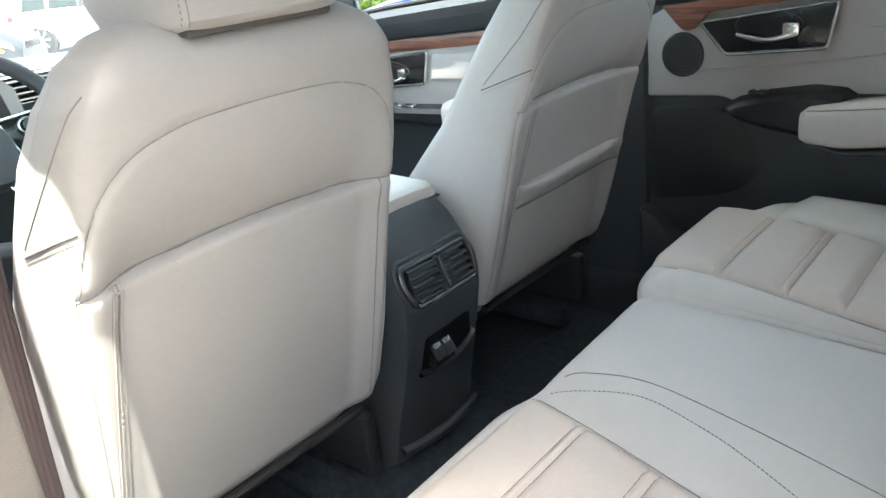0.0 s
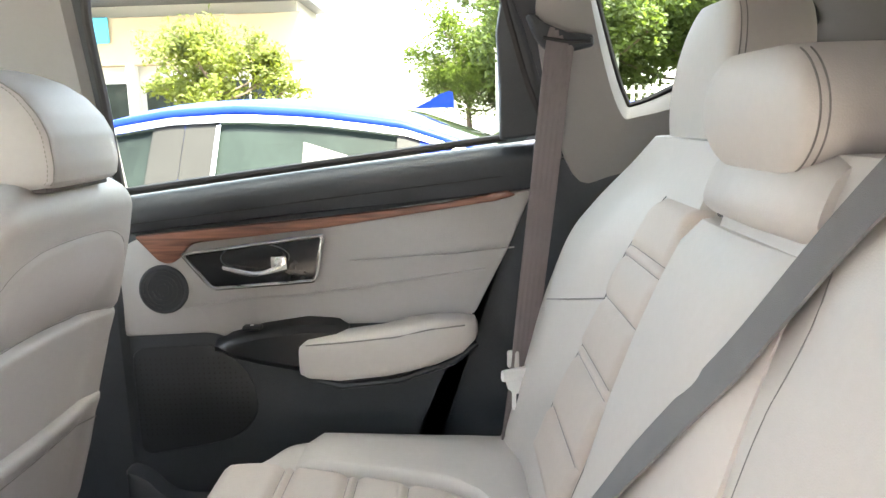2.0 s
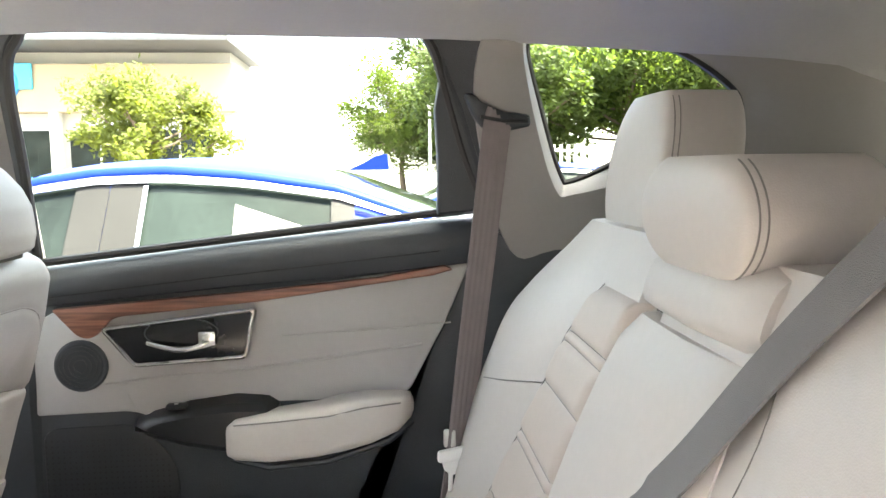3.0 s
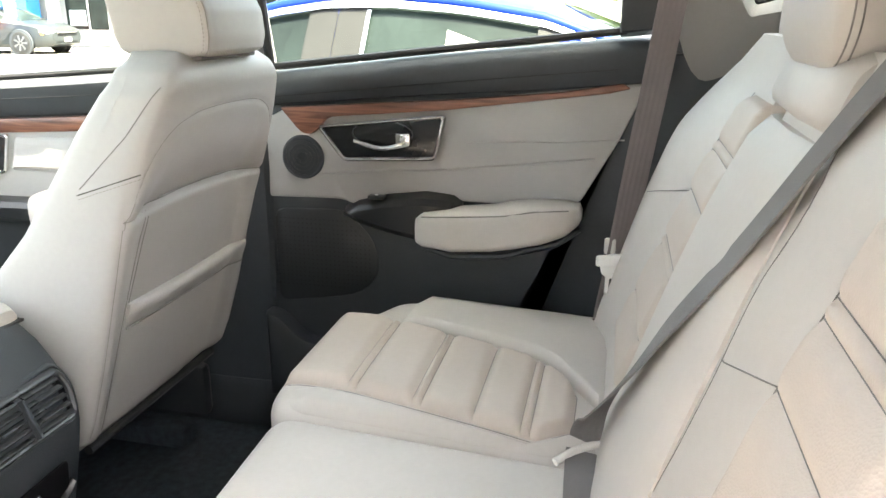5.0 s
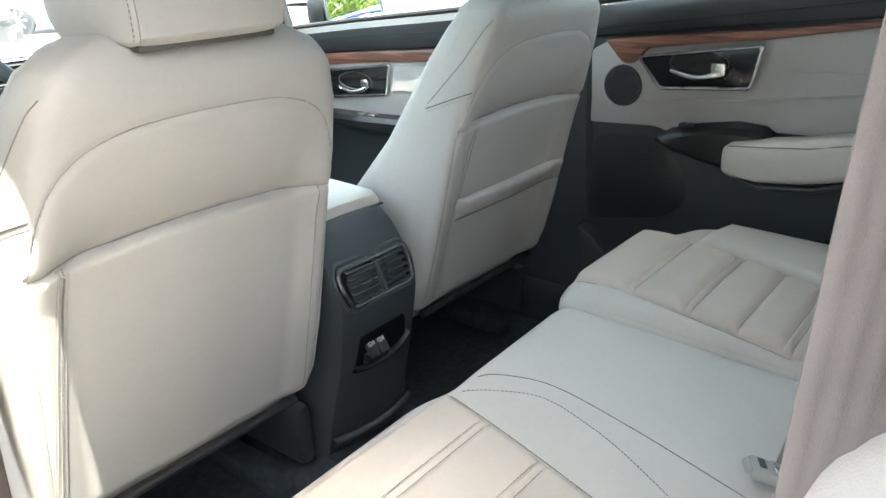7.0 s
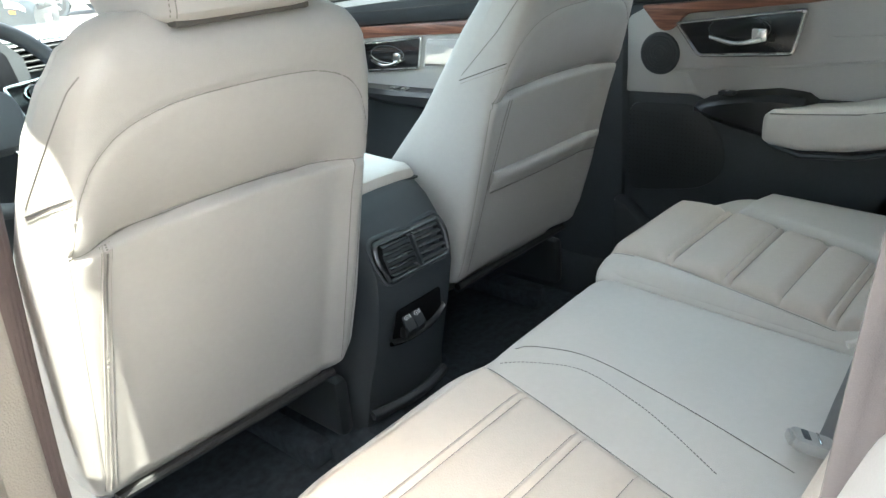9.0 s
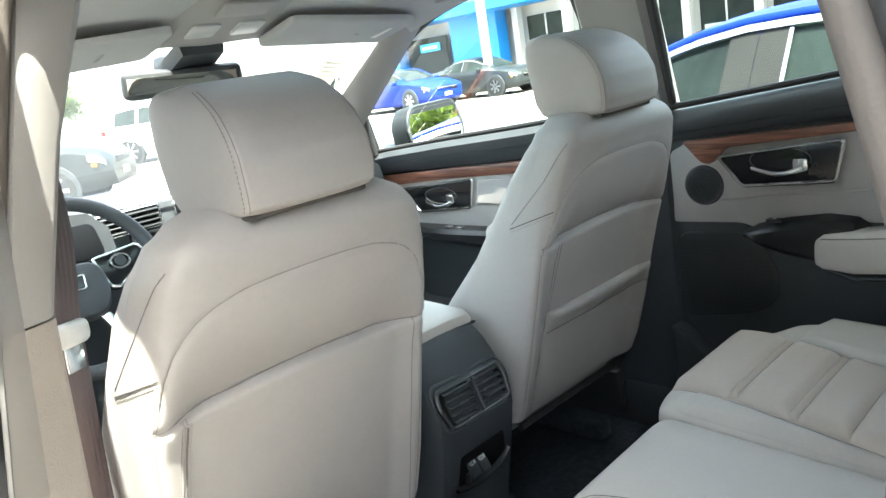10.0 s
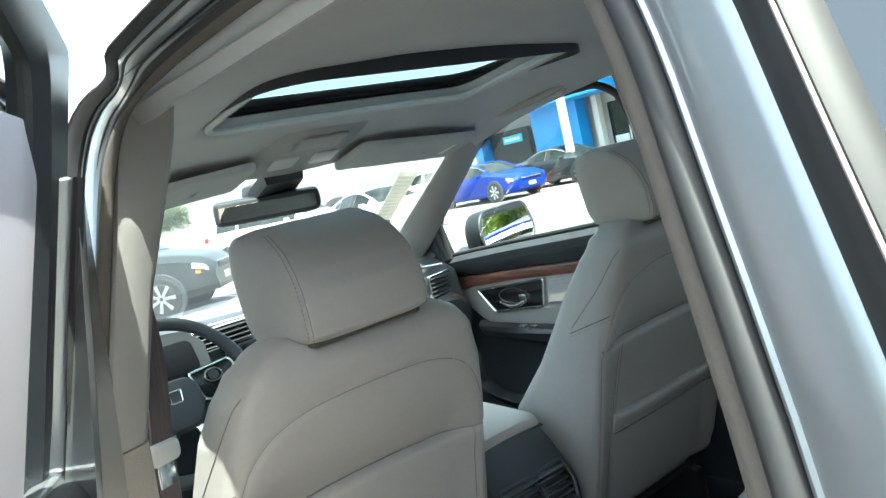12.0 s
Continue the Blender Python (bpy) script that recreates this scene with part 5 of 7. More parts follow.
bench_l = thing("rear_bench", (-0.25, -0.4, 0.42), "grey leather double rear seat with flat middle place", "car seat", "rear seats")
cl = cushion_top(([(-0.645, -0.21), (-0.52, -0.118), (-0.215, -0.110), (-0.165, -0.126), (-0.10, -0.121), (0.156, -0.112), (0.152, -0.62), (-0.65, -0.62)], [0.08, 0.08, 0.03, 0.02, 0.02, 0.045, 0.045, 0.045]), 0.770, 0.22, LEATHER, bench_l, "cushion", "grey leather cushion of two places", 0.02, 0.024)
downl = caster(cl, "down")
inl_l = lambda y: -0.490 + 0.10 * max(0.0, -0.20 - y)
inl_r = lambda y: -0.186 - 0.25 * max(0.0, -0.15 - y)
pad_rows(cl, downl, inl_l, inl_r, (-0.138, -0.216, -0.229, -0.314, -0.328, -0.402, -0.470, -0.484, -0.545), LEATHER_INSERT, 0.013, (0, 0, 1))
outline_seam(cl, downl, lambda y: inl_l(y) - 0.003, lambda y: inl_r(y) + 0.003, (-0.138, -0.545), (0, 0, 1))
part("middle_seam", tube([downl(x, y)[0] + Vector((0, 0, 0.0008)) for x, y in [(p.x, p.y) for p in spline([(-0.122, -0.146, 0), (-0.103, -0.168, 0), (-0.084, -0.245, 0), (-0.105, -0.37, 0), (-0.142, -0.525, 0)], 8)]], 0.0006, 5), SEAM, cl, "curved seam")
part("middle_seam", dashes([downl(x, y)[0] + Vector((0, 0, 0.0005)) for x, y in [(p.x, p.y) for p in spline([(-0.165, -0.150, 0), (-0.140, -0.185, 0), (-0.116, -0.25, 0), (-0.134, -0.33, 0), (-0.158, -0.39, 0), (-0.196, -0.465, 0)], 8)]], 0.0006), SEAM, cl, "curved seam")


def back_y(z):
    return -0.575 - 0.30 * (z - 0.80) - 0.06 * max(0, z - 1.1)


def back_block(rows, parent, name, label, mat=LEATHER, thick=0.14, lift=None):
    """A backrest block: rows of (z, x0, x1), its face bowed like a cushion."""
    rings = []
    for z, x0, x1 in rows:
        n = 16
        front = []
        for i in range(n + 1):
            t = i / n
            x = x0 + (x1 - x0) * t
            e = min(t, 1 - t) * abs(x1 - x0)
            y = back_y(z) - 0.03 * (1 - min(1, e / 0.03)) ** 2 + (lift(x, z) if lift else 0)
            front.append(Vector((x, y, z)))
        rings.append(front + [Vector((x1, back_y(z) - thick, z)), Vector((x0, back_y(z) - thick, z))])
    return part(name, loft(rings), mat, parent, label)


def bolster_r(x, z):
    """Raised side wings beside the pleated insert."""
    side_ = max(0.0, min(1.0, (x - (0.24 + 0.55 * max(0, 1.22 - z))) / 0.10))
    return 0.030 * side_ * (1 - max(0, min(1, (z - 1.15) / 0.1)))


zs = [0.74 + 0.545 * i / 30 for i in range(31)]


def r_out(z):
    return float(np.interp(z, [0.74, 0.9, 1.03, 1.12, 1.2, 1.25, 1.285], [0.64, 0.64, 0.625, 0.585, 0.52, 0.46, 0.40]))


br = back_block([(z, 0.088, r_out(z)) for z in zs], bench_r, "backrest", "grey leather backrest", lift=bolster_r)
toward = caster(br, "back")


BACK_PLEATS = (1.222, 1.158, 1.145, 1.088, 1.012, 0.998, 0.905, 0.82)
BACK_OUT = (0, 0.95, 0.30)
bk_r = lambda z: float(np.interp(z, [0.82, 0.90, 0.99, 1.085, 1.15, 1.20, 1.222], [0.455, 0.415, 0.366, 0.315, 0.287, 0.255, 0.225]))
pad_rows(br, toward, lambda z: 0.100 + 0.30 * (1.222 - z), bk_r, BACK_PLEATS, LEATHER_INSERT, 0.012, BACK_OUT)
part("wing_seam", tube([toward(x, z)[0] + Vector((0, 0.001, 0)) for x, z in [(0.318 + 0.24 * i / 16, 1.083 - 0.058 * i / 16) for i in range(17)]], 0.0009, 5), SEAM, br, "seam across the wing")
outline_seam(br, toward, lambda z: 0.096 + 0.30 * (1.222 - z), lambda z: bk_r(z) + 0.004, BACK_PLEATS, (0, 1, 0))


def l_out(z):
    return float(np.interp(z, [0.74, 0.9, 1.03, 1.12, 1.2, 1.25, 1.285], [-0.65, -0.65, -0.635, -0.595, -0.53, -0.47, -0.40]))


bl = back_block([(z, l_out(z), 0.084) for z in zs], bench_l, "backrest", "grey leather backrest of two places",
                lift=lambda x, z: 0.008 * max(0.0, min(1.0, (-0.140 - x) / 0.03)) * min(1, (1.285 - z) / 0.06))
towl = caster(bl, "back")
bk_l = lambda z: -0.45 - 0.25 * max(0.0, 1.14 - z)
bk_in = lambda z: -0.298 - 0.08 * max(0.0, z - 1.10) + 0.10 * max(0.0, 1.05 - z)
pad_rows(bl, towl, bk_in, bk_l, (1.222, 1.166, 1.153, 1.106, 1.012, 0.998, 0.905, 0.82), LEATHER_INSERT, 0.012, BACK_OUT)
part("wing_seam", tube([towl(x, z)[0] + Vector((0, 0.001, 0)) for x, z in [(-0.158 - 0.136 * i / 12, 1.056 + 0.047 * i / 12) for i in range(13)]], 0.0006, 5), SEAM, bl, "cross seam")
part("insert_edge", tube([towl(bk_in(z) + 0.004, z)[0] + Vector((0, 0.0002, 0)) for z in [1.21 - 0.38 * i / 24 for i in range(25)]], 0.0006, 5), SEAM, bl, "seam beside the insert")
part("division_seam", tube([towl(-0.172 + 0.14 * max(0, 1.175 - z), z)[0] + Vector((0, 0.0002, 0)) for z in [1.25 - 0.42 * i / 24 for i in range(25)]], 0.0006, 5), SEAM, bl, "seam between the places")
# folding middle armrest, closed, with the dark gap above it
arm = thing("folding_armrest", (-0.03, -0.62, 0.8), "folded-up grey leather middle armrest in the rear backrest", "armrest")
rings = []
for z in [0.79 + 0.425 * i / 20 for i in range(21)]:
    e = min(1.0, (1.215 - z) / 0.02)
    y = back_y(z)
    f = 0.014 - 0.010 * (1 - e) ** 2
    xr = float(np.interp(z, [0.79, 1.02, 1.155, 1.215], [0.170, 0.152, 0.122, 0.097]))
    rings.append([Vector((x, yy, z)) for x, yy in ((xr, y - 0.04), (xr, y + f - 0.012), (xr - 0.008, y + f - 0.002), (xr - 0.03, y + f), (-0.02, y + f + 0.003), (-0.095, y + f - 0.001), (-0.122, y + f - 0.004), (-0.136, y + f - 0.010), (-0.138, y - 0.04))])
part("pad", loft(rings), LEATHER, arm, "flat grey leather pad")
part("gap", box((-0.022, back_y(1.222) - 0.012, 1.2205), (0.205, 0.012, 0.004), 0.0015), STITCH, arm, "dark gap above the pad")
rings = []
for z in [1.224 + 0.06 * i / 8 for i in range(9)]:
    y = back_y(z)
    f = 0.018 - 0.018 * ((z - 1.254) / 0.03) ** 4
    rings.append([Vector((x, yy, z)) for x, yy in ((0.088, y - 0.05), (0.086, y + f - 0.01), (0.07, y + f), (-0.02, y + f + 0.004), (-0.11, y + f), (-0.132, y + f - 0.01), (-0.136, y - 0.05))])
part("upper_roll", loft(rings), LEATHER, arm, "grey leather roll above the gap")


def rear_head(name, cx, z0, z1, w, y0, d, label, lean=0.03):
    h = thing(name, (cx, y0, z0), label, "head restraint", "rear head restraints")
    rings = []
    for i in range(25):
        t = i / 24
        s = math.sin(math.pi * (0.06 + 0.88 * t)) ** 0.28
        z = z0 + (z1 - z0) * t
        wf, wb = w * s, w * s * 0.93
        yf = y0 - lean * t
        half = [(0, yf + 0.004), (wf * 0.5, yf + 0.003), (wf * 0.86, yf), (wf, yf - 0.012), (wf * 0.99, yf - d * 0.5), (wb, yf - d + 0.02), (wb * 0.8, yf - d), (0, yf - d - 0.004)]
        half = [(x, yf - d / 2 + (y - yf + d / 2) * (0.55 + 0.45 * s)) for x, y in half]
        ctrl = half + [(-x, y) for x, y in half[-2:0:-1]]
        rings.append([Vector((cx + p.x, p.y, z)) for p in spline([(a, b, 0) for a, b in ctrl], 4, True)])
    bm = loft(rings)
    t_ = BVHTree.FromBMesh(bm)
    pad = part("pad", bm, LEATHER, h, "grey leather pad")
    for s in (-1, 1):
        for off in (0.0, 0.006):
            pts = []
            for i in range(22):
                z = z0 + (z1 - z0) * (0.04 + 0.92 * i / 21)
                hit = t_.ray_cast(Vector((cx + s * 2, y0 - lean * (z - z0) / (z1 - z0) - 0.012 - off, z)), Vector((-s, 0, 0)))
                if hit[0] is not None:
                    pts.append(hit[0] + (hit[1] if hit[1].x * s > 0 else -hit[1]) * 0.0005)
            part("piping", tube(pts, 0.0008, 5), SEAM, pad, "stitched piping")
        part("post", tube([(cx + s * w * 0.5, y0 - d * 0.55, z0 - 0.05), (cx + s * w * 0.5, y0 - d * 0.55, z0 + 0.02)], 0.006, 10), CHROME, pad, "steel post")
    return h


rear_head("rear_head_restraint", 0.305, 1.262, 1.440, 0.102, -0.745, 0.105, "raised grey leather head restraint on the rear seat")
rear_head("rear_head_restraint", -0.012, 1.268, 1.362, 0.108, -0.700, 0.13, "low wide grey leather head restraint of the middle place", 0.0)
part_socket = box((0.297, -0.79, 1.262), (0.11, 0.06, 0.012), 0.004)
solo("head_restraint_collar", part_socket, BLACK_HARD, "black collar below the raised rear head restraint", "collar")
# parcel space: dark cargo cover behind the bench
solo("cargo_cover", box((0, -1.12, 1.12), (1.22, 0.55, 0.012), 0.004), BLACK_SOFT, "black pulled-out cargo cover behind the rear seats", "cargo cover")

# ---------- seat belts ----------
def strap(path, width_dirs, width=0.046, thick=0.0014, grooves=5):
    """Woven belt along a path; a width direction for each point."""
    rings = []
    pts = [Vector(p) for p in path]
    ws = [Vector(w).normalized() for w in width_dirs]
    for i, p in enumerate(pts):
        d = (pts[min(i + 1, len(pts) - 1)] - pts[max(i - 1, 0)]).normalized()
        w = (ws[i] - d * ws[i].dot(d)).normalized()
        n = d.cross(w)
        ring = []
        k = grooves * 4
        for j in range(k + 1):
            u = j / k - 0.5
            rid = thick * (1 + 0.35 * math.cos(u * grooves * 2 * math.pi))
            ring.append(p + w * width * u + n * rid)
        for j in range(k, -1, -4):
            ring.append(p + w * width * (j / k - 0.5) - n * thick)
        rings.append(ring)
    return loft(rings)


def smooth_strap(keys, width=0.046):
    p = spline([k[0] for k in keys], 8)
    w = spline([k[1] for k in keys], 8)
    return strap(p, w, width)


def tongue(parent, at, down, flat, s=1.0):
    """Latch plate: cream-covered head and bright steel blade with its slot."""
    at, down, flat = Vector(at), Vector(down).normalized(), Vector(flat).normalized()
    n = down.cross(flat).normalized()
    m = Matrix((flat, n, down)).transposed().to_4x4()
    t = part("latch_plate", box(at, (0.066 * s, 0.012 * s, 0.020 * s), 0.005, m), WHITE_PLASTIC, parent, "white plastic latch head")
    out = [Vector(p) * s for p in ((-0.026, 0.006), (0.026, 0.006), (0.021, 0.024), (0.013, 0.030), (0.013, 0.062), (-0.013, 0.062), (-0.013, 0.030), (-0.021, 0.024))]
    o = round_poly(out, 0.003, 3)
    hole = round_poly([Vector(p) * s for p in ((-0.006, 0.034), (0.006, 0.034), (0.006, 0.052), (-0.006, 0.052))], 0.002, 7)
    hole = [hole[i * len(hole) // len(o)] for i in range(len(o))]
    place = lambda u, v, h: at + flat * u + down * v + n * (h - 0.001)
    bm = bmesh.new()
    bm = plate(o, place, 0.0025, 0.0006, bm)
    part("blade", bm, WHITE_PLASTIC, t, "white-coated steel blade")
    part("slot", plate(hole, lambda u, v, h: place(u, v, h - 0.0006), 0.004, 0.0004), BLACK_SOFT, t, "dark slot")
    return t


belt_r = thing("seat_belt", (0.60, -0.62, 0.8), "taupe rear seat belt hanging with its cream latch plate", "seat belt", "rear seat belts")
keys = [((0.588, -0.645, 1.445), (0.2, -1, -0.25)), ((0.590, -0.636, 1.40), (0.2, -1, -0.1)), ((0.592, -0.612, 1.20), (0.3, -1, 0)), ((0.590, -0.590, 1.03), (0.4, -1, 0)), ((0.588, -0.574, 0.90), (0.5, -1, 0)), ((0.594, -0.558, 0.78), (0.5, -1, 0)), ((0.598, -0.55, 0.70), (0.5, -1, 0))]
part("strap", smooth_strap(keys), WEBBING, belt_r, "taupe woven strap")
guide = round_poly([(-0.586, 1.470), (-0.600, 1.470), (-0.625, 1.447), (-0.692, 1.437), (-0.694, 1.420), (-0.655, 1.412), (-0.618, 1.414), (-0.600, 1.438)], [0.006, 0.006, 0.012, 0.004, 0.006, 0.012, 0.012, 0.01], 4)
anch = part("guide_loop", plate(guide, lambda u, v, h: Vector((0.612 - 0.28 * (v - 1.44) - h, u, v)), 0.026, 0.006), BLACK_SOFT, belt_r, "dark belt guide let into the pillar")
part("guide_slot", tube([Vector((0.5845, y, z)) for y, z in ((-0.612, 1.434), (-0.65, 1.427), (-0.685, 1.426))], 0.003, 6), RUBBER, anch, "dark slot")
tongue(belt_r, (0.563, -0.566, 0.900), (0, 0.02, -1), (0.5, -1, 0))
part("stop_button", box((0.583, -0.558, 0.918), (0.010, 0.02, 0.03), 0.004), CREAM, belt_r, "cream stop button")

belt_m = thing("seat_belt", (0.05, -0.60, 0.8), "grey middle seat belt drawn across the rear backrest", "seat belt", "rear seat belts")
keys = []
for x, y, z, w in ((-0.42, -0.80, 1.495, (0.80, -0.45, 0.40)), (-0.33, -0.768, 1.415, (0.84, -0.35, 0.42)), (-0.255, -0.740, 1.340, (0.87, -0.25, 0.43)), (-0.210, -0.722, 1.290, (0.88, -0.21, 0.43)), (-0.167, -0.700, 1.233, (0.88, -0.21, 0.43)),
                   (-0.115, -0.668, 1.150, (0.88, -0.21, 0.43)), (-0.070, -0.649, 1.095, (0.88, -0.21, 0.43)), (-0.016, -0.619, 1.022, (0.86, -0.25, 0.44)), (0.030, -0.597, 0.960, (0.80, -0.38, 0.46)), (0.080, -0.573, 0.895, (0.62, -0.60, 0.50)), (0.116, -0.554, 0.842, (0.45, -0.78, 0.42)), (0.106, -0.542, 0.812, (0.55, -0.75, 0.2))):
    keys.append(((x, y, z), w))
part("strap", smooth_strap(keys, 0.040), material("grey_belt_webbing", (0.19, 0.182, 0.182), 0.7, vary=0.1, scale=30, bump=0.5, bump_scale=1200), belt_m, "grey woven strap")
part("loop_bar", tube(spline([(0.122, -0.576, 0.802), (0.110, -0.557, 0.806), (0.090, -0.533, 0.806), (0.070, -0.512, 0.800)], 5), 0.005, 8), CREAM, belt_m, "light plastic loop")
keys = [((0.098, -0.545, 0.801), (-0.5, 0.8, 0.1)), ((0.060, -0.546, 0.796), (-0.3, 1, 0.1)), ((0.015, -0.548, 0.785), (0.0, 1, 0.2)), ((-0.03, -0.550, 0.777), (0.1, 1, 0.2)), ((-0.07, -0.552, 0.768), (0.1, 1, 0.2)), ((-0.10, -0.553, 0.764), (0.1, 1, 0.2))]
part("lap_strap", smooth_strap(keys, 0.045), MATS["grey_belt_webbing"], belt_m, "grey lap strap")
buckle = thing("belt_buckle", (-0.10, -0.53, 0.75), "pale grey seat belt buckle lying between the rear cushions", "buckle")
turn_ = Euler((0.3, 0.1, 0.5)).to_matrix().to_4x4()
part("body", box((-0.106, -0.530, 0.770), (0.034, 0.046, 0.016), 0.006, turn_), material("buckle_grey", (0.38, 0.37, 0.36), 0.5, vary=0.1), buckle, "pale grey buckle body")
part("slot", box(Vector((-0.106, -0.530, 0.770)) + turn_ @ Vector((0.0, 0.010, 0.0075)), (0.020, 0.008, 0.003), 0.001, turn_), BLACK_SOFT, buckle, "dark slot")
part("edge_bar", box(Vector((-0.106, -0.530, 0.770)) + turn_ @ Vector((0.0, -0.004, 0.0078)), (0.024, 0.003, 0.002), 0.0008, turn_), CHROME, buckle, "bright edge bar")
part("button", box(Vector((-0.106, -0.530, 0.770)) + turn_ @ Vector((0.0, 0.024, 0.0)), (0.022, 0.006, 0.010), 0.002, turn_), material("buckle_pale", (0.40, 0.39, 0.38), 0.4), buckle, "pale release button")

belt_l = thing("seat_belt", (-0.5, -0.63, 0.8), "taupe rear seat belt beside the open door", "seat belt", "rear seat belts")
keys = [((-0.595, -0.705, 1.44), (0.35, -0.9, 0)), ((-0.573, -0.683, 1.25), (0.35, -0.9, 0)), ((-0.54, -0.663, 1.05), (0.35, -0.9, 0)), ((-0.503, -0.643, 0.85), (0.35, -0.9, 0)), ((-0.49, -0.635, 0.76), (0.35, -0.9, 0))]
part("strap", smooth_strap(keys, 0.048), WEBBING, belt_l, "taupe woven strap")

belt_d = thing("seat_belt", (-0.62, 0.15, 1.0), "taupe driver's seat belt with a cream latch plate", "seat belt")
keys = [((-0.570, 0.225, 1.42), (0.75, 0.6, 0)), ((-0.572, 0.212, 1.28), (0.75, 0.6, 0)), ((-0.584, 0.203, 1.20), (0.75, 0.6, 0)), ((-0.596, 0.198, 1.135), (0.75, 0.6, 0)), ((-0.615, 0.185, 0.95), (0.75, 0.65, 0)), ((-0.636, 0.165, 0.75), (0.8, 0.6, 0)), ((-0.64, 0.17, 0.55), (0.8, 0.6, 0))]
part("strap", smooth_strap(keys), material("dark_belt_webbing", (0.115, 0.085, 0.085), 0.75, vary=0.12, scale=30, bump=0.3, bump_scale=1200), belt_d, "taupe woven strap")
m = Euler((0.0, 0.12, 0.75)).to_matrix().to_4x4()
head_ = part("latch_plate", box((-0.596, 0.196, 1.137), (0.060, 0.022, 0.030), 0.010, m, segs=3), CREAM, belt_d, "cream plastic latch head")
part("blade", box((-0.600, 0.190, 1.110), (0.036, 0.004, 0.032), 0.0015, m), STEEL, head_, "steel blade")
solo("belt_slot_cover", box((-0.575, 0.225, 1.44), (0.06, 0.03, 0.05), 0.008), BLACK_SOFT, "dark belt guide on the driver's door pillar", "belt guide")

# ---------- centre console with rear vents ----------
console = thing("centre_console", (0, 0.5, 0.42), "black centre console with rear air vents, sockets and a padded lid", "centre console")
rings = []
for z, y, w in ((0.40, 0.222, 0.118), (0.46, 0.218, 0.116), (0.55, 0.202, 0.108), (0.64, 0.176, 0.102), (0.70, 0.162, 0.102), (0.755, 0.153, 0.103), (0.785, 0.153, 0.103), (0.815, 0.165, 0.103), (0.845, 0.180, 0.101), (0.875, 0.200, 0.099), (0.897, 0.222, 0.096), (0.907, 0.245, 0.090)):
    half = [(0, y - 0.004), (w * 0.6, y), (w * 0.9, y + 0.006), (w, y + 0.022), (w, 0.5), (w, 0.98), (w * 0.9, 1.0), (0, 1.0)]
    ctrl = half + [(-a, b) for a, b in half[-2:0:-1]]
    rings.append([Vector((a, b, z if b < 0.9 else min(z, 0.85))) for a, b in ctrl])
part("body", loft(rings), BLACK_SOFT, console, "black console body")


def console_face(u, v, h):
    """A point on the console's rear face."""
    y = float(np.interp(v, [0.46, 0.55, 0.64, 0.70, 0.755, 0.785, 0.815, 0.845, 0.875], [0.218, 0.202, 0.176, 0.162, 0.153, 0.153, 0.165, 0.180, 0.200]))
    return Vector((u, y - 0.002 - h + 0.006 * (u / 0.09) ** 2, v))


vo = round_poly([(-0.080, 0.842), (0.080, 0.842), (0.088, 0.815), (0.076, 0.772), (-0.076, 0.772), (-0.088, 0.815)], 0.012, 5)
vent = part("vent_frame", frame_ring(vo, inset(vo, 0.008), console_face, 0.010), material("satin_black_rim", (0.035, 0.037, 0.04), 0.28, vary=0.1), console, "gloss black vent frame")
# near-black plate that stands for the shade inside the vent
part("vent_recess", plate(inset(vo, 0.008), lambda u, v, h: console_face(u, v, h), 0.002, 0.001), material("recess_shade_black", (0.004, 0.004, 0.005), 0.8, spec=0.1), vent, "near-black plate coloured as the vent's shaded opening")
part("vent_surround", frame_ring(inset(vo, -0.007), inset(vo, -0.002), console_face, 0.005), BLACK_SOFT, vent, "moulded outer rim")
for k in range(5):
    z = 0.7855 + 0.0115 * k
    for s in (-1, 1):
        part("vent_slat", box(console_face(s * 0.037, z, 0.0065), (0.062, 0.008, 0.0026), 0.0006, Euler((0.3, 0, 0)).to_matrix().to_4x4()), MATS["satin_black_rim"], vent)
part("vent_divider", box(console_face(0.0, 0.807, 0.008), (0.006, 0.010, 0.056), 0.002, Euler((-0.40, 0, 0)).to_matrix().to_4x4()), BLACK_SOFT, vent, "middle divider")
for s in (-1, 1):
    part("vent_tab", box(console_face(s * 0.036, 0.8085, 0.0105), (0.022, 0.005, 0.0032), 0.001), BLACK_SOFT, vent, "vent thumb tab")
uo = round_poly([(-0.058, 0.712), (0.052, 0.716), (0.060, 0.668), (0.03, 0.655), (-0.064, 0.648)], 0.008, 5)
# flat panel: the shade of a recess is put into its black colour
usb = part("socket_panel", plate(uo, lambda u, v, h: console_face(u, v, h + 0.003), 0.003, 0.001), MATS["recess_shade_black"], console, "flat socket panel blackened to read as a recess")
lip = [(-0.068, 0.646), (-0.045, 0.640), (-0.01, 0.637), (0.025, 0.640), (0.050, 0.649), (0.066, 0.664)]
part("socket_lip", ribbon([(console_face(u, z + 0.004, 0.003), console_face(u, z - 0.004, 0.003)) for u, z in lip], 0.010, (0, -1, 0.2)), BLACK_GLOSS, usb, "gloss lower lip")
part("socket_tray", ribbon([(console_face(u, z + 0.010, 0.001), console_face(u, z + 0.002, 0.012)) for u, z in lip], 0.004, (0, -0.7, 0.7)), BLACK_SATIN, usb, "sloping tray behind the lip")
lean = Euler((-0.55, 0, 0)).to_matrix().to_4x4()
part("socket_block", box(console_face(-0.022, 0.664, 0.009), (0.052, 0.016, 0.020), 0.002), BLACK_SATIN, usb, "black socket block")
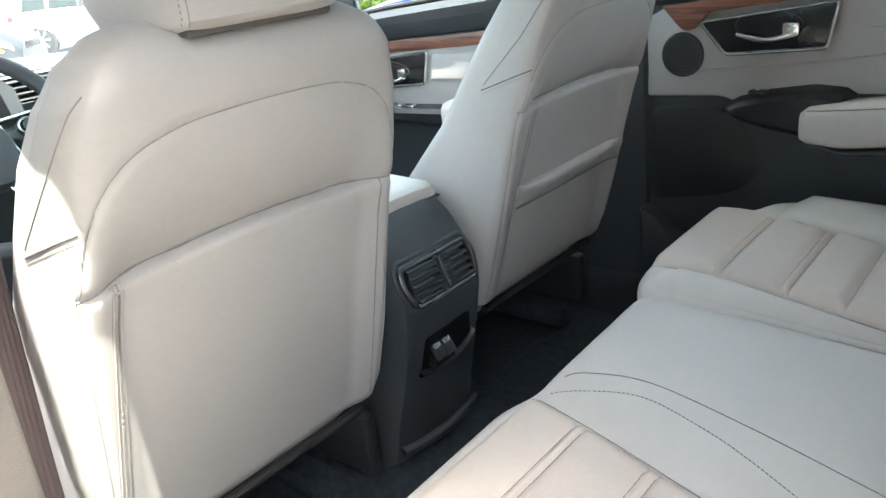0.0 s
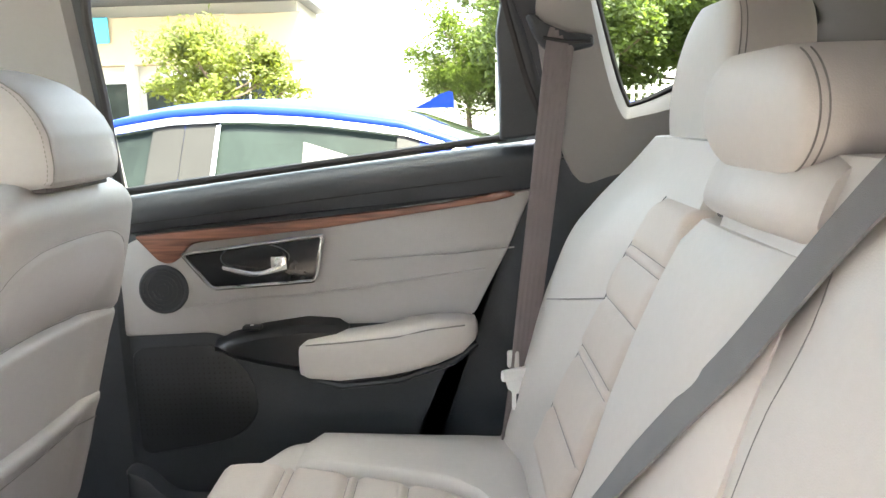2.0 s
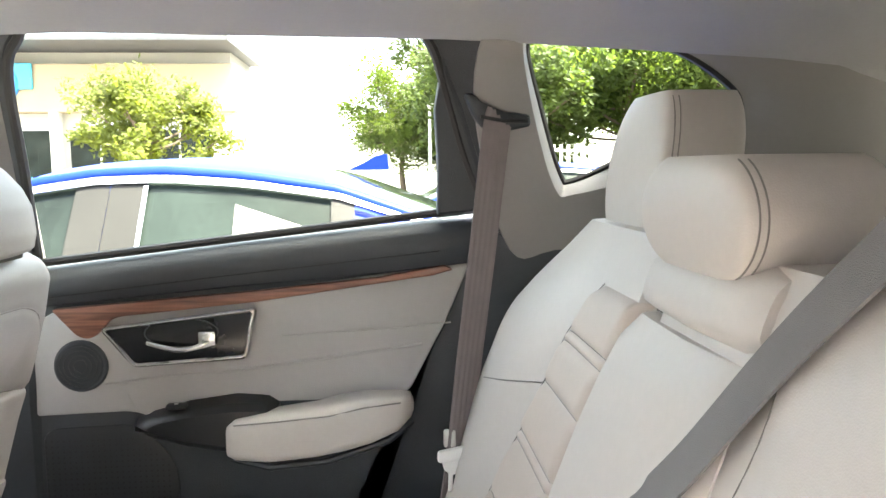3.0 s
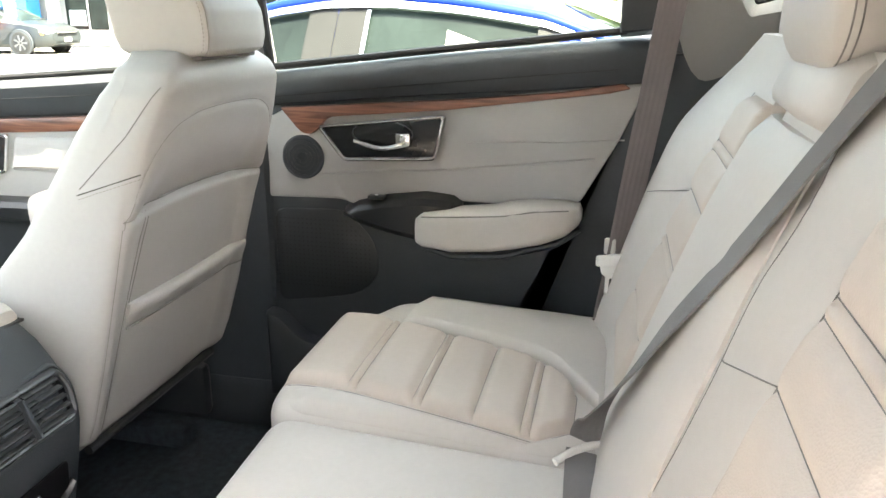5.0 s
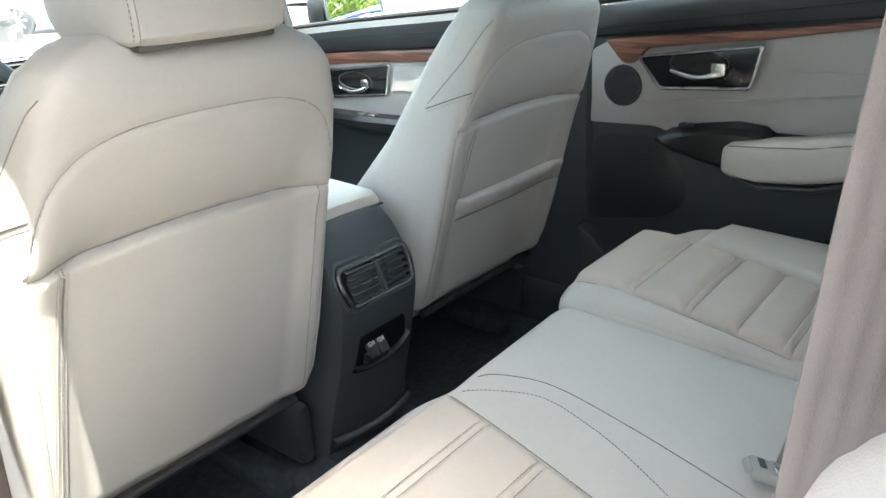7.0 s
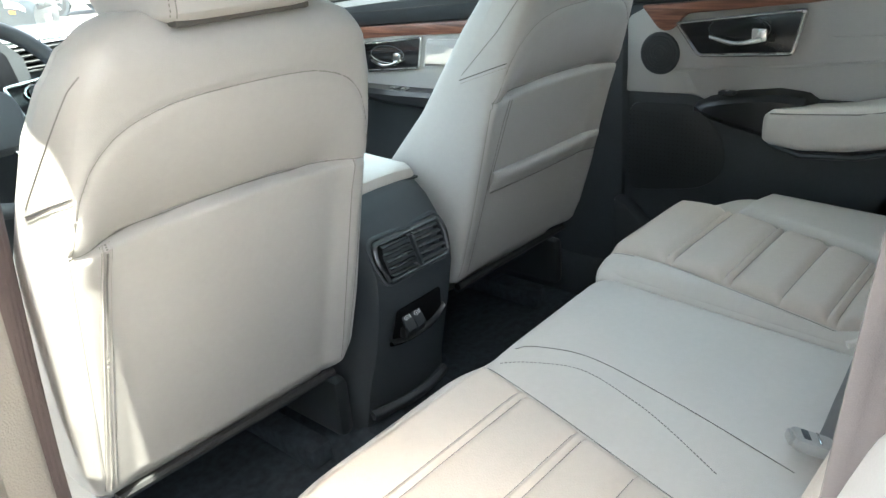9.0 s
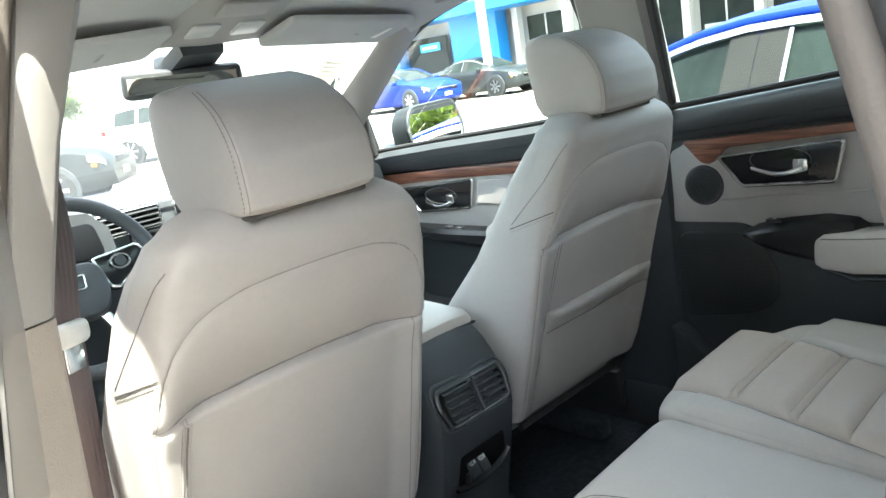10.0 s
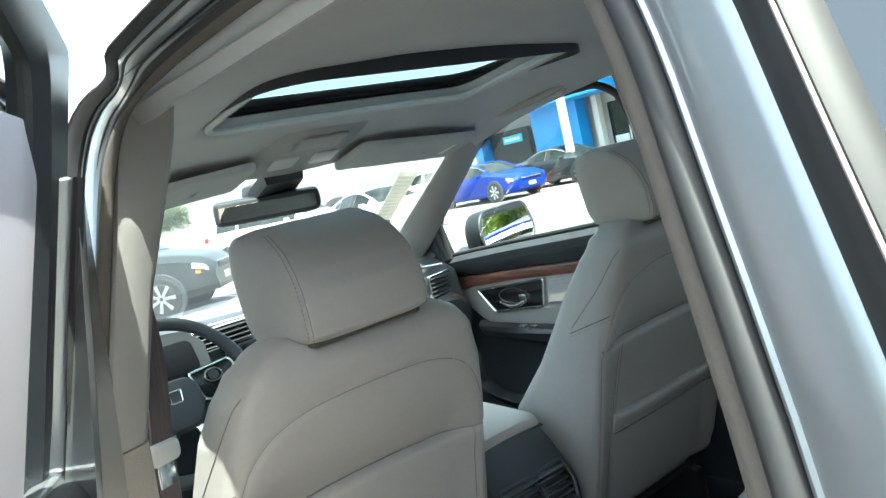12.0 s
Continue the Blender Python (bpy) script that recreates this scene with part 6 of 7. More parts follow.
for u in (-0.0355, -0.0125):
    at_ = console_face(u, 0.684, 0.010)
    sk = part("usb_socket", box(at_, (0.0215, 0.006, 0.036), 0.0015, lean), BLACK_HARD, usb, "black cap over a charging socket")
    m = lambda a, b: at_ + lean @ Vector((a, -0.0033, b))
    bm = tube([m(-0.002 + 0.0055 * math.cos(q), 0.006 + 0.0035 * math.sin(q)) for q in [2 * math.pi * k / 14 for k in range(14)]], 0.0005, 4, closed=True)
    tube([m(-0.005, 0.006), m(0.001, 0.006)], 0.0005, 4, bm)
    tube([m(0.006, 0.003), m(0.006, 0.010)], 0.0009, 4, bm)
    part("socket_print", bm, WHITE_INK, sk, "tiny white socket mark", smooth=False)
part("foot_step", ribbon([((x, 0.218 - 0.022 * math.cos(x / 0.1 * 1.4), 0.508), (x, 0.212 - 0.022 * math.cos(x / 0.1 * 1.4), 0.490)) for x in (-0.1, -0.075, -0.05, -0.025, 0, 0.025, 0.05, 0.075, 0.1)], 0.012, (0, -1, 0.3)), BLACK_HARD, console, "curved lower lip")
rings = []
for y, zt, w in ((0.235, 0.905, 0.088), (0.238, 0.918, 0.093), (0.25, 0.926, 0.096), (0.40, 0.932, 0.098), (0.55, 0.934, 0.098), (0.60, 0.928, 0.095), (0.615, 0.908, 0.088)):
    rings.append([Vector((x, y, z)) for x, z in ((-w, 0.897), (-w - 0.003, zt - 0.012), (-w + 0.006, zt - 0.002), (-w * 0.5, zt + 0.002), (0, zt + 0.003), (w * 0.5, zt + 0.002), (w - 0.006, zt - 0.002), (w + 0.003, zt - 0.012), (w, 0.897))])
part("lid", loft(rings), LEATHER, console, "padded light grey armrest lid")
part("lid_gap", box((0, 0.42, 0.8985), (0.198, 0.38, 0.004), 0.001), RUBBER, console, "dark gap below the lid")
solo("floor_mat", box((0.36, -0.02, 0.412), (0.42, 0.30, 0.014), 0.006), CARPET, "black rear floor mat on the carpet", "floor mat", group="floor mats")
solo("floor_mat", box((-0.36, -0.02, 0.412), (0.42, 0.30, 0.014), 0.006), CARPET, "black rear floor mat on the carpet", "floor mat", group="floor mats")

# ---------- dashboard ----------
dash = thing("dashboard", (0, 1.3, 0.7), "black dashboard with air vents and wood trim", "dashboard")
rings = []
for x, dz in ((-0.70, -0.03), (-0.66, 0.0), (-0.5, 0.012), (-0.2, 0.01), (0.0, 0.0), (0.3, -0.005), (0.6, -0.012), (0.66, -0.02), (0.70, -0.05)):
    rings.append([Vector((x, y, z + dz)) for y, z in ((1.60, 1.08), (1.45, 1.125), (1.30, 1.150), (1.20, 1.155), (1.165, 1.142), (1.155, 1.10), (1.15, 1.04), (1.12, 1.015), (1.13, 0.96), (1.18, 0.85), (1.22, 0.65), (1.30, 0.5), (1.60, 0.5))])
body = part("body", loft(rings), BLACK_SOFT, dash, "black soft-touch dashboard")


def dash_vent(cx, cz, w, h, n, yaw=0.0, y=1.15):
    m = Matrix.Translation((cx, y, cz)) @ Euler((0, 0, yaw)).to_matrix().to_4x4()
    place = lambda u, v, hh: m @ Vector((u, -hh, v))
    o = round_poly([(-w / 2, -h / 2), (w / 2, -h / 2), (w / 2, h / 2), (-w / 2, h / 2)], 0.012, 4)
    v = part("vent_frame", frame_ring(o, inset(o, 0.006), place, 0.012), CHROME, dash, "silver vent frame")
    part("vent_recess", plate(inset(o, 0.004), place, 0.003, 0.001), RUBBER, v, "dark opening")
    for k in range(n):
        part("vent_slat", box(place(0, -h / 2 + h * (k + 0.8) / (n + 0.6), 0.010), (w * 0.92, 0.014, 0.003), 0.001, Euler((0.4, 0, yaw)).to_matrix().to_4x4()), BLACK_HARD, v)
    return v


dash_vent(-0.135, 1.118, 0.17, 0.06, 4)
dash_vent(0.07, 1.112, 0.17, 0.06, 4)
dash_vent(0.615, 1.058, 0.115, 0.078, 5, 0.25, 1.155)
dash_vent(-0.615, 1.07, 0.115, 0.078, 5, -0.25, 1.155)
part("screen", box((-0.02, 1.145, 1.03), (0.24, 0.02, 0.11), 0.004), BLACK_GLOSS, dash, "dark touch screen")
part("wood_trim", plate(round_poly([(0.20, 1.015), (0.66, 0.985), (0.67, 1.01), (0.20, 1.045)], 0.01), lambda u, v, h: Vector((u, 1.15 - h - 0.004, v)), 0.012, 0.003), WOOD, dash, "wood grain trim strip")
part("silver_line", tube([(x, 1.148, z) for x, z in ((-0.25, 1.155), (0.0, 1.150), (0.2, 1.148), (0.5, 1.135), (0.64, 1.12))], 0.004, 6), CHROME, dash, "thin silver line")
part("binnacle", loft([[Vector((-0.362 + a * w, y, z)) for a, z in ((-1, 1.06), (-0.95, 1.13), (-0.7, 1.172), (0, 1.185), (0.7, 1.172), (0.95, 1.13), (1, 1.06))] for y, w in ((1.06, 0.155), (1.10, 0.165), (1.22, 0.15))]), BLACK_SOFT, dash, "hooded instrument binnacle")
part("gauge", plate(round_poly([(-0.49, 1.07), (-0.235, 1.07), (-0.25, 1.15), (-0.475, 1.15)], 0.02), lambda u, v, h: Vector((u, 1.058 - h, v)), 0.004, 0.001), material("dark_gauge", (0.01, 0.011, 0.013), 0.25, spec=0.08), dash, "dark gauge glass")
part("start_button", disc((-0.205, 1.128, 1.00), (0, -1, 0.1), 0.020, 0.010, 24), CHROME, dash, "round start button")

wheel = thing("steering_wheel", (-0.372, 0.885, 1.052), "black leather steering wheel with silver spokes", "steering wheel")
tilt = Matrix.Translation((-0.372, 0.885, 1.052)) @ Euler((radians(-24), 0, 0)).to_matrix().to_4x4()
R = 0.182
part("rim", tube([tilt @ Vector((math.cos(a) * R, 0, math.sin(a) * R)) for a in [2 * math.pi * k / 48 for k in range(48)]], 0.0155, 10, closed=True), BLACK_SOFT, wheel, "black leather rim")
hub = round_poly([(-0.052, 0.042), (0.052, 0.042), (0.066, -0.01), (0.045, -0.075), (-0.045, -0.075), (-0.066, -0.01)], 0.03, 6)
hb = part("hub", plate(hub, lambda u, v, h: tilt @ Vector((u, -h + 0.02, v)), 0.045, 0.015), BLACK_SOFT, wheel, "black padded hub")
part("badge", frame_ring(round_poly([(-0.018, 0.016), (0.018, 0.016), (0.014, -0.016), (-0.014, -0.016)], 0.006, 4), inset(round_poly([(-0.018, 0.016), (0.018, 0.016), (0.014, -0.016), (-0.014, -0.016)], 0.006, 4), 0.004), lambda u, v, h: tilt @ Vector((u, -h - 0.025, v)), 0.004), CHROME, hb, "plain chrome badge outline")
for s in (-1, 1):
    sp = round_poly([(s * 0.045, 0.046), (s * 0.150, 0.056), (s * 0.160, 0.030), (s * 0.145, 0.012), (s * 0.085, -0.032), (s * 0.062, -0.025)], 0.010, 4)
    arm_ = part("spoke", plate(sp, lambda u, v, h: tilt @ Vector((u, -h + 0.012, v)), 0.02, 0.004), BLACK_GLOSS, wheel, "gloss black spoke with switches")
    part("spoke_rim", frame_ring(sp, inset(sp, 0.006), lambda u, v, h: tilt @ Vector((u, -h - 0.006, v)), 0.006), CHROME, arm_, "silver spoke edge")
    c = tilt @ Vector((s * 0.100, -0.012, 0.024))
    nrm = tilt.to_3x3() @ Vector((0, -1, 0))
    part("control_ring", tube([c + tilt.to_3x3() @ Vector((math.cos(a) * 0.020, 0, math.sin(a) * 0.015)) for a in [2 * math.pi * k / 20 for k in range(20)]], 0.003, 6, closed=True), CHROME, arm_, "silver control ring")
    part("control_pad", disc(c, nrm, 0.012, 0.004, 16), BLACK_HARD, arm_, "round control pad")
    lo = round_poly([(s * 0.02, -0.07), (s * 0.045, -0.07), (s * 0.075, -0.165), (s * 0.06, -0.168)], 0.006, 4)
    part("lower_spoke", plate(lo, lambda u, v, h: tilt @ Vector((u, -h + 0.01, v)), 0.014, 0.003), CHROME, wheel, "silver lower spoke")
part("column", tube([tilt @ Vector((0, 0.02, 0)), tilt @ Vector((0, 0.25, -0.02))], 0.05, 16), BLACK_HARD, wheel, "black steering column cover")

# ---------- overhead: mirror, visors, console, grab handle ----------
mir = thing("interior_mirror", (-0.03, 0.93, 1.43), "black rear view mirror on its stalk at the windscreen", "mirror")
mo = round_poly([(-0.132, -0.024), (-0.118, -0.033), (0.118, -0.033), (0.132, -0.02), (0.130, 0.026), (-0.128, 0.028)], 0.014, 5)
mt = Matrix.Translation((-0.032, 0.90, 1.427)) @ Euler((radians(7), radians(2), radians(-24))).to_matrix().to_4x4()
part("housing", plate(mo, lambda u, v, h: mt @ Vector((u, 0.03 - h, v)), 0.034, 0.010), BLACK_HARD, mir, "black mirror housing")
part("glass", plate(inset(mo, 0.0125), lambda u, v, h: mt @ Vector((u, -0.0035 - h, v)), 0.0012, 0.0004), MIRROR_DIM, mir, "dimming mirror glass", smooth=False)
part("sensor_pod", box(mt @ Vector((0.0, 0.06, 0.03)), (0.10, 0.08, 0.05), 0.018), BLACK_HARD, mir, "black sensor pod")
part("stalk", tube([mt @ Vector((0, 0.02, 0.01)), (-0.03, 0.99, 1.462)], 0.012, 10), BLACK_HARD, mir, "stalk")
solo("sensor_cover", loft([[Vector((x * w, y, z)) for x, z in ((-1, zt), (-0.9, zb), (0.9, zb), (1, zt))] for y, w, zt, zb in ((0.84, 0.055, 1.505, 1.475), (0.92, 0.06, 1.475, 1.445), (1.02, 0.05, 1.43, 1.405))]), BLACK_HARD, "black camera cover behind the mirror on the windscreen", "sensor cover")


def visor(name, x0, x1, label):
    v = thing(name, ((x0 + x1) / 2, 0.76, 1.52), label, "sun visor", "sun visors")
    o = round_poly([(x0, 0.0), (x1, 0.0), (x1, 0.165), (x0, 0.165)], [0.03, 0.03, 0.02, 0.02], 5)
    pl_ = lambda u, w, h: Vector((u, 0.845 - w, 1.490 + w * 0.20 - h - 0.045 * (u / 0.58) ** 4))
    blade = part("blade", plate(o, pl_, 0.016, 0.006), CLOTH_GREY, v, "grey cloth visor blade")
    xm = x0 + (x1 - x0) * (0.62 if x0 > 0 else 0.45)
    lab = part("warning_label", plate([Vector((xm, 0.045)), Vector((xm + 0.10, 0.045)), Vector((xm + 0.10, 0.115)), Vector((xm, 0.115))], lambda u, w, h: pl_(u, w, h + 0.0170), 0.0010, 0.0), PAPER, blade, "pale printed warning label", smooth=False)
    for k in range(4):
        a = pl_(xm + 0.032, 0.058 + 0.012 * k, 0.0186)
        part("print_line", bars(a, (1, 0, 0), (0, -0.94, -0.34), (0.014, 0.020, 0.012), 0.003, 0.003, 0.0, (0, 0, -1)), INK, lab, "", smooth=False)
    part("print_mark", bars(pl_(xm + 0.008, 0.07, 0.0186), (1, 0, 0), (0, -0.94, -0.34), (0.011,), 0, 0.012, 0.0, (0, 0, -1)), INK, lab, "printed mark", smooth=False)
    return v


visor("sun_visor", 0.135, 0.50, "folded-up grey cloth sun visor with a pale label")
visor("sun_visor", -0.50, -0.135, "folded-up grey cloth sun visor with a pale label")
over = thing("overhead_console", (0, 0.68, 1.53), "grey overhead console with map lights", "overhead console")
rings = []
for y, w, zt, zb in ((0.57, 0.10, 1.578, 1.568), (0.59, 0.115, 1.575, 1.556), (0.68, 0.125, 1.56, 1.530), (0.78, 0.125, 1.53, 1.500), (0.82, 0.11, 1.515, 1.494)):
    rings.append([Vector((x * w, y, z)) for x, z in ((-1, zt), (-1, (zt + zb) / 2), (-0.88, zb), (0, zb - 0.004), (0.88, zb), (1, (zt + zb) / 2), (1, zt))])
part("body", loft(rings), TRIM_GREY, over, "grey moulded body")
for s in (-1, 1):
    part("map_light", plate(round_poly([(s * 0.02, 0.70), (s * 0.085, 0.70), (s * 0.085, 0.755), (s * 0.02, 0.755)], 0.01, 4), lambda u, v, h: Vector((u, v, 1.530 - (v - 0.68) * 0.30 - 0.003 - h)), 0.004, 0.001), material("frosted_lens", (0.42, 0.42, 0.42), 0.3), over, "frosted map light")
part("button_panel", plate(round_poly([(-0.06, 0.60), (0.06, 0.60), (0.06, 0.66), (-0.06, 0.66)], 0.01, 4), lambda u, v, h: Vector((u, v, 1.554 - (v - 0.59) * 0.28 - 0.003 - h)), 0.005, 0.0015), TRIM_GREY, over, "grey button panel")

grab = thing("grab_handle", (0.57, 0.52, 1.54), "grey folding grab handle above the passenger door", "grab handle")
gp = spline([(0.545, 0.655, 1.545), (0.528, 0.64, 1.530), (0.522, 0.60, 1.527), (0.520, 0.52, 1.534), (0.522, 0.44, 1.543), (0.528, 0.40, 1.553), (0.545, 0.385, 1.566)], 5)
part("bar", tube(gp, 0.011, 10), TRIM_GREY, grab, "curved grey bar")
part("recess", box((0.553, 0.52, 1.556), (0.02, 0.25, 0.05), 0.01, Euler((radians(4.5), 0.5, 0)).to_matrix().to_4x4()), CLOTH_GREY, grab, "recess behind the bar")


def sheet(u, v, h):
    """A point on the price sheet inside the windscreen."""
    return Vector((0.48 + 0.082 * u - 0.052 * v, 1.240 + 0.024 * u - 0.277 * v, 1.310 - 0.011 * u + 0.133 * v - h))


sticker = solo("window_sticker", plate([Vector(p) for p in ((0, 0), (1, 0), (1, 1), (0, 1))], lambda u, v, h: sheet(u, v, h), 0.001, 0.0), PAPER, "printed price sheet stuck inside the windscreen", "sticker", smooth=False)
bm = bmesh.new()
for k in range(11):
    for a, w in ((0.06, 0.52), (0.64, 0.28)):
        v = 0.12 + 0.075 * k
        bm.faces.new([bm.verts.new(sheet(a + du * w, v + dv * 0.03, 0.0018)) for du, dv in ((0, 0), (1, 0), (1, 1), (0, 1))])
for nt in (MATS["white_label_paper"].node_tree,):
    tl, mxs = nt.nodes.new("ShaderNodeBsdfTranslucent"), nt.nodes.new("ShaderNodeMixShader")
    tl.inputs["Color"].default_value = (0.75, 0.74, 0.68, 1)
    mxs.inputs["Fac"].default_value = 0.5
    nt.links.new(nt.nodes["Principled BSDF"].outputs[0], mxs.inputs[1])
    nt.links.new(tl.outputs[0], mxs.inputs[2])
    nt.links.new(mxs.outputs[0], nt.nodes["Material Output"].inputs["Surface"])
part("print_lines", bm, material("pale_print", (0.55, 0.55, 0.53), 0.7), sticker, "rows of tiny print", smooth=False)

# door mirror outside the passenger window
om = thing("door_mirror", (0.90, 1.2, 1.14), "dark door mirror housing outside the passenger window", "door mirror")
rings = []
for t_, s in ((0.0, 0.98), (0.25, 1.0), (0.55, 0.92), (0.8, 0.7), (0.95, 0.38), (1.0, 0.1)):
    o = round_poly([(-0.138, -0.070), (0.115, -0.078), (0.148, -0.02), (0.128, 0.080), (-0.11, 0.076), (-0.145, 0.02)], 0.038, 5)
    rings.append([Vector((0.935 + p.x * s, 1.13 + 0.15 * t_ + 0.10 * p.x, 1.178 + p.y * s)) for p in o])
part("housing", loft(rings), material("mirror_housing_black", (0.02, 0.022, 0.024), 0.6, vary=0.1, spec=0.2), om, "black housing")
o = round_poly([(-0.138, -0.070), (0.115, -0.078), (0.148, -0.02), (0.128, 0.080), (-0.11, 0.076), (-0.145, 0.02)], 0.038, 5)
part("glass", plate(inset(o, 0.012), lambda u, v, h: Vector((0.935 + u, 1.122 - h + 0.10 * u + 0.19 * v, 1.178 + v)), 0.002, 0.0005), MIRROR, om, "mirror glass", smooth=False)
part("glass_rim", frame_ring(inset(o, 0.0), inset(o, 0.013), lambda u, v, h: Vector((0.935 + u, 1.123 - h + 0.10 * u + 0.19 * v, 1.178 + v)), 0.006), BLACK_HARD, om, "black glass rim")
part("foot", loft([[Vector((x, 1.24 + a, z + b)) for a, b in ((-0.05, -0.015), (0.05, -0.015), (0.06, 0.01), (-0.04, 0.015))] for x, z in ((0.76, 1.095), (0.80, 1.10), (0.86, 1.125))]), BLACK_HARD, om, "black foot")

# ---------- the car park outside ----------
ASPHALT = material("pale_concrete", (0.19, 0.175, 0.16), 0.9, vary=0.25, scale=0.7, bump=0.5, bump_scale=60)
bm = bmesh.new()
vs = [bm.verts.new((x, y, 0)) for x, y in ((-400, -400), (400, -400), (400, 400), (-400, 400))]
bm.faces.new(vs)
solo("ground", bm, ASPHALT, "pale sunlit concrete car park", "ground", "structure", smooth=False)
LINE = material("white_road_paint", (0.7, 0.7, 0.68), 0.8, vary=0.1, scale=3)
for k, x in enumerate((-1.35, 1.27, 4.0, 6.7, 9.4, 12.1)):
    solo("parking_line", box((x, -0.2, 0.004), (0.10, 5.0, 0.006), 0), LINE, "white painted parking line on the asphalt", "road marking", "structure", "parking lines", smooth=False)
for k, x in enumerate((4.6, 7.4, 10.2, 13.0)):
    solo("parking_line", box((x, 12.5, 0.004), (0.10, 5.0, 0.006), 0), LINE, "white painted parking line on the asphalt", "road marking", "structure", "parking lines", smooth=False)

CAR_GLASS = material("car_window_glass", (0.016, 0.022, 0.020), 0.06, vary=0.6, scale=2.5, spec=0.15)
LAMP = material("headlamp_lens", (0.7, 0.72, 0.74), 0.08, vary=0.1, scale=9, coat=1.0)
AMBER = material("amber_lens", (0.75, 0.22, 0.02), 0.2)
DOOR_POST = material("grey_door_post", (0.030, 0.029, 0.029), 0.6, vary=0.1, spec=0.1)
RED_LENS = material("red_lens", (0.45, 0.02, 0.02), 0.15)

SEDAN = [  # y, sill z, half width low, belt z, belt half width, top z, top half width
    (-2.33, 0.50, 0.60, 0.80, 0.66, 0.92, 0.55), (-2.25, 0.30, 0.80, 0.86, 0.80, 1.00, 0.66), (-1.95, 0.22, 0.86, 0.90, 0.88, 1.06, 0.68), (-1.62, 0.20, 0.88, 0.92, 0.90, 1.09, 0.66),
    (-1.15, 0.19, 0.89, 0.97, 0.90, 1.17, 0.60), (-0.95, 0.19, 0.89, 0.97, 0.90, 1.245, 0.60), (-0.67, 0.19, 0.89, 0.96, 0.90, 1.345, 0.58), (-0.4, 0.19, 0.89, 0.95, 0.90, 1.388, 0.58), (-0.16, 0.19, 0.89, 0.94, 0.90, 1.408, 0.58), (0.05, 0.19, 0.89, 0.94, 0.90, 1.402, 0.58), (0.24, 0.19, 0.89, 0.93, 0.90, 1.375, 0.58),
    (0.50, 0.19, 0.89, 0.92, 0.90, 1.30, 0.58), (0.80, 0.19, 0.89, 0.91, 0.89, 1.155, 0.60), (1.15, 0.19, 0.88, 0.89, 0.88, 0.97, 0.64), (1.8, 0.19, 0.86, 0.80, 0.86, 0.90, 0.60),
    (2.15, 0.22, 0.78, 0.70, 0.78, 0.80, 0.55), (2.30, 0.30, 0.62, 0.60, 0.64, 0.68, 0.45)]
SUV = [(-2.3, 0.50, 0.66, 0.95, 0.72, 1.10, 0.62), (-2.25, 0.35, 0.82, 1.0, 0.84, 1.42, 0.60), (-1.95, 0.28, 0.88, 1.02, 0.90, 1.60, 0.60), (-1.2, 0.26, 0.90, 1.02, 0.92, 1.68, 0.62),
       (-0.3, 0.26, 0.90, 1.01, 0.92, 1.69, 0.63), (0.3, 0.26, 0.90, 1.0, 0.92, 1.66, 0.62), (0.75, 0.26, 0.90, 1.0, 0.91, 1.48, 0.62), (1.25, 0.26, 0.89, 0.98, 0.90, 1.12, 0.68),
       (1.8, 0.26, 0.87, 0.90, 0.87, 1.02, 0.66), (2.15, 0.28, 0.80, 0.80, 0.80, 0.92, 0.6), (2.3, 0.36, 0.66, 0.62, 0.68, 0.78, 0.5)]


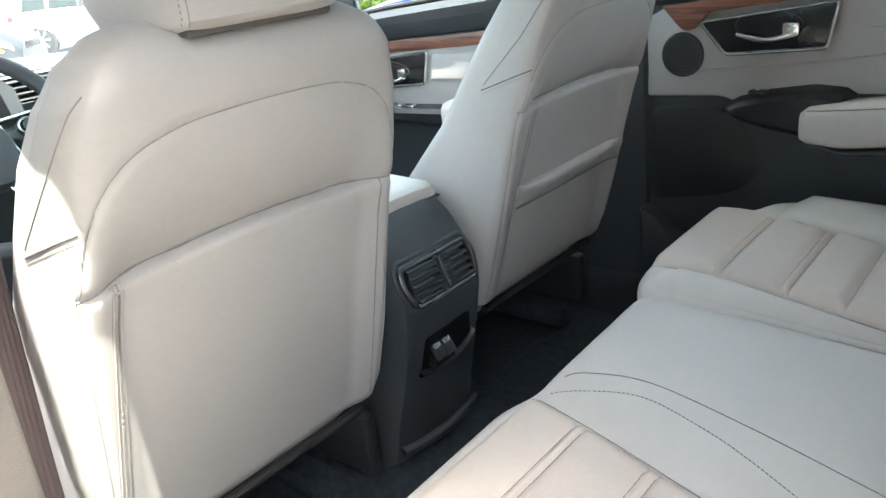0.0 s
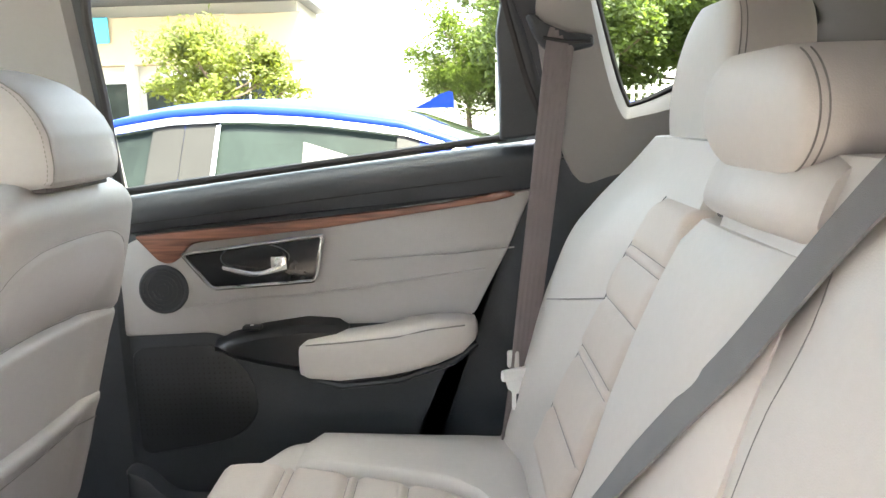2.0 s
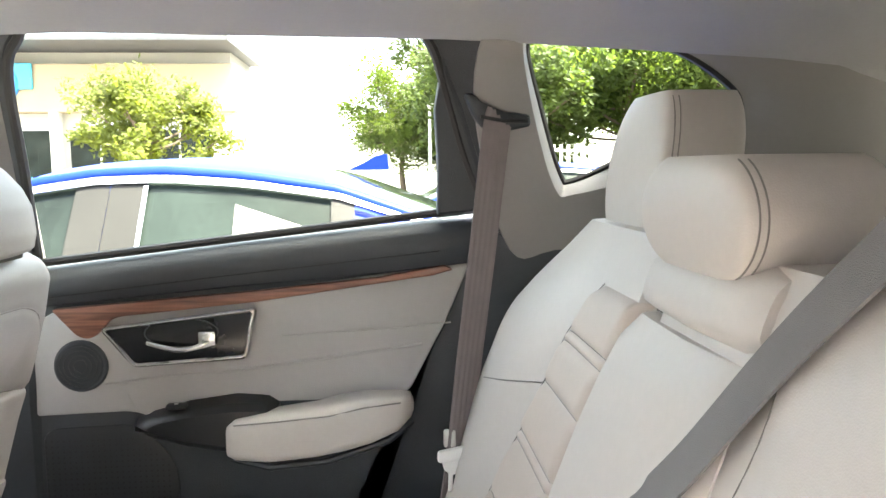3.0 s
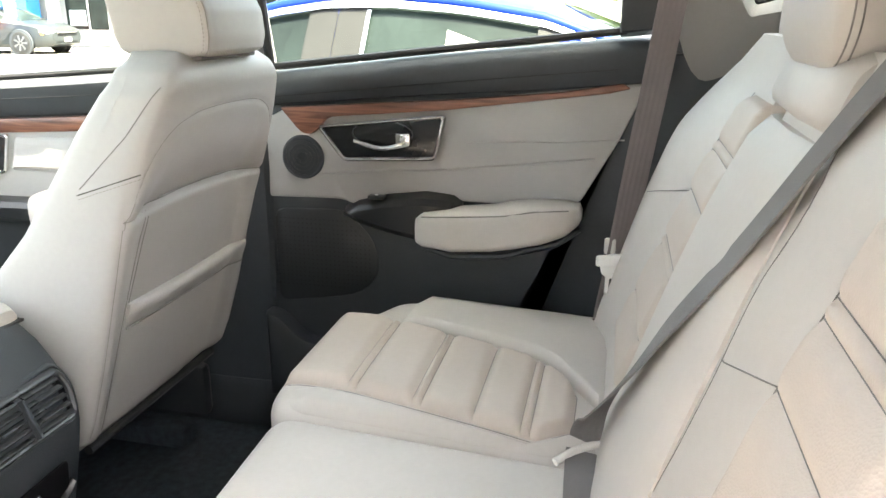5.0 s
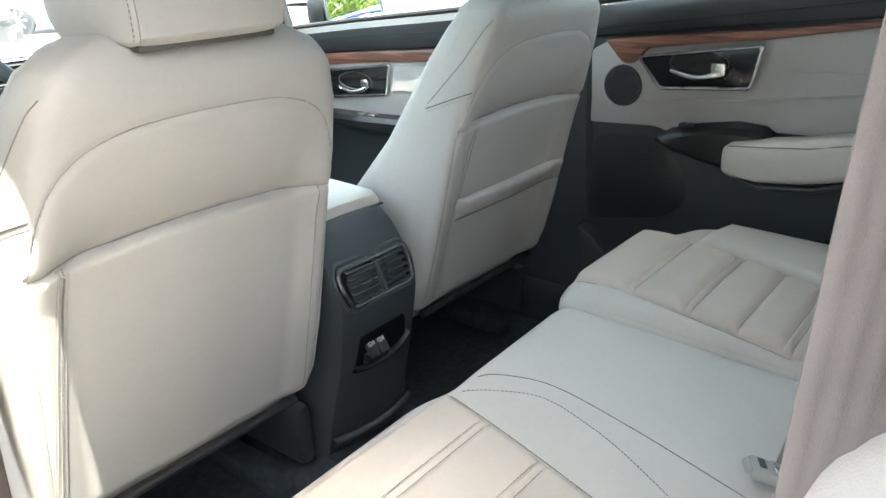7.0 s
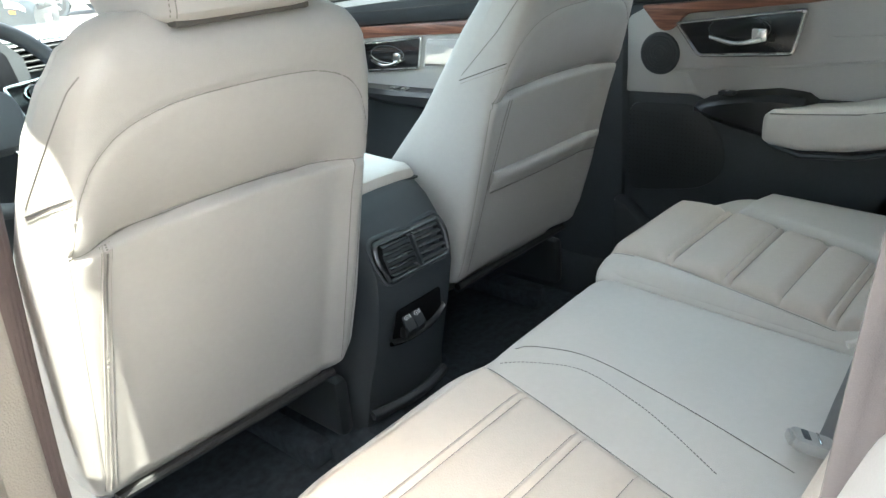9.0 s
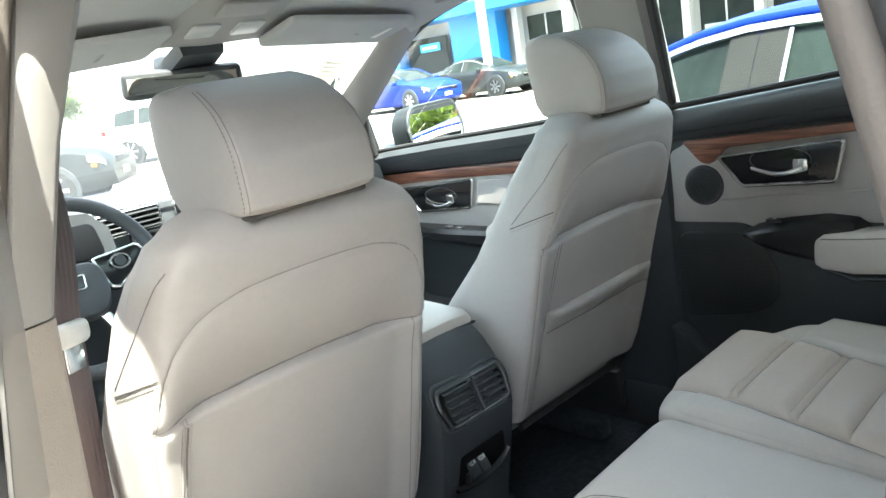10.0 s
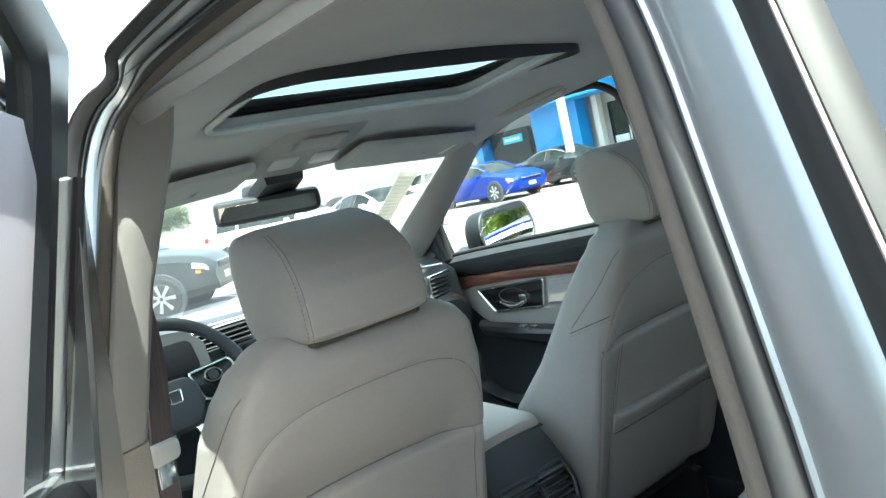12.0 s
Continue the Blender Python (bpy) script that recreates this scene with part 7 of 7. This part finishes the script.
def parked_car(name, at, turn, rows, paint, label):
    car = thing(name, at, label, "car", "parked cars")
    at = Vector(at)
    ys = [r[0] for r in rows]
    f = lambda y, k: float(np.interp(y, ys, [r[k] for r in rows]))

    def side(y, s):
        """Point on the body's right half: s runs 0..7 from below the sill to the roof's middle line."""
        zl, wl, zb, wb, zt, wt = (f(y, k) for k in range(1, 7))
        pts = [(0, zl), (wl * 0.9, zl), (wl, zl + 0.10), (wb + 0.015, (zl + zb) / 2 + 0.05), (wb, zb), (wt + (wb - wt) * 0.12, zt - 0.06 * min(1, (zt - zb) / 0.3)), (wt * 0.75, zt - 0.012), (0, zt)]
        i = min(6, int(s))
        t = s - i
        a, b = pts[i], pts[i + 1]
        return Vector((a[0] + (b[0] - a[0]) * t, y, a[1] + (b[1] - a[1]) * t))

    yy = [ys[0] + (ys[-1] - ys[0]) * i / 44 for i in range(45)]
    ss = [0, 1, 1.5, 2, 2.5, 3, 3.5, 4, 4.25, 4.5, 4.75, 5, 5.5, 6, 6.5, 7]
    rings = []
    for y in yy:
        h = [side(y, s) for s in ss]
        rings.append([at + p for p in h] + [at + Vector((-p.x, p.y, p.z)) for p in h[-2:0:-1]])
    part("body", loft(rings), paint, car, "glossy painted body")

    def patch(nm, y0, y1, s0, s1, mat, owner, lab, sgn=1, off=0.006, n=8, m=4):
        bm = bmesh.new()
        g = []
        for i in range(n + 1):
            row = []
            for j in range(m + 1):
                s = s0 + (s1 - s0) * j / m
                y = y0 + (y1 - y0) * i / n
                p = side(y, s)
                q = p + Vector((off, 0, off * 0.5)) if s < 5.3 else p + Vector((0, off * (1 if y > 0 else -1), off))
                row.append(bm.verts.new(at + Vector((sgn * q.x, q.y, q.z))))
            g.append(row)
        for a, b in zip(g, g[1:]):
            for j in range(m):
                bm.faces.new((a[j], a[j + 1], b[j + 1], b[j]))
        return part(nm, bm, mat, owner, lab)

    suv = rows is SUV
    wins = [(0.74, 0.10), (-0.10, -0.66)] if not suv else [(0.95, 0.05), (-0.03, -0.95), (-1.05, -1.75)]
    for sgn in (1, -1):
        for k, (a, b) in enumerate(wins):
            patch("side_window", a, b, 4.08, 4.76 if suv else 4.93, CAR_GLASS, car, "dark side window", sgn)
        if not suv:
            patch("quarter_window", -0.72, -0.98, 4.08, 4.80, CAR_GLASS, car, "small quarter window", sgn)
        patch("window_trim", 0.85, -1.08 if not suv else -1.8, 4.78 if suv else 4.91, 4.815 if suv else 4.965, CHROME, car, "bright window trim", sgn, 0.024, 24, 1)
        patch("door_post", 0.10, 0.0, 4.05, 4.77 if suv else 4.935, DOOR_POST, car, "dark grey door post", sgn, 0.016, 3, 6)
        patch("door_post", -0.0015, -0.10, 4.05, 4.77 if suv else 4.935, DOOR_POST, car, "dark grey door post", sgn, 0.016, 3, 6)
        patch("post_trim", -0.098, -0.112, 4.06, 4.95, CHROME, car, "bright post edge", sgn, 0.017, 1, 6)
        if not suv:
            patch("door_post", -0.655, -0.725, 4.05, 4.935, DOOR_POST, car, "dark grey door post", sgn, 0.016, 3, 6)
            part("roof_edge", tube([at + Vector((sgn * (side(y, 5.0).x + 0.002), y, side(y, 5.0).z + 0.004)) for y in [0.95 - 2.2 * k / 30 for k in range(31)]], 0.022, 10), paint, car, "painted roof edge")
        bm = tube([at + side(y, 3.2) * 1.0 + Vector((0.004, 0, 0)) if sgn > 0 else at + Vector((-side(y, 3.2).x - 0.004, y, side(y, 3.2).z)) for y in (1.3, 0.5, -0.5, -1.4)], 0.006, 5)
        part("side_crease", bm, paint, car)
        patch("headlight", 1.98, 2.22, 3.55, 3.98, LAMP, car, "clear headlight", sgn, 0.010, 4, 3)
        patch("indicator", 2.02, 2.10, 3.2, 3.4, AMBER, car, "amber marker", sgn, 0.010, 2, 2)
        patch("tail_light", -2.30, -2.05, 3.5, 3.98, RED_LENS, car, "red tail light", sgn, 0.010, 4, 3)
        x = side(0.75, 3.9).x
        bm = box(at + Vector((sgn * (x + 0.09), 0.78, f(0.78, 3) + 0.06)), (0.18, 0.10, 0.12), 0.035, segs=3)
        part("door_mirror", bm, paint, car, "door mirror")
        for yw in (1.38, -1.36):
            r = 0.335 if not suv else 0.36
            c = at + Vector((sgn * 0.70, yw, r))
            ax = Vector((sgn, 0, 0))
            part("arch", disc(c + ax * 0.165, ax, r + 0.06, 0.05, 28), BLACK_SOFT, car, "black wheel arch")
            w = part("wheel", disc(c + ax * 0.02, ax, r, 0.205, 32, bevel=0.12), TYRE, car, "black tyre")
            part("rim", disc(c + ax * 0.20, ax, r * 0.70, 0.03, 28), BLACK_HARD, w, "dark rim")
            bm = bmesh.new()
            for k in range(7):
                a = 2 * math.pi * k / 7
                d = Vector((0, math.cos(a), math.sin(a)))
                e = Vector((0, -math.sin(a), math.cos(a)))
                b0 = c + ax * 0.235
                vs_ = [b0 + d * 0.03 + e * 0.022, b0 + d * r * 0.68 + e * 0.034, b0 + d * r * 0.68 - e * 0.034, b0 + d * 0.03 - e * 0.022]
                loft([[v - ax * 0.02 for v in vs_], vs_], True, bm)
            part("spokes", bm, ALLOY, w, "silver alloy spokes")
    for sgn in (1, -1):
        patch("windscreen", 1.12 if not suv else 1.2, 0.30 if not suv else 0.36, 5.05, 7.0, CAR_GLASS, car, "sloped windscreen half", sgn, 0.006, 8, 5)
        if not suv:
            patch("rear_window", -0.62, -1.42, 5.08, 7.0, CAR_GLASS, car, "sloped rear window half", sgn, 0.006, 8, 5)
    grille = box(at + Vector((0, ys[-1] - 0.05, 0.58 if not suv else 0.70)), (0.95, 0.10, 0.16), 0.03)
    part("grille", grille, BLACK_GLOSS, car, "dark grille")
    part("grille_bar", box(at + Vector((0, ys[-1] + 0.005, 0.64 if not suv else 0.77)), (0.9, 0.03, 0.035), 0.01), CHROME, car, "bright grille bar")
    part("plate_bar", box(at + Vector((0, ys[-1] + 0.01, 0.42 if not suv else 0.5)), (0.32, 0.02, 0.12), 0.004), PAPER, car, "pale plate")
    part("lower_intake", box(at + Vector((0, ys[-1] - 0.06, 0.36)), (1.2, 0.12, 0.12), 0.03), BLACK_HARD, car, "black lower intake")
    car.rotation_euler = (0, 0, radians(turn))
    return car, side


BLUE = material("bright_blue_paint", (0.004, 0.026, 0.24), 0.35, metal=0.0, vary=0.06, scale=3, coat=0.06, spec=0.15)
BLACKP = material("charcoal_paint", (0.022, 0.026, 0.028), 0.35, metal=0.0, vary=0.06, scale=3, coat=0.3, spec=0.3)
WHITEP = material("white_paint", (0.78, 0.78, 0.77), 0.25, vary=0.03, scale=3, coat=1.0)
SILVER = material("silver_paint", (0.42, 0.43, 0.45), 0.25, metal=0.5, vary=0.05, scale=3, coat=1.0)
REDP = material("red_paint", (0.42, 0.02, 0.03), 0.25, vary=0.05, scale=3, coat=1.0)
near_blue, nside = parked_car("sedan", (2.40, 0.36, 0), 0, SEDAN, BLUE, "bright blue sedan parked in the next bay")
fin = [(0.30, 0.0), (0.18, 0.028), (0.10, 0.052), (0.03, 0.062), (0.0, 0.060), (-0.01, 0.0)]
rings = []
for k, w in ((-1, 0.006), (-0.6, 0.016), (0.6, 0.016), (1, 0.006)):
    rings.append([Vector((2.40 + w * (1 if k > 0 else -1), -0.47 + y * 0.52, 1.352 + z * (1.0 if abs(k) < 1 else 0.97))) for y, z in fin])
part("roof_fin", loft([rings[1], rings[0], rings[3], rings[2]]), BLUE, near_blue, "blue shark-fin aerial", smooth=False)
bm = bmesh.new()
vs = []
for y, s in ((-0.37, 4.40), (-0.59, 4.34), (-0.59, 4.66), (-0.37, 4.80)):
    p = nside(y, s)
    vs.append(bm.verts.new(Vector((2.40 - p.x - 0.012, 0.36 + p.y, p.z))))
bm.faces.new(vs)
part("paper_sheet", bm, PAPER, near_blue, "white paper sheet in the rear side window", smooth=False)
parked_car("suv", (2.50, 13.7, 0), -127, SUV, BLACKP, "charcoal family car parked across the aisle")
parked_car("suv", (9.2, 19.5, 0), -150, SUV, WHITEP, "white sport utility car parked across the aisle")
parked_car("sedan", (17.2, 19.4, 0), 178, SEDAN, BLUE, "bright blue saloon facing the aisle")
parked_car("sedan", (11.0, 17.2, 0), 180, SEDAN, WHITEP, "white saloon facing the aisle")
parked_car("sedan", (20.2, 18.4, 0), 182, SEDAN, BLACKP, "charcoal saloon facing the aisle")
parked_car("suv", (20.6, 25.4, 0), 190, SUV, WHITEP, "white sport utility car near the showroom")
parked_car("sedan", (16.6, 27.5, 0), 190, SEDAN, REDP, "red saloon far across the car park")
parked_car("sedan", (4.0, 22.0, 0), 180, SEDAN, SILVER, "silver saloon far across the car park")
parked_car("sedan", (5.6, -1.6, 0), 0, SEDAN, BLUE, "blue saloon two bays away")

# ---------- showroom building ----------
STUCCO = material("white_stucco", (0.55, 0.53, 0.50), 0.9, vary=0.06, scale=1.2, bump=0.4, bump_scale=90)
CREAMW = material("cream_stucco", (0.40, 0.32, 0.22), 0.9, vary=0.06, scale=1.2, bump=0.4, bump_scale=90)
SIGN_BLUE = material("sign_blue", (0.02, 0.24, 0.62), 0.4, vary=0.05, scale=2)
show = thing("showroom", (26, 20, 0), "white car showroom with blue entrance portal and tall windows", "building")
part("wall", box((28.0, 16.0, 2.6), (6, 23, 5.2), 0.02), STUCCO, show, "white stucco wall", smooth=False)
part("fascia", box((24.8, 16.0, 4.0), (0.8, 23.4, 1.5), 0.03), CREAMW, show, "cream fascia band", smooth=False)
part("roof_edge", box((25.6, 16.0, 5.25), (6.0, 23.8, 0.16), 0.02), material("dark_metal_edge", (0.10, 0.10, 0.11), 0.5), show, "dark roof edge", smooth=False)
part("canopy", box((23.6, 22.8, 3.35), (2.2, 9.4, 0.45), 0.04), SIGN_BLUE, show, "blue canopy over the entrance", smooth=False)
for k in range(10):
    y = 6.2 + 2.5 * k
    if y > 20.4:
        continue
    w = part("window", box((24.93, y, 1.65), (0.14, 1.9, 2.1), 0.01), CAR_GLASS, show, "dark showroom window", smooth=False)
    part("frame", box((24.86, y, 1.65), (0.06, 0.06, 2.1), 0), STUCCO, w, "white mullion", smooth=False)
    part("poster", box((24.84, y + 0.45, 1.0), (0.02, 0.7, 0.55), 0), material("pale_poster", (0.55, 0.62, 0.60), 0.6, vary=0.3, scale=3), w, "pale poster", smooth=False)
    part("column", box((24.6, y + 1.25, 1.75), (0.35, 0.30, 3.5), 0.02), STUCCO, show, "white column", smooth=False)
part("portal", box((24.3, 21.9, 1.75), (0.7, 2.7, 3.5), 0.03), SIGN_BLUE, show, "blue entrance wall", smooth=False)
part("portal", box((24.3, 27.1, 1.75), (0.7, 0.6, 3.5), 0.03), SIGN_BLUE, show, "blue entrance wall", smooth=False)
part("entrance_door", box((24.5, 25.3, 1.3), (0.2, 2.6, 2.6), 0.02), CAR_GLASS, show, "dark glass entrance", smooth=False)
sg = part("door_sign", box((24.25, 24.9, 2.15), (0.06, 1.3, 0.36), 0.05), material("sign_cyan", (0.05, 0.45, 0.65), 0.4), show, "cyan name sign", smooth=False)
part("sign_letters", bars((24.21, 25.4, 2.08), (0, -1, 0), (0, 0, 1), (0.12, 0.10, 0.14, 0.1, 0.12, 0.16), 0.05, 0.14, 0.0, (-1, 0, 0)), WHITE_INK, sg, "pale lettering too small to read", smooth=False)
bm = tube([(24.3, 12.2 + math.cos(a) * 1.25, 4.15 + math.sin(a) * 0.8) for a in [2 * math.pi * k / 40 for k in range(40)]], 0.11, 8, closed=True)
part("ring_sign", bm, SIGN_BLUE, show, "blue oval ring sign")
part("blue_sign", box((24.3, 11.2, 4.35), (0.1, 1.5, 0.8), 0.03), material("sign_cyan", (0.05, 0.45, 0.65), 0.4), show, "small cyan sign", smooth=False)
solo("column_post", tube([(19.8, 17.6, 0), (19.8, 17.6, 4.2)], 0.16, 14), STUCCO, "tall white round post in front of the showroom", "post")

# low wall sign, lamp posts, fence
POST = material("pale_galvanised", (0.55, 0.55, 0.54), 0.5, metal=0.3, vary=0.08)


def lamp_post(at, h):
    p = thing("street_lamp", at, "pale metal car park lamp post", "lamp post", "lamp posts")
    a = Vector(at)
    part("pole", loft([[a + Vector((math.cos(t) * r, math.sin(t) * r, z)) for t in [2 * math.pi * k / 12 for k in range(12)]] for r, z in ((0.10, 0), (0.10, 0.8), (0.06, 0.85), (0.05, h))]), POST, p, "tapered pole")
    part("head", box(a + Vector((-0.25, 0, h + 0.03)), (0.6, 0.22, 0.09), 0.03), POST, p, "flat lamp head")
    return p


lamp_post((25, -1.95, 0), 3.4)
lamp_post((25, -5.88, 0), 9.0)
lamp_post((14, 26, 0), 6.5)
fence = thing("fence", (22, -7, 0), "white picket fence below the trees", "fence")
for k in range(46):
    part("picket", box((22.0, -4.6 - 0.22 * k, 1.55), (0.04, 0.09, 0.95), 0.01), STUCCO, fence, "", smooth=False)
for z in (1.3, 1.85):
    part("rail", box((22.05, -9.6, z), (0.05, 10.4, 0.07), 0.01), STUCCO, fence, "", smooth=False)
bank = box((30, -17, 0.45), (14, 23, 0.9), 0.3)
solo("grass_bank", bank, material("dry_grass", (0.16, 0.17, 0.07), 0.95, vary=0.3, scale=2, bump=0.8, bump_scale=50), "raised grassy bank under the trees", "bank", "structure")
solo("low_sign", box((25.6, 3.5, 2.0), (0.2, 2.0, 0.9), 0.05), CREAMW, "cream low sign board beside the showroom", "sign")
solo("sign_leg", box((25.6, 3.5, 0.8), (0.15, 0.6, 1.6), 0.02), CREAMW, "cream foot of the low sign board", "sign")

# ---------- trees ----------
BARK = material("grey_bark", (0.10, 0.075, 0.055), 0.95, vary=0.3, scale=6, bump=0.8, bump_scale=40)


def leaf_material(name, color):
    m = material(name, color, 0.6, vary=0.35, scale=1.5, spec=0.3)
    n, l = m.node_tree.nodes, m.node_tree.links
    b = n["Principled BSDF"]
    tl, mx = n.new("ShaderNodeBsdfTranslucent"), n.new("ShaderNodeMixShader")
    tl.inputs["Color"].default_value = (color[0] * 1.6, color[1] * 1.6, color[2] * 0.8, 1)
    mx.inputs["Fac"].default_value = 0.5
    l.new(b.outputs[0], mx.inputs[1])
    l.new(tl.outputs[0], mx.inputs[2])
    l.new(mx.outputs[0], n["Material Output"].inputs["Surface"])
    return m


def tree(name, at, h, spread, leaves, mat, label, seed, size=0.16, low=0.3):
    rng = random.Random(seed)
    t = thing(name, at, label, "tree", "trees")
    a = Vector(at)
    bm = bmesh.new()
    trunk = [a + Vector((0.06 * math.sin(i), 0.05 * math.cos(i * 1.7), h * 0.62 * i / 6)) for i in range(7)]
    for i in range(6):
        r0, r1 = h * 0.028 * (1 - i / 8), h * 0.028 * (1 - (i + 1) / 8)
        loft([[trunk[i + j] + Vector((math.cos(q), math.sin(q), 0)) * r for q in [2 * math.pi * k / 9 for k in range(9)]] for j, r in ((0, r0), (1, r1))], False, bm)
    tips = []
    for k in range(16):
        base = trunk[2].lerp(trunk[6], rng.random())
        ang, up = rng.uniform(0, 2 * math.pi), rng.uniform(0.15, 0.9)
        ln = spread * rng.uniform(0.55, 1.0)
        tip = base + Vector((math.cos(ang) * ln, math.sin(ang) * ln, up * h * 0.32))
        mid_ = base.lerp(tip, 0.5) + Vector((0, 0, -0.04 * h))
        tube(spline([base, mid_, tip], 4), h * 0.007, 5, bm)
        tips += [tip, mid_.lerp(tip, 0.5)]
    part("trunk", bm, BARK, t, "bare trunk and limbs")
    clumps = []
    for tip in tips:
        for _ in range(3):
            clumps.append((tip + Vector((rng.gauss(0, 0.12), rng.gauss(0, 0.12), rng.gauss(0.05, 0.10))) * spread, spread * rng.uniform(0.14, 0.30)))
    for _ in range(14):
        q = rng.uniform(0, 2 * math.pi)
        clumps.append((a + Vector((math.cos(q) * spread * 0.4 * rng.random(), math.sin(q) * spread * 0.4 * rng.random(), h * rng.uniform(low + 0.15, 0.98))), spread * rng.uniform(0.15, 0.28)))
    verts, faces = [], []
    for i in range(leaves):
        c, r = clumps[rng.randrange(len(clumps))]
        d = Vector((rng.gauss(0, 1), rng.gauss(0, 1), rng.gauss(0, 0.8)))
        d = d.normalized() * r * rng.random() ** 0.4
        p = c + d
        if p.z < a.z + h * low * 0.6:
            continue
        u = Vector((rng.gauss(0, 1), rng.gauss(0, 1), rng.gauss(0, 0.6))).normalized()
        v = u.orthogonal().normalized()
        s = size * rng.uniform(0.6, 1.3)
        k = len(verts)
        verts += [p - u * s * 0.5 - a, p + v * s * 0.28 - a, p + u * s * 0.5 - a, p - v * s * 0.28 - a]
        faces.append((k, k + 1, k + 2, k + 3))
    me = bpy.data.meshes.new("crown")
    me.from_pydata([tuple(v) for v in verts], [], faces)
    me.materials.append(mat)
    ob = new("crown", me)
    ob.parent = t
    ob["label"] = "leafy green crown with gaps"
    return t


LEAF_Y = leaf_material("yellow_green_leaves", (0.095, 0.115, 0.02))
LEAF_G = leaf_material("green_leaves", (0.062, 0.092, 0.026))
tree("tree", (18.5, 5.4, 0), 4.0, 1.75, 9000, LEAF_Y, "small yellow-green tree in front of the showroom", 3, 0.15, 0.28)
big = tree("tree", (26, -4.5, 0.9), 7.0, 3.6, 24000, LEAF_G, "large leafy green tree behind the fence", 7, 0.22, 0.12)
for i, (x, y, r, s) in enumerate(((28, -9.5, 1.1, 1.05), (25.5, -13.0, 2.4, 1.0), (29, -16.5, 4.0, 1.2), (26, -20.5, 5.2, 1.1), (31, -6.5, 0.4, 1.25), (33, -12, 3.0, 1.3), (29, -26, 1.7, 1.2), (33, -1.2, 2.2, 0.75))):
    c = copy_thing(big, pose(x, y, 0.4, 0, 0, math.degrees(r)))
    c.scale = (s, s, s)
for i, (x, y, r, s) in enumerate(((3, -17, 0.3, 1.1), (-3, -19, 1.3, 1.2), (9, -19, 2.3, 1.0), (-9, -15, 4.3, 1.0), (15, -20, 5.0, 1.1), (13.5, 46, 0.7, 0.7), (-16, -6, 0.9, 1.2), (-20, 6, 2.9, 1.1))):
    c = copy_thing(big, pose(x, y, 0, 0, 0, math.degrees(r)))
    c.scale = (s, s, s)
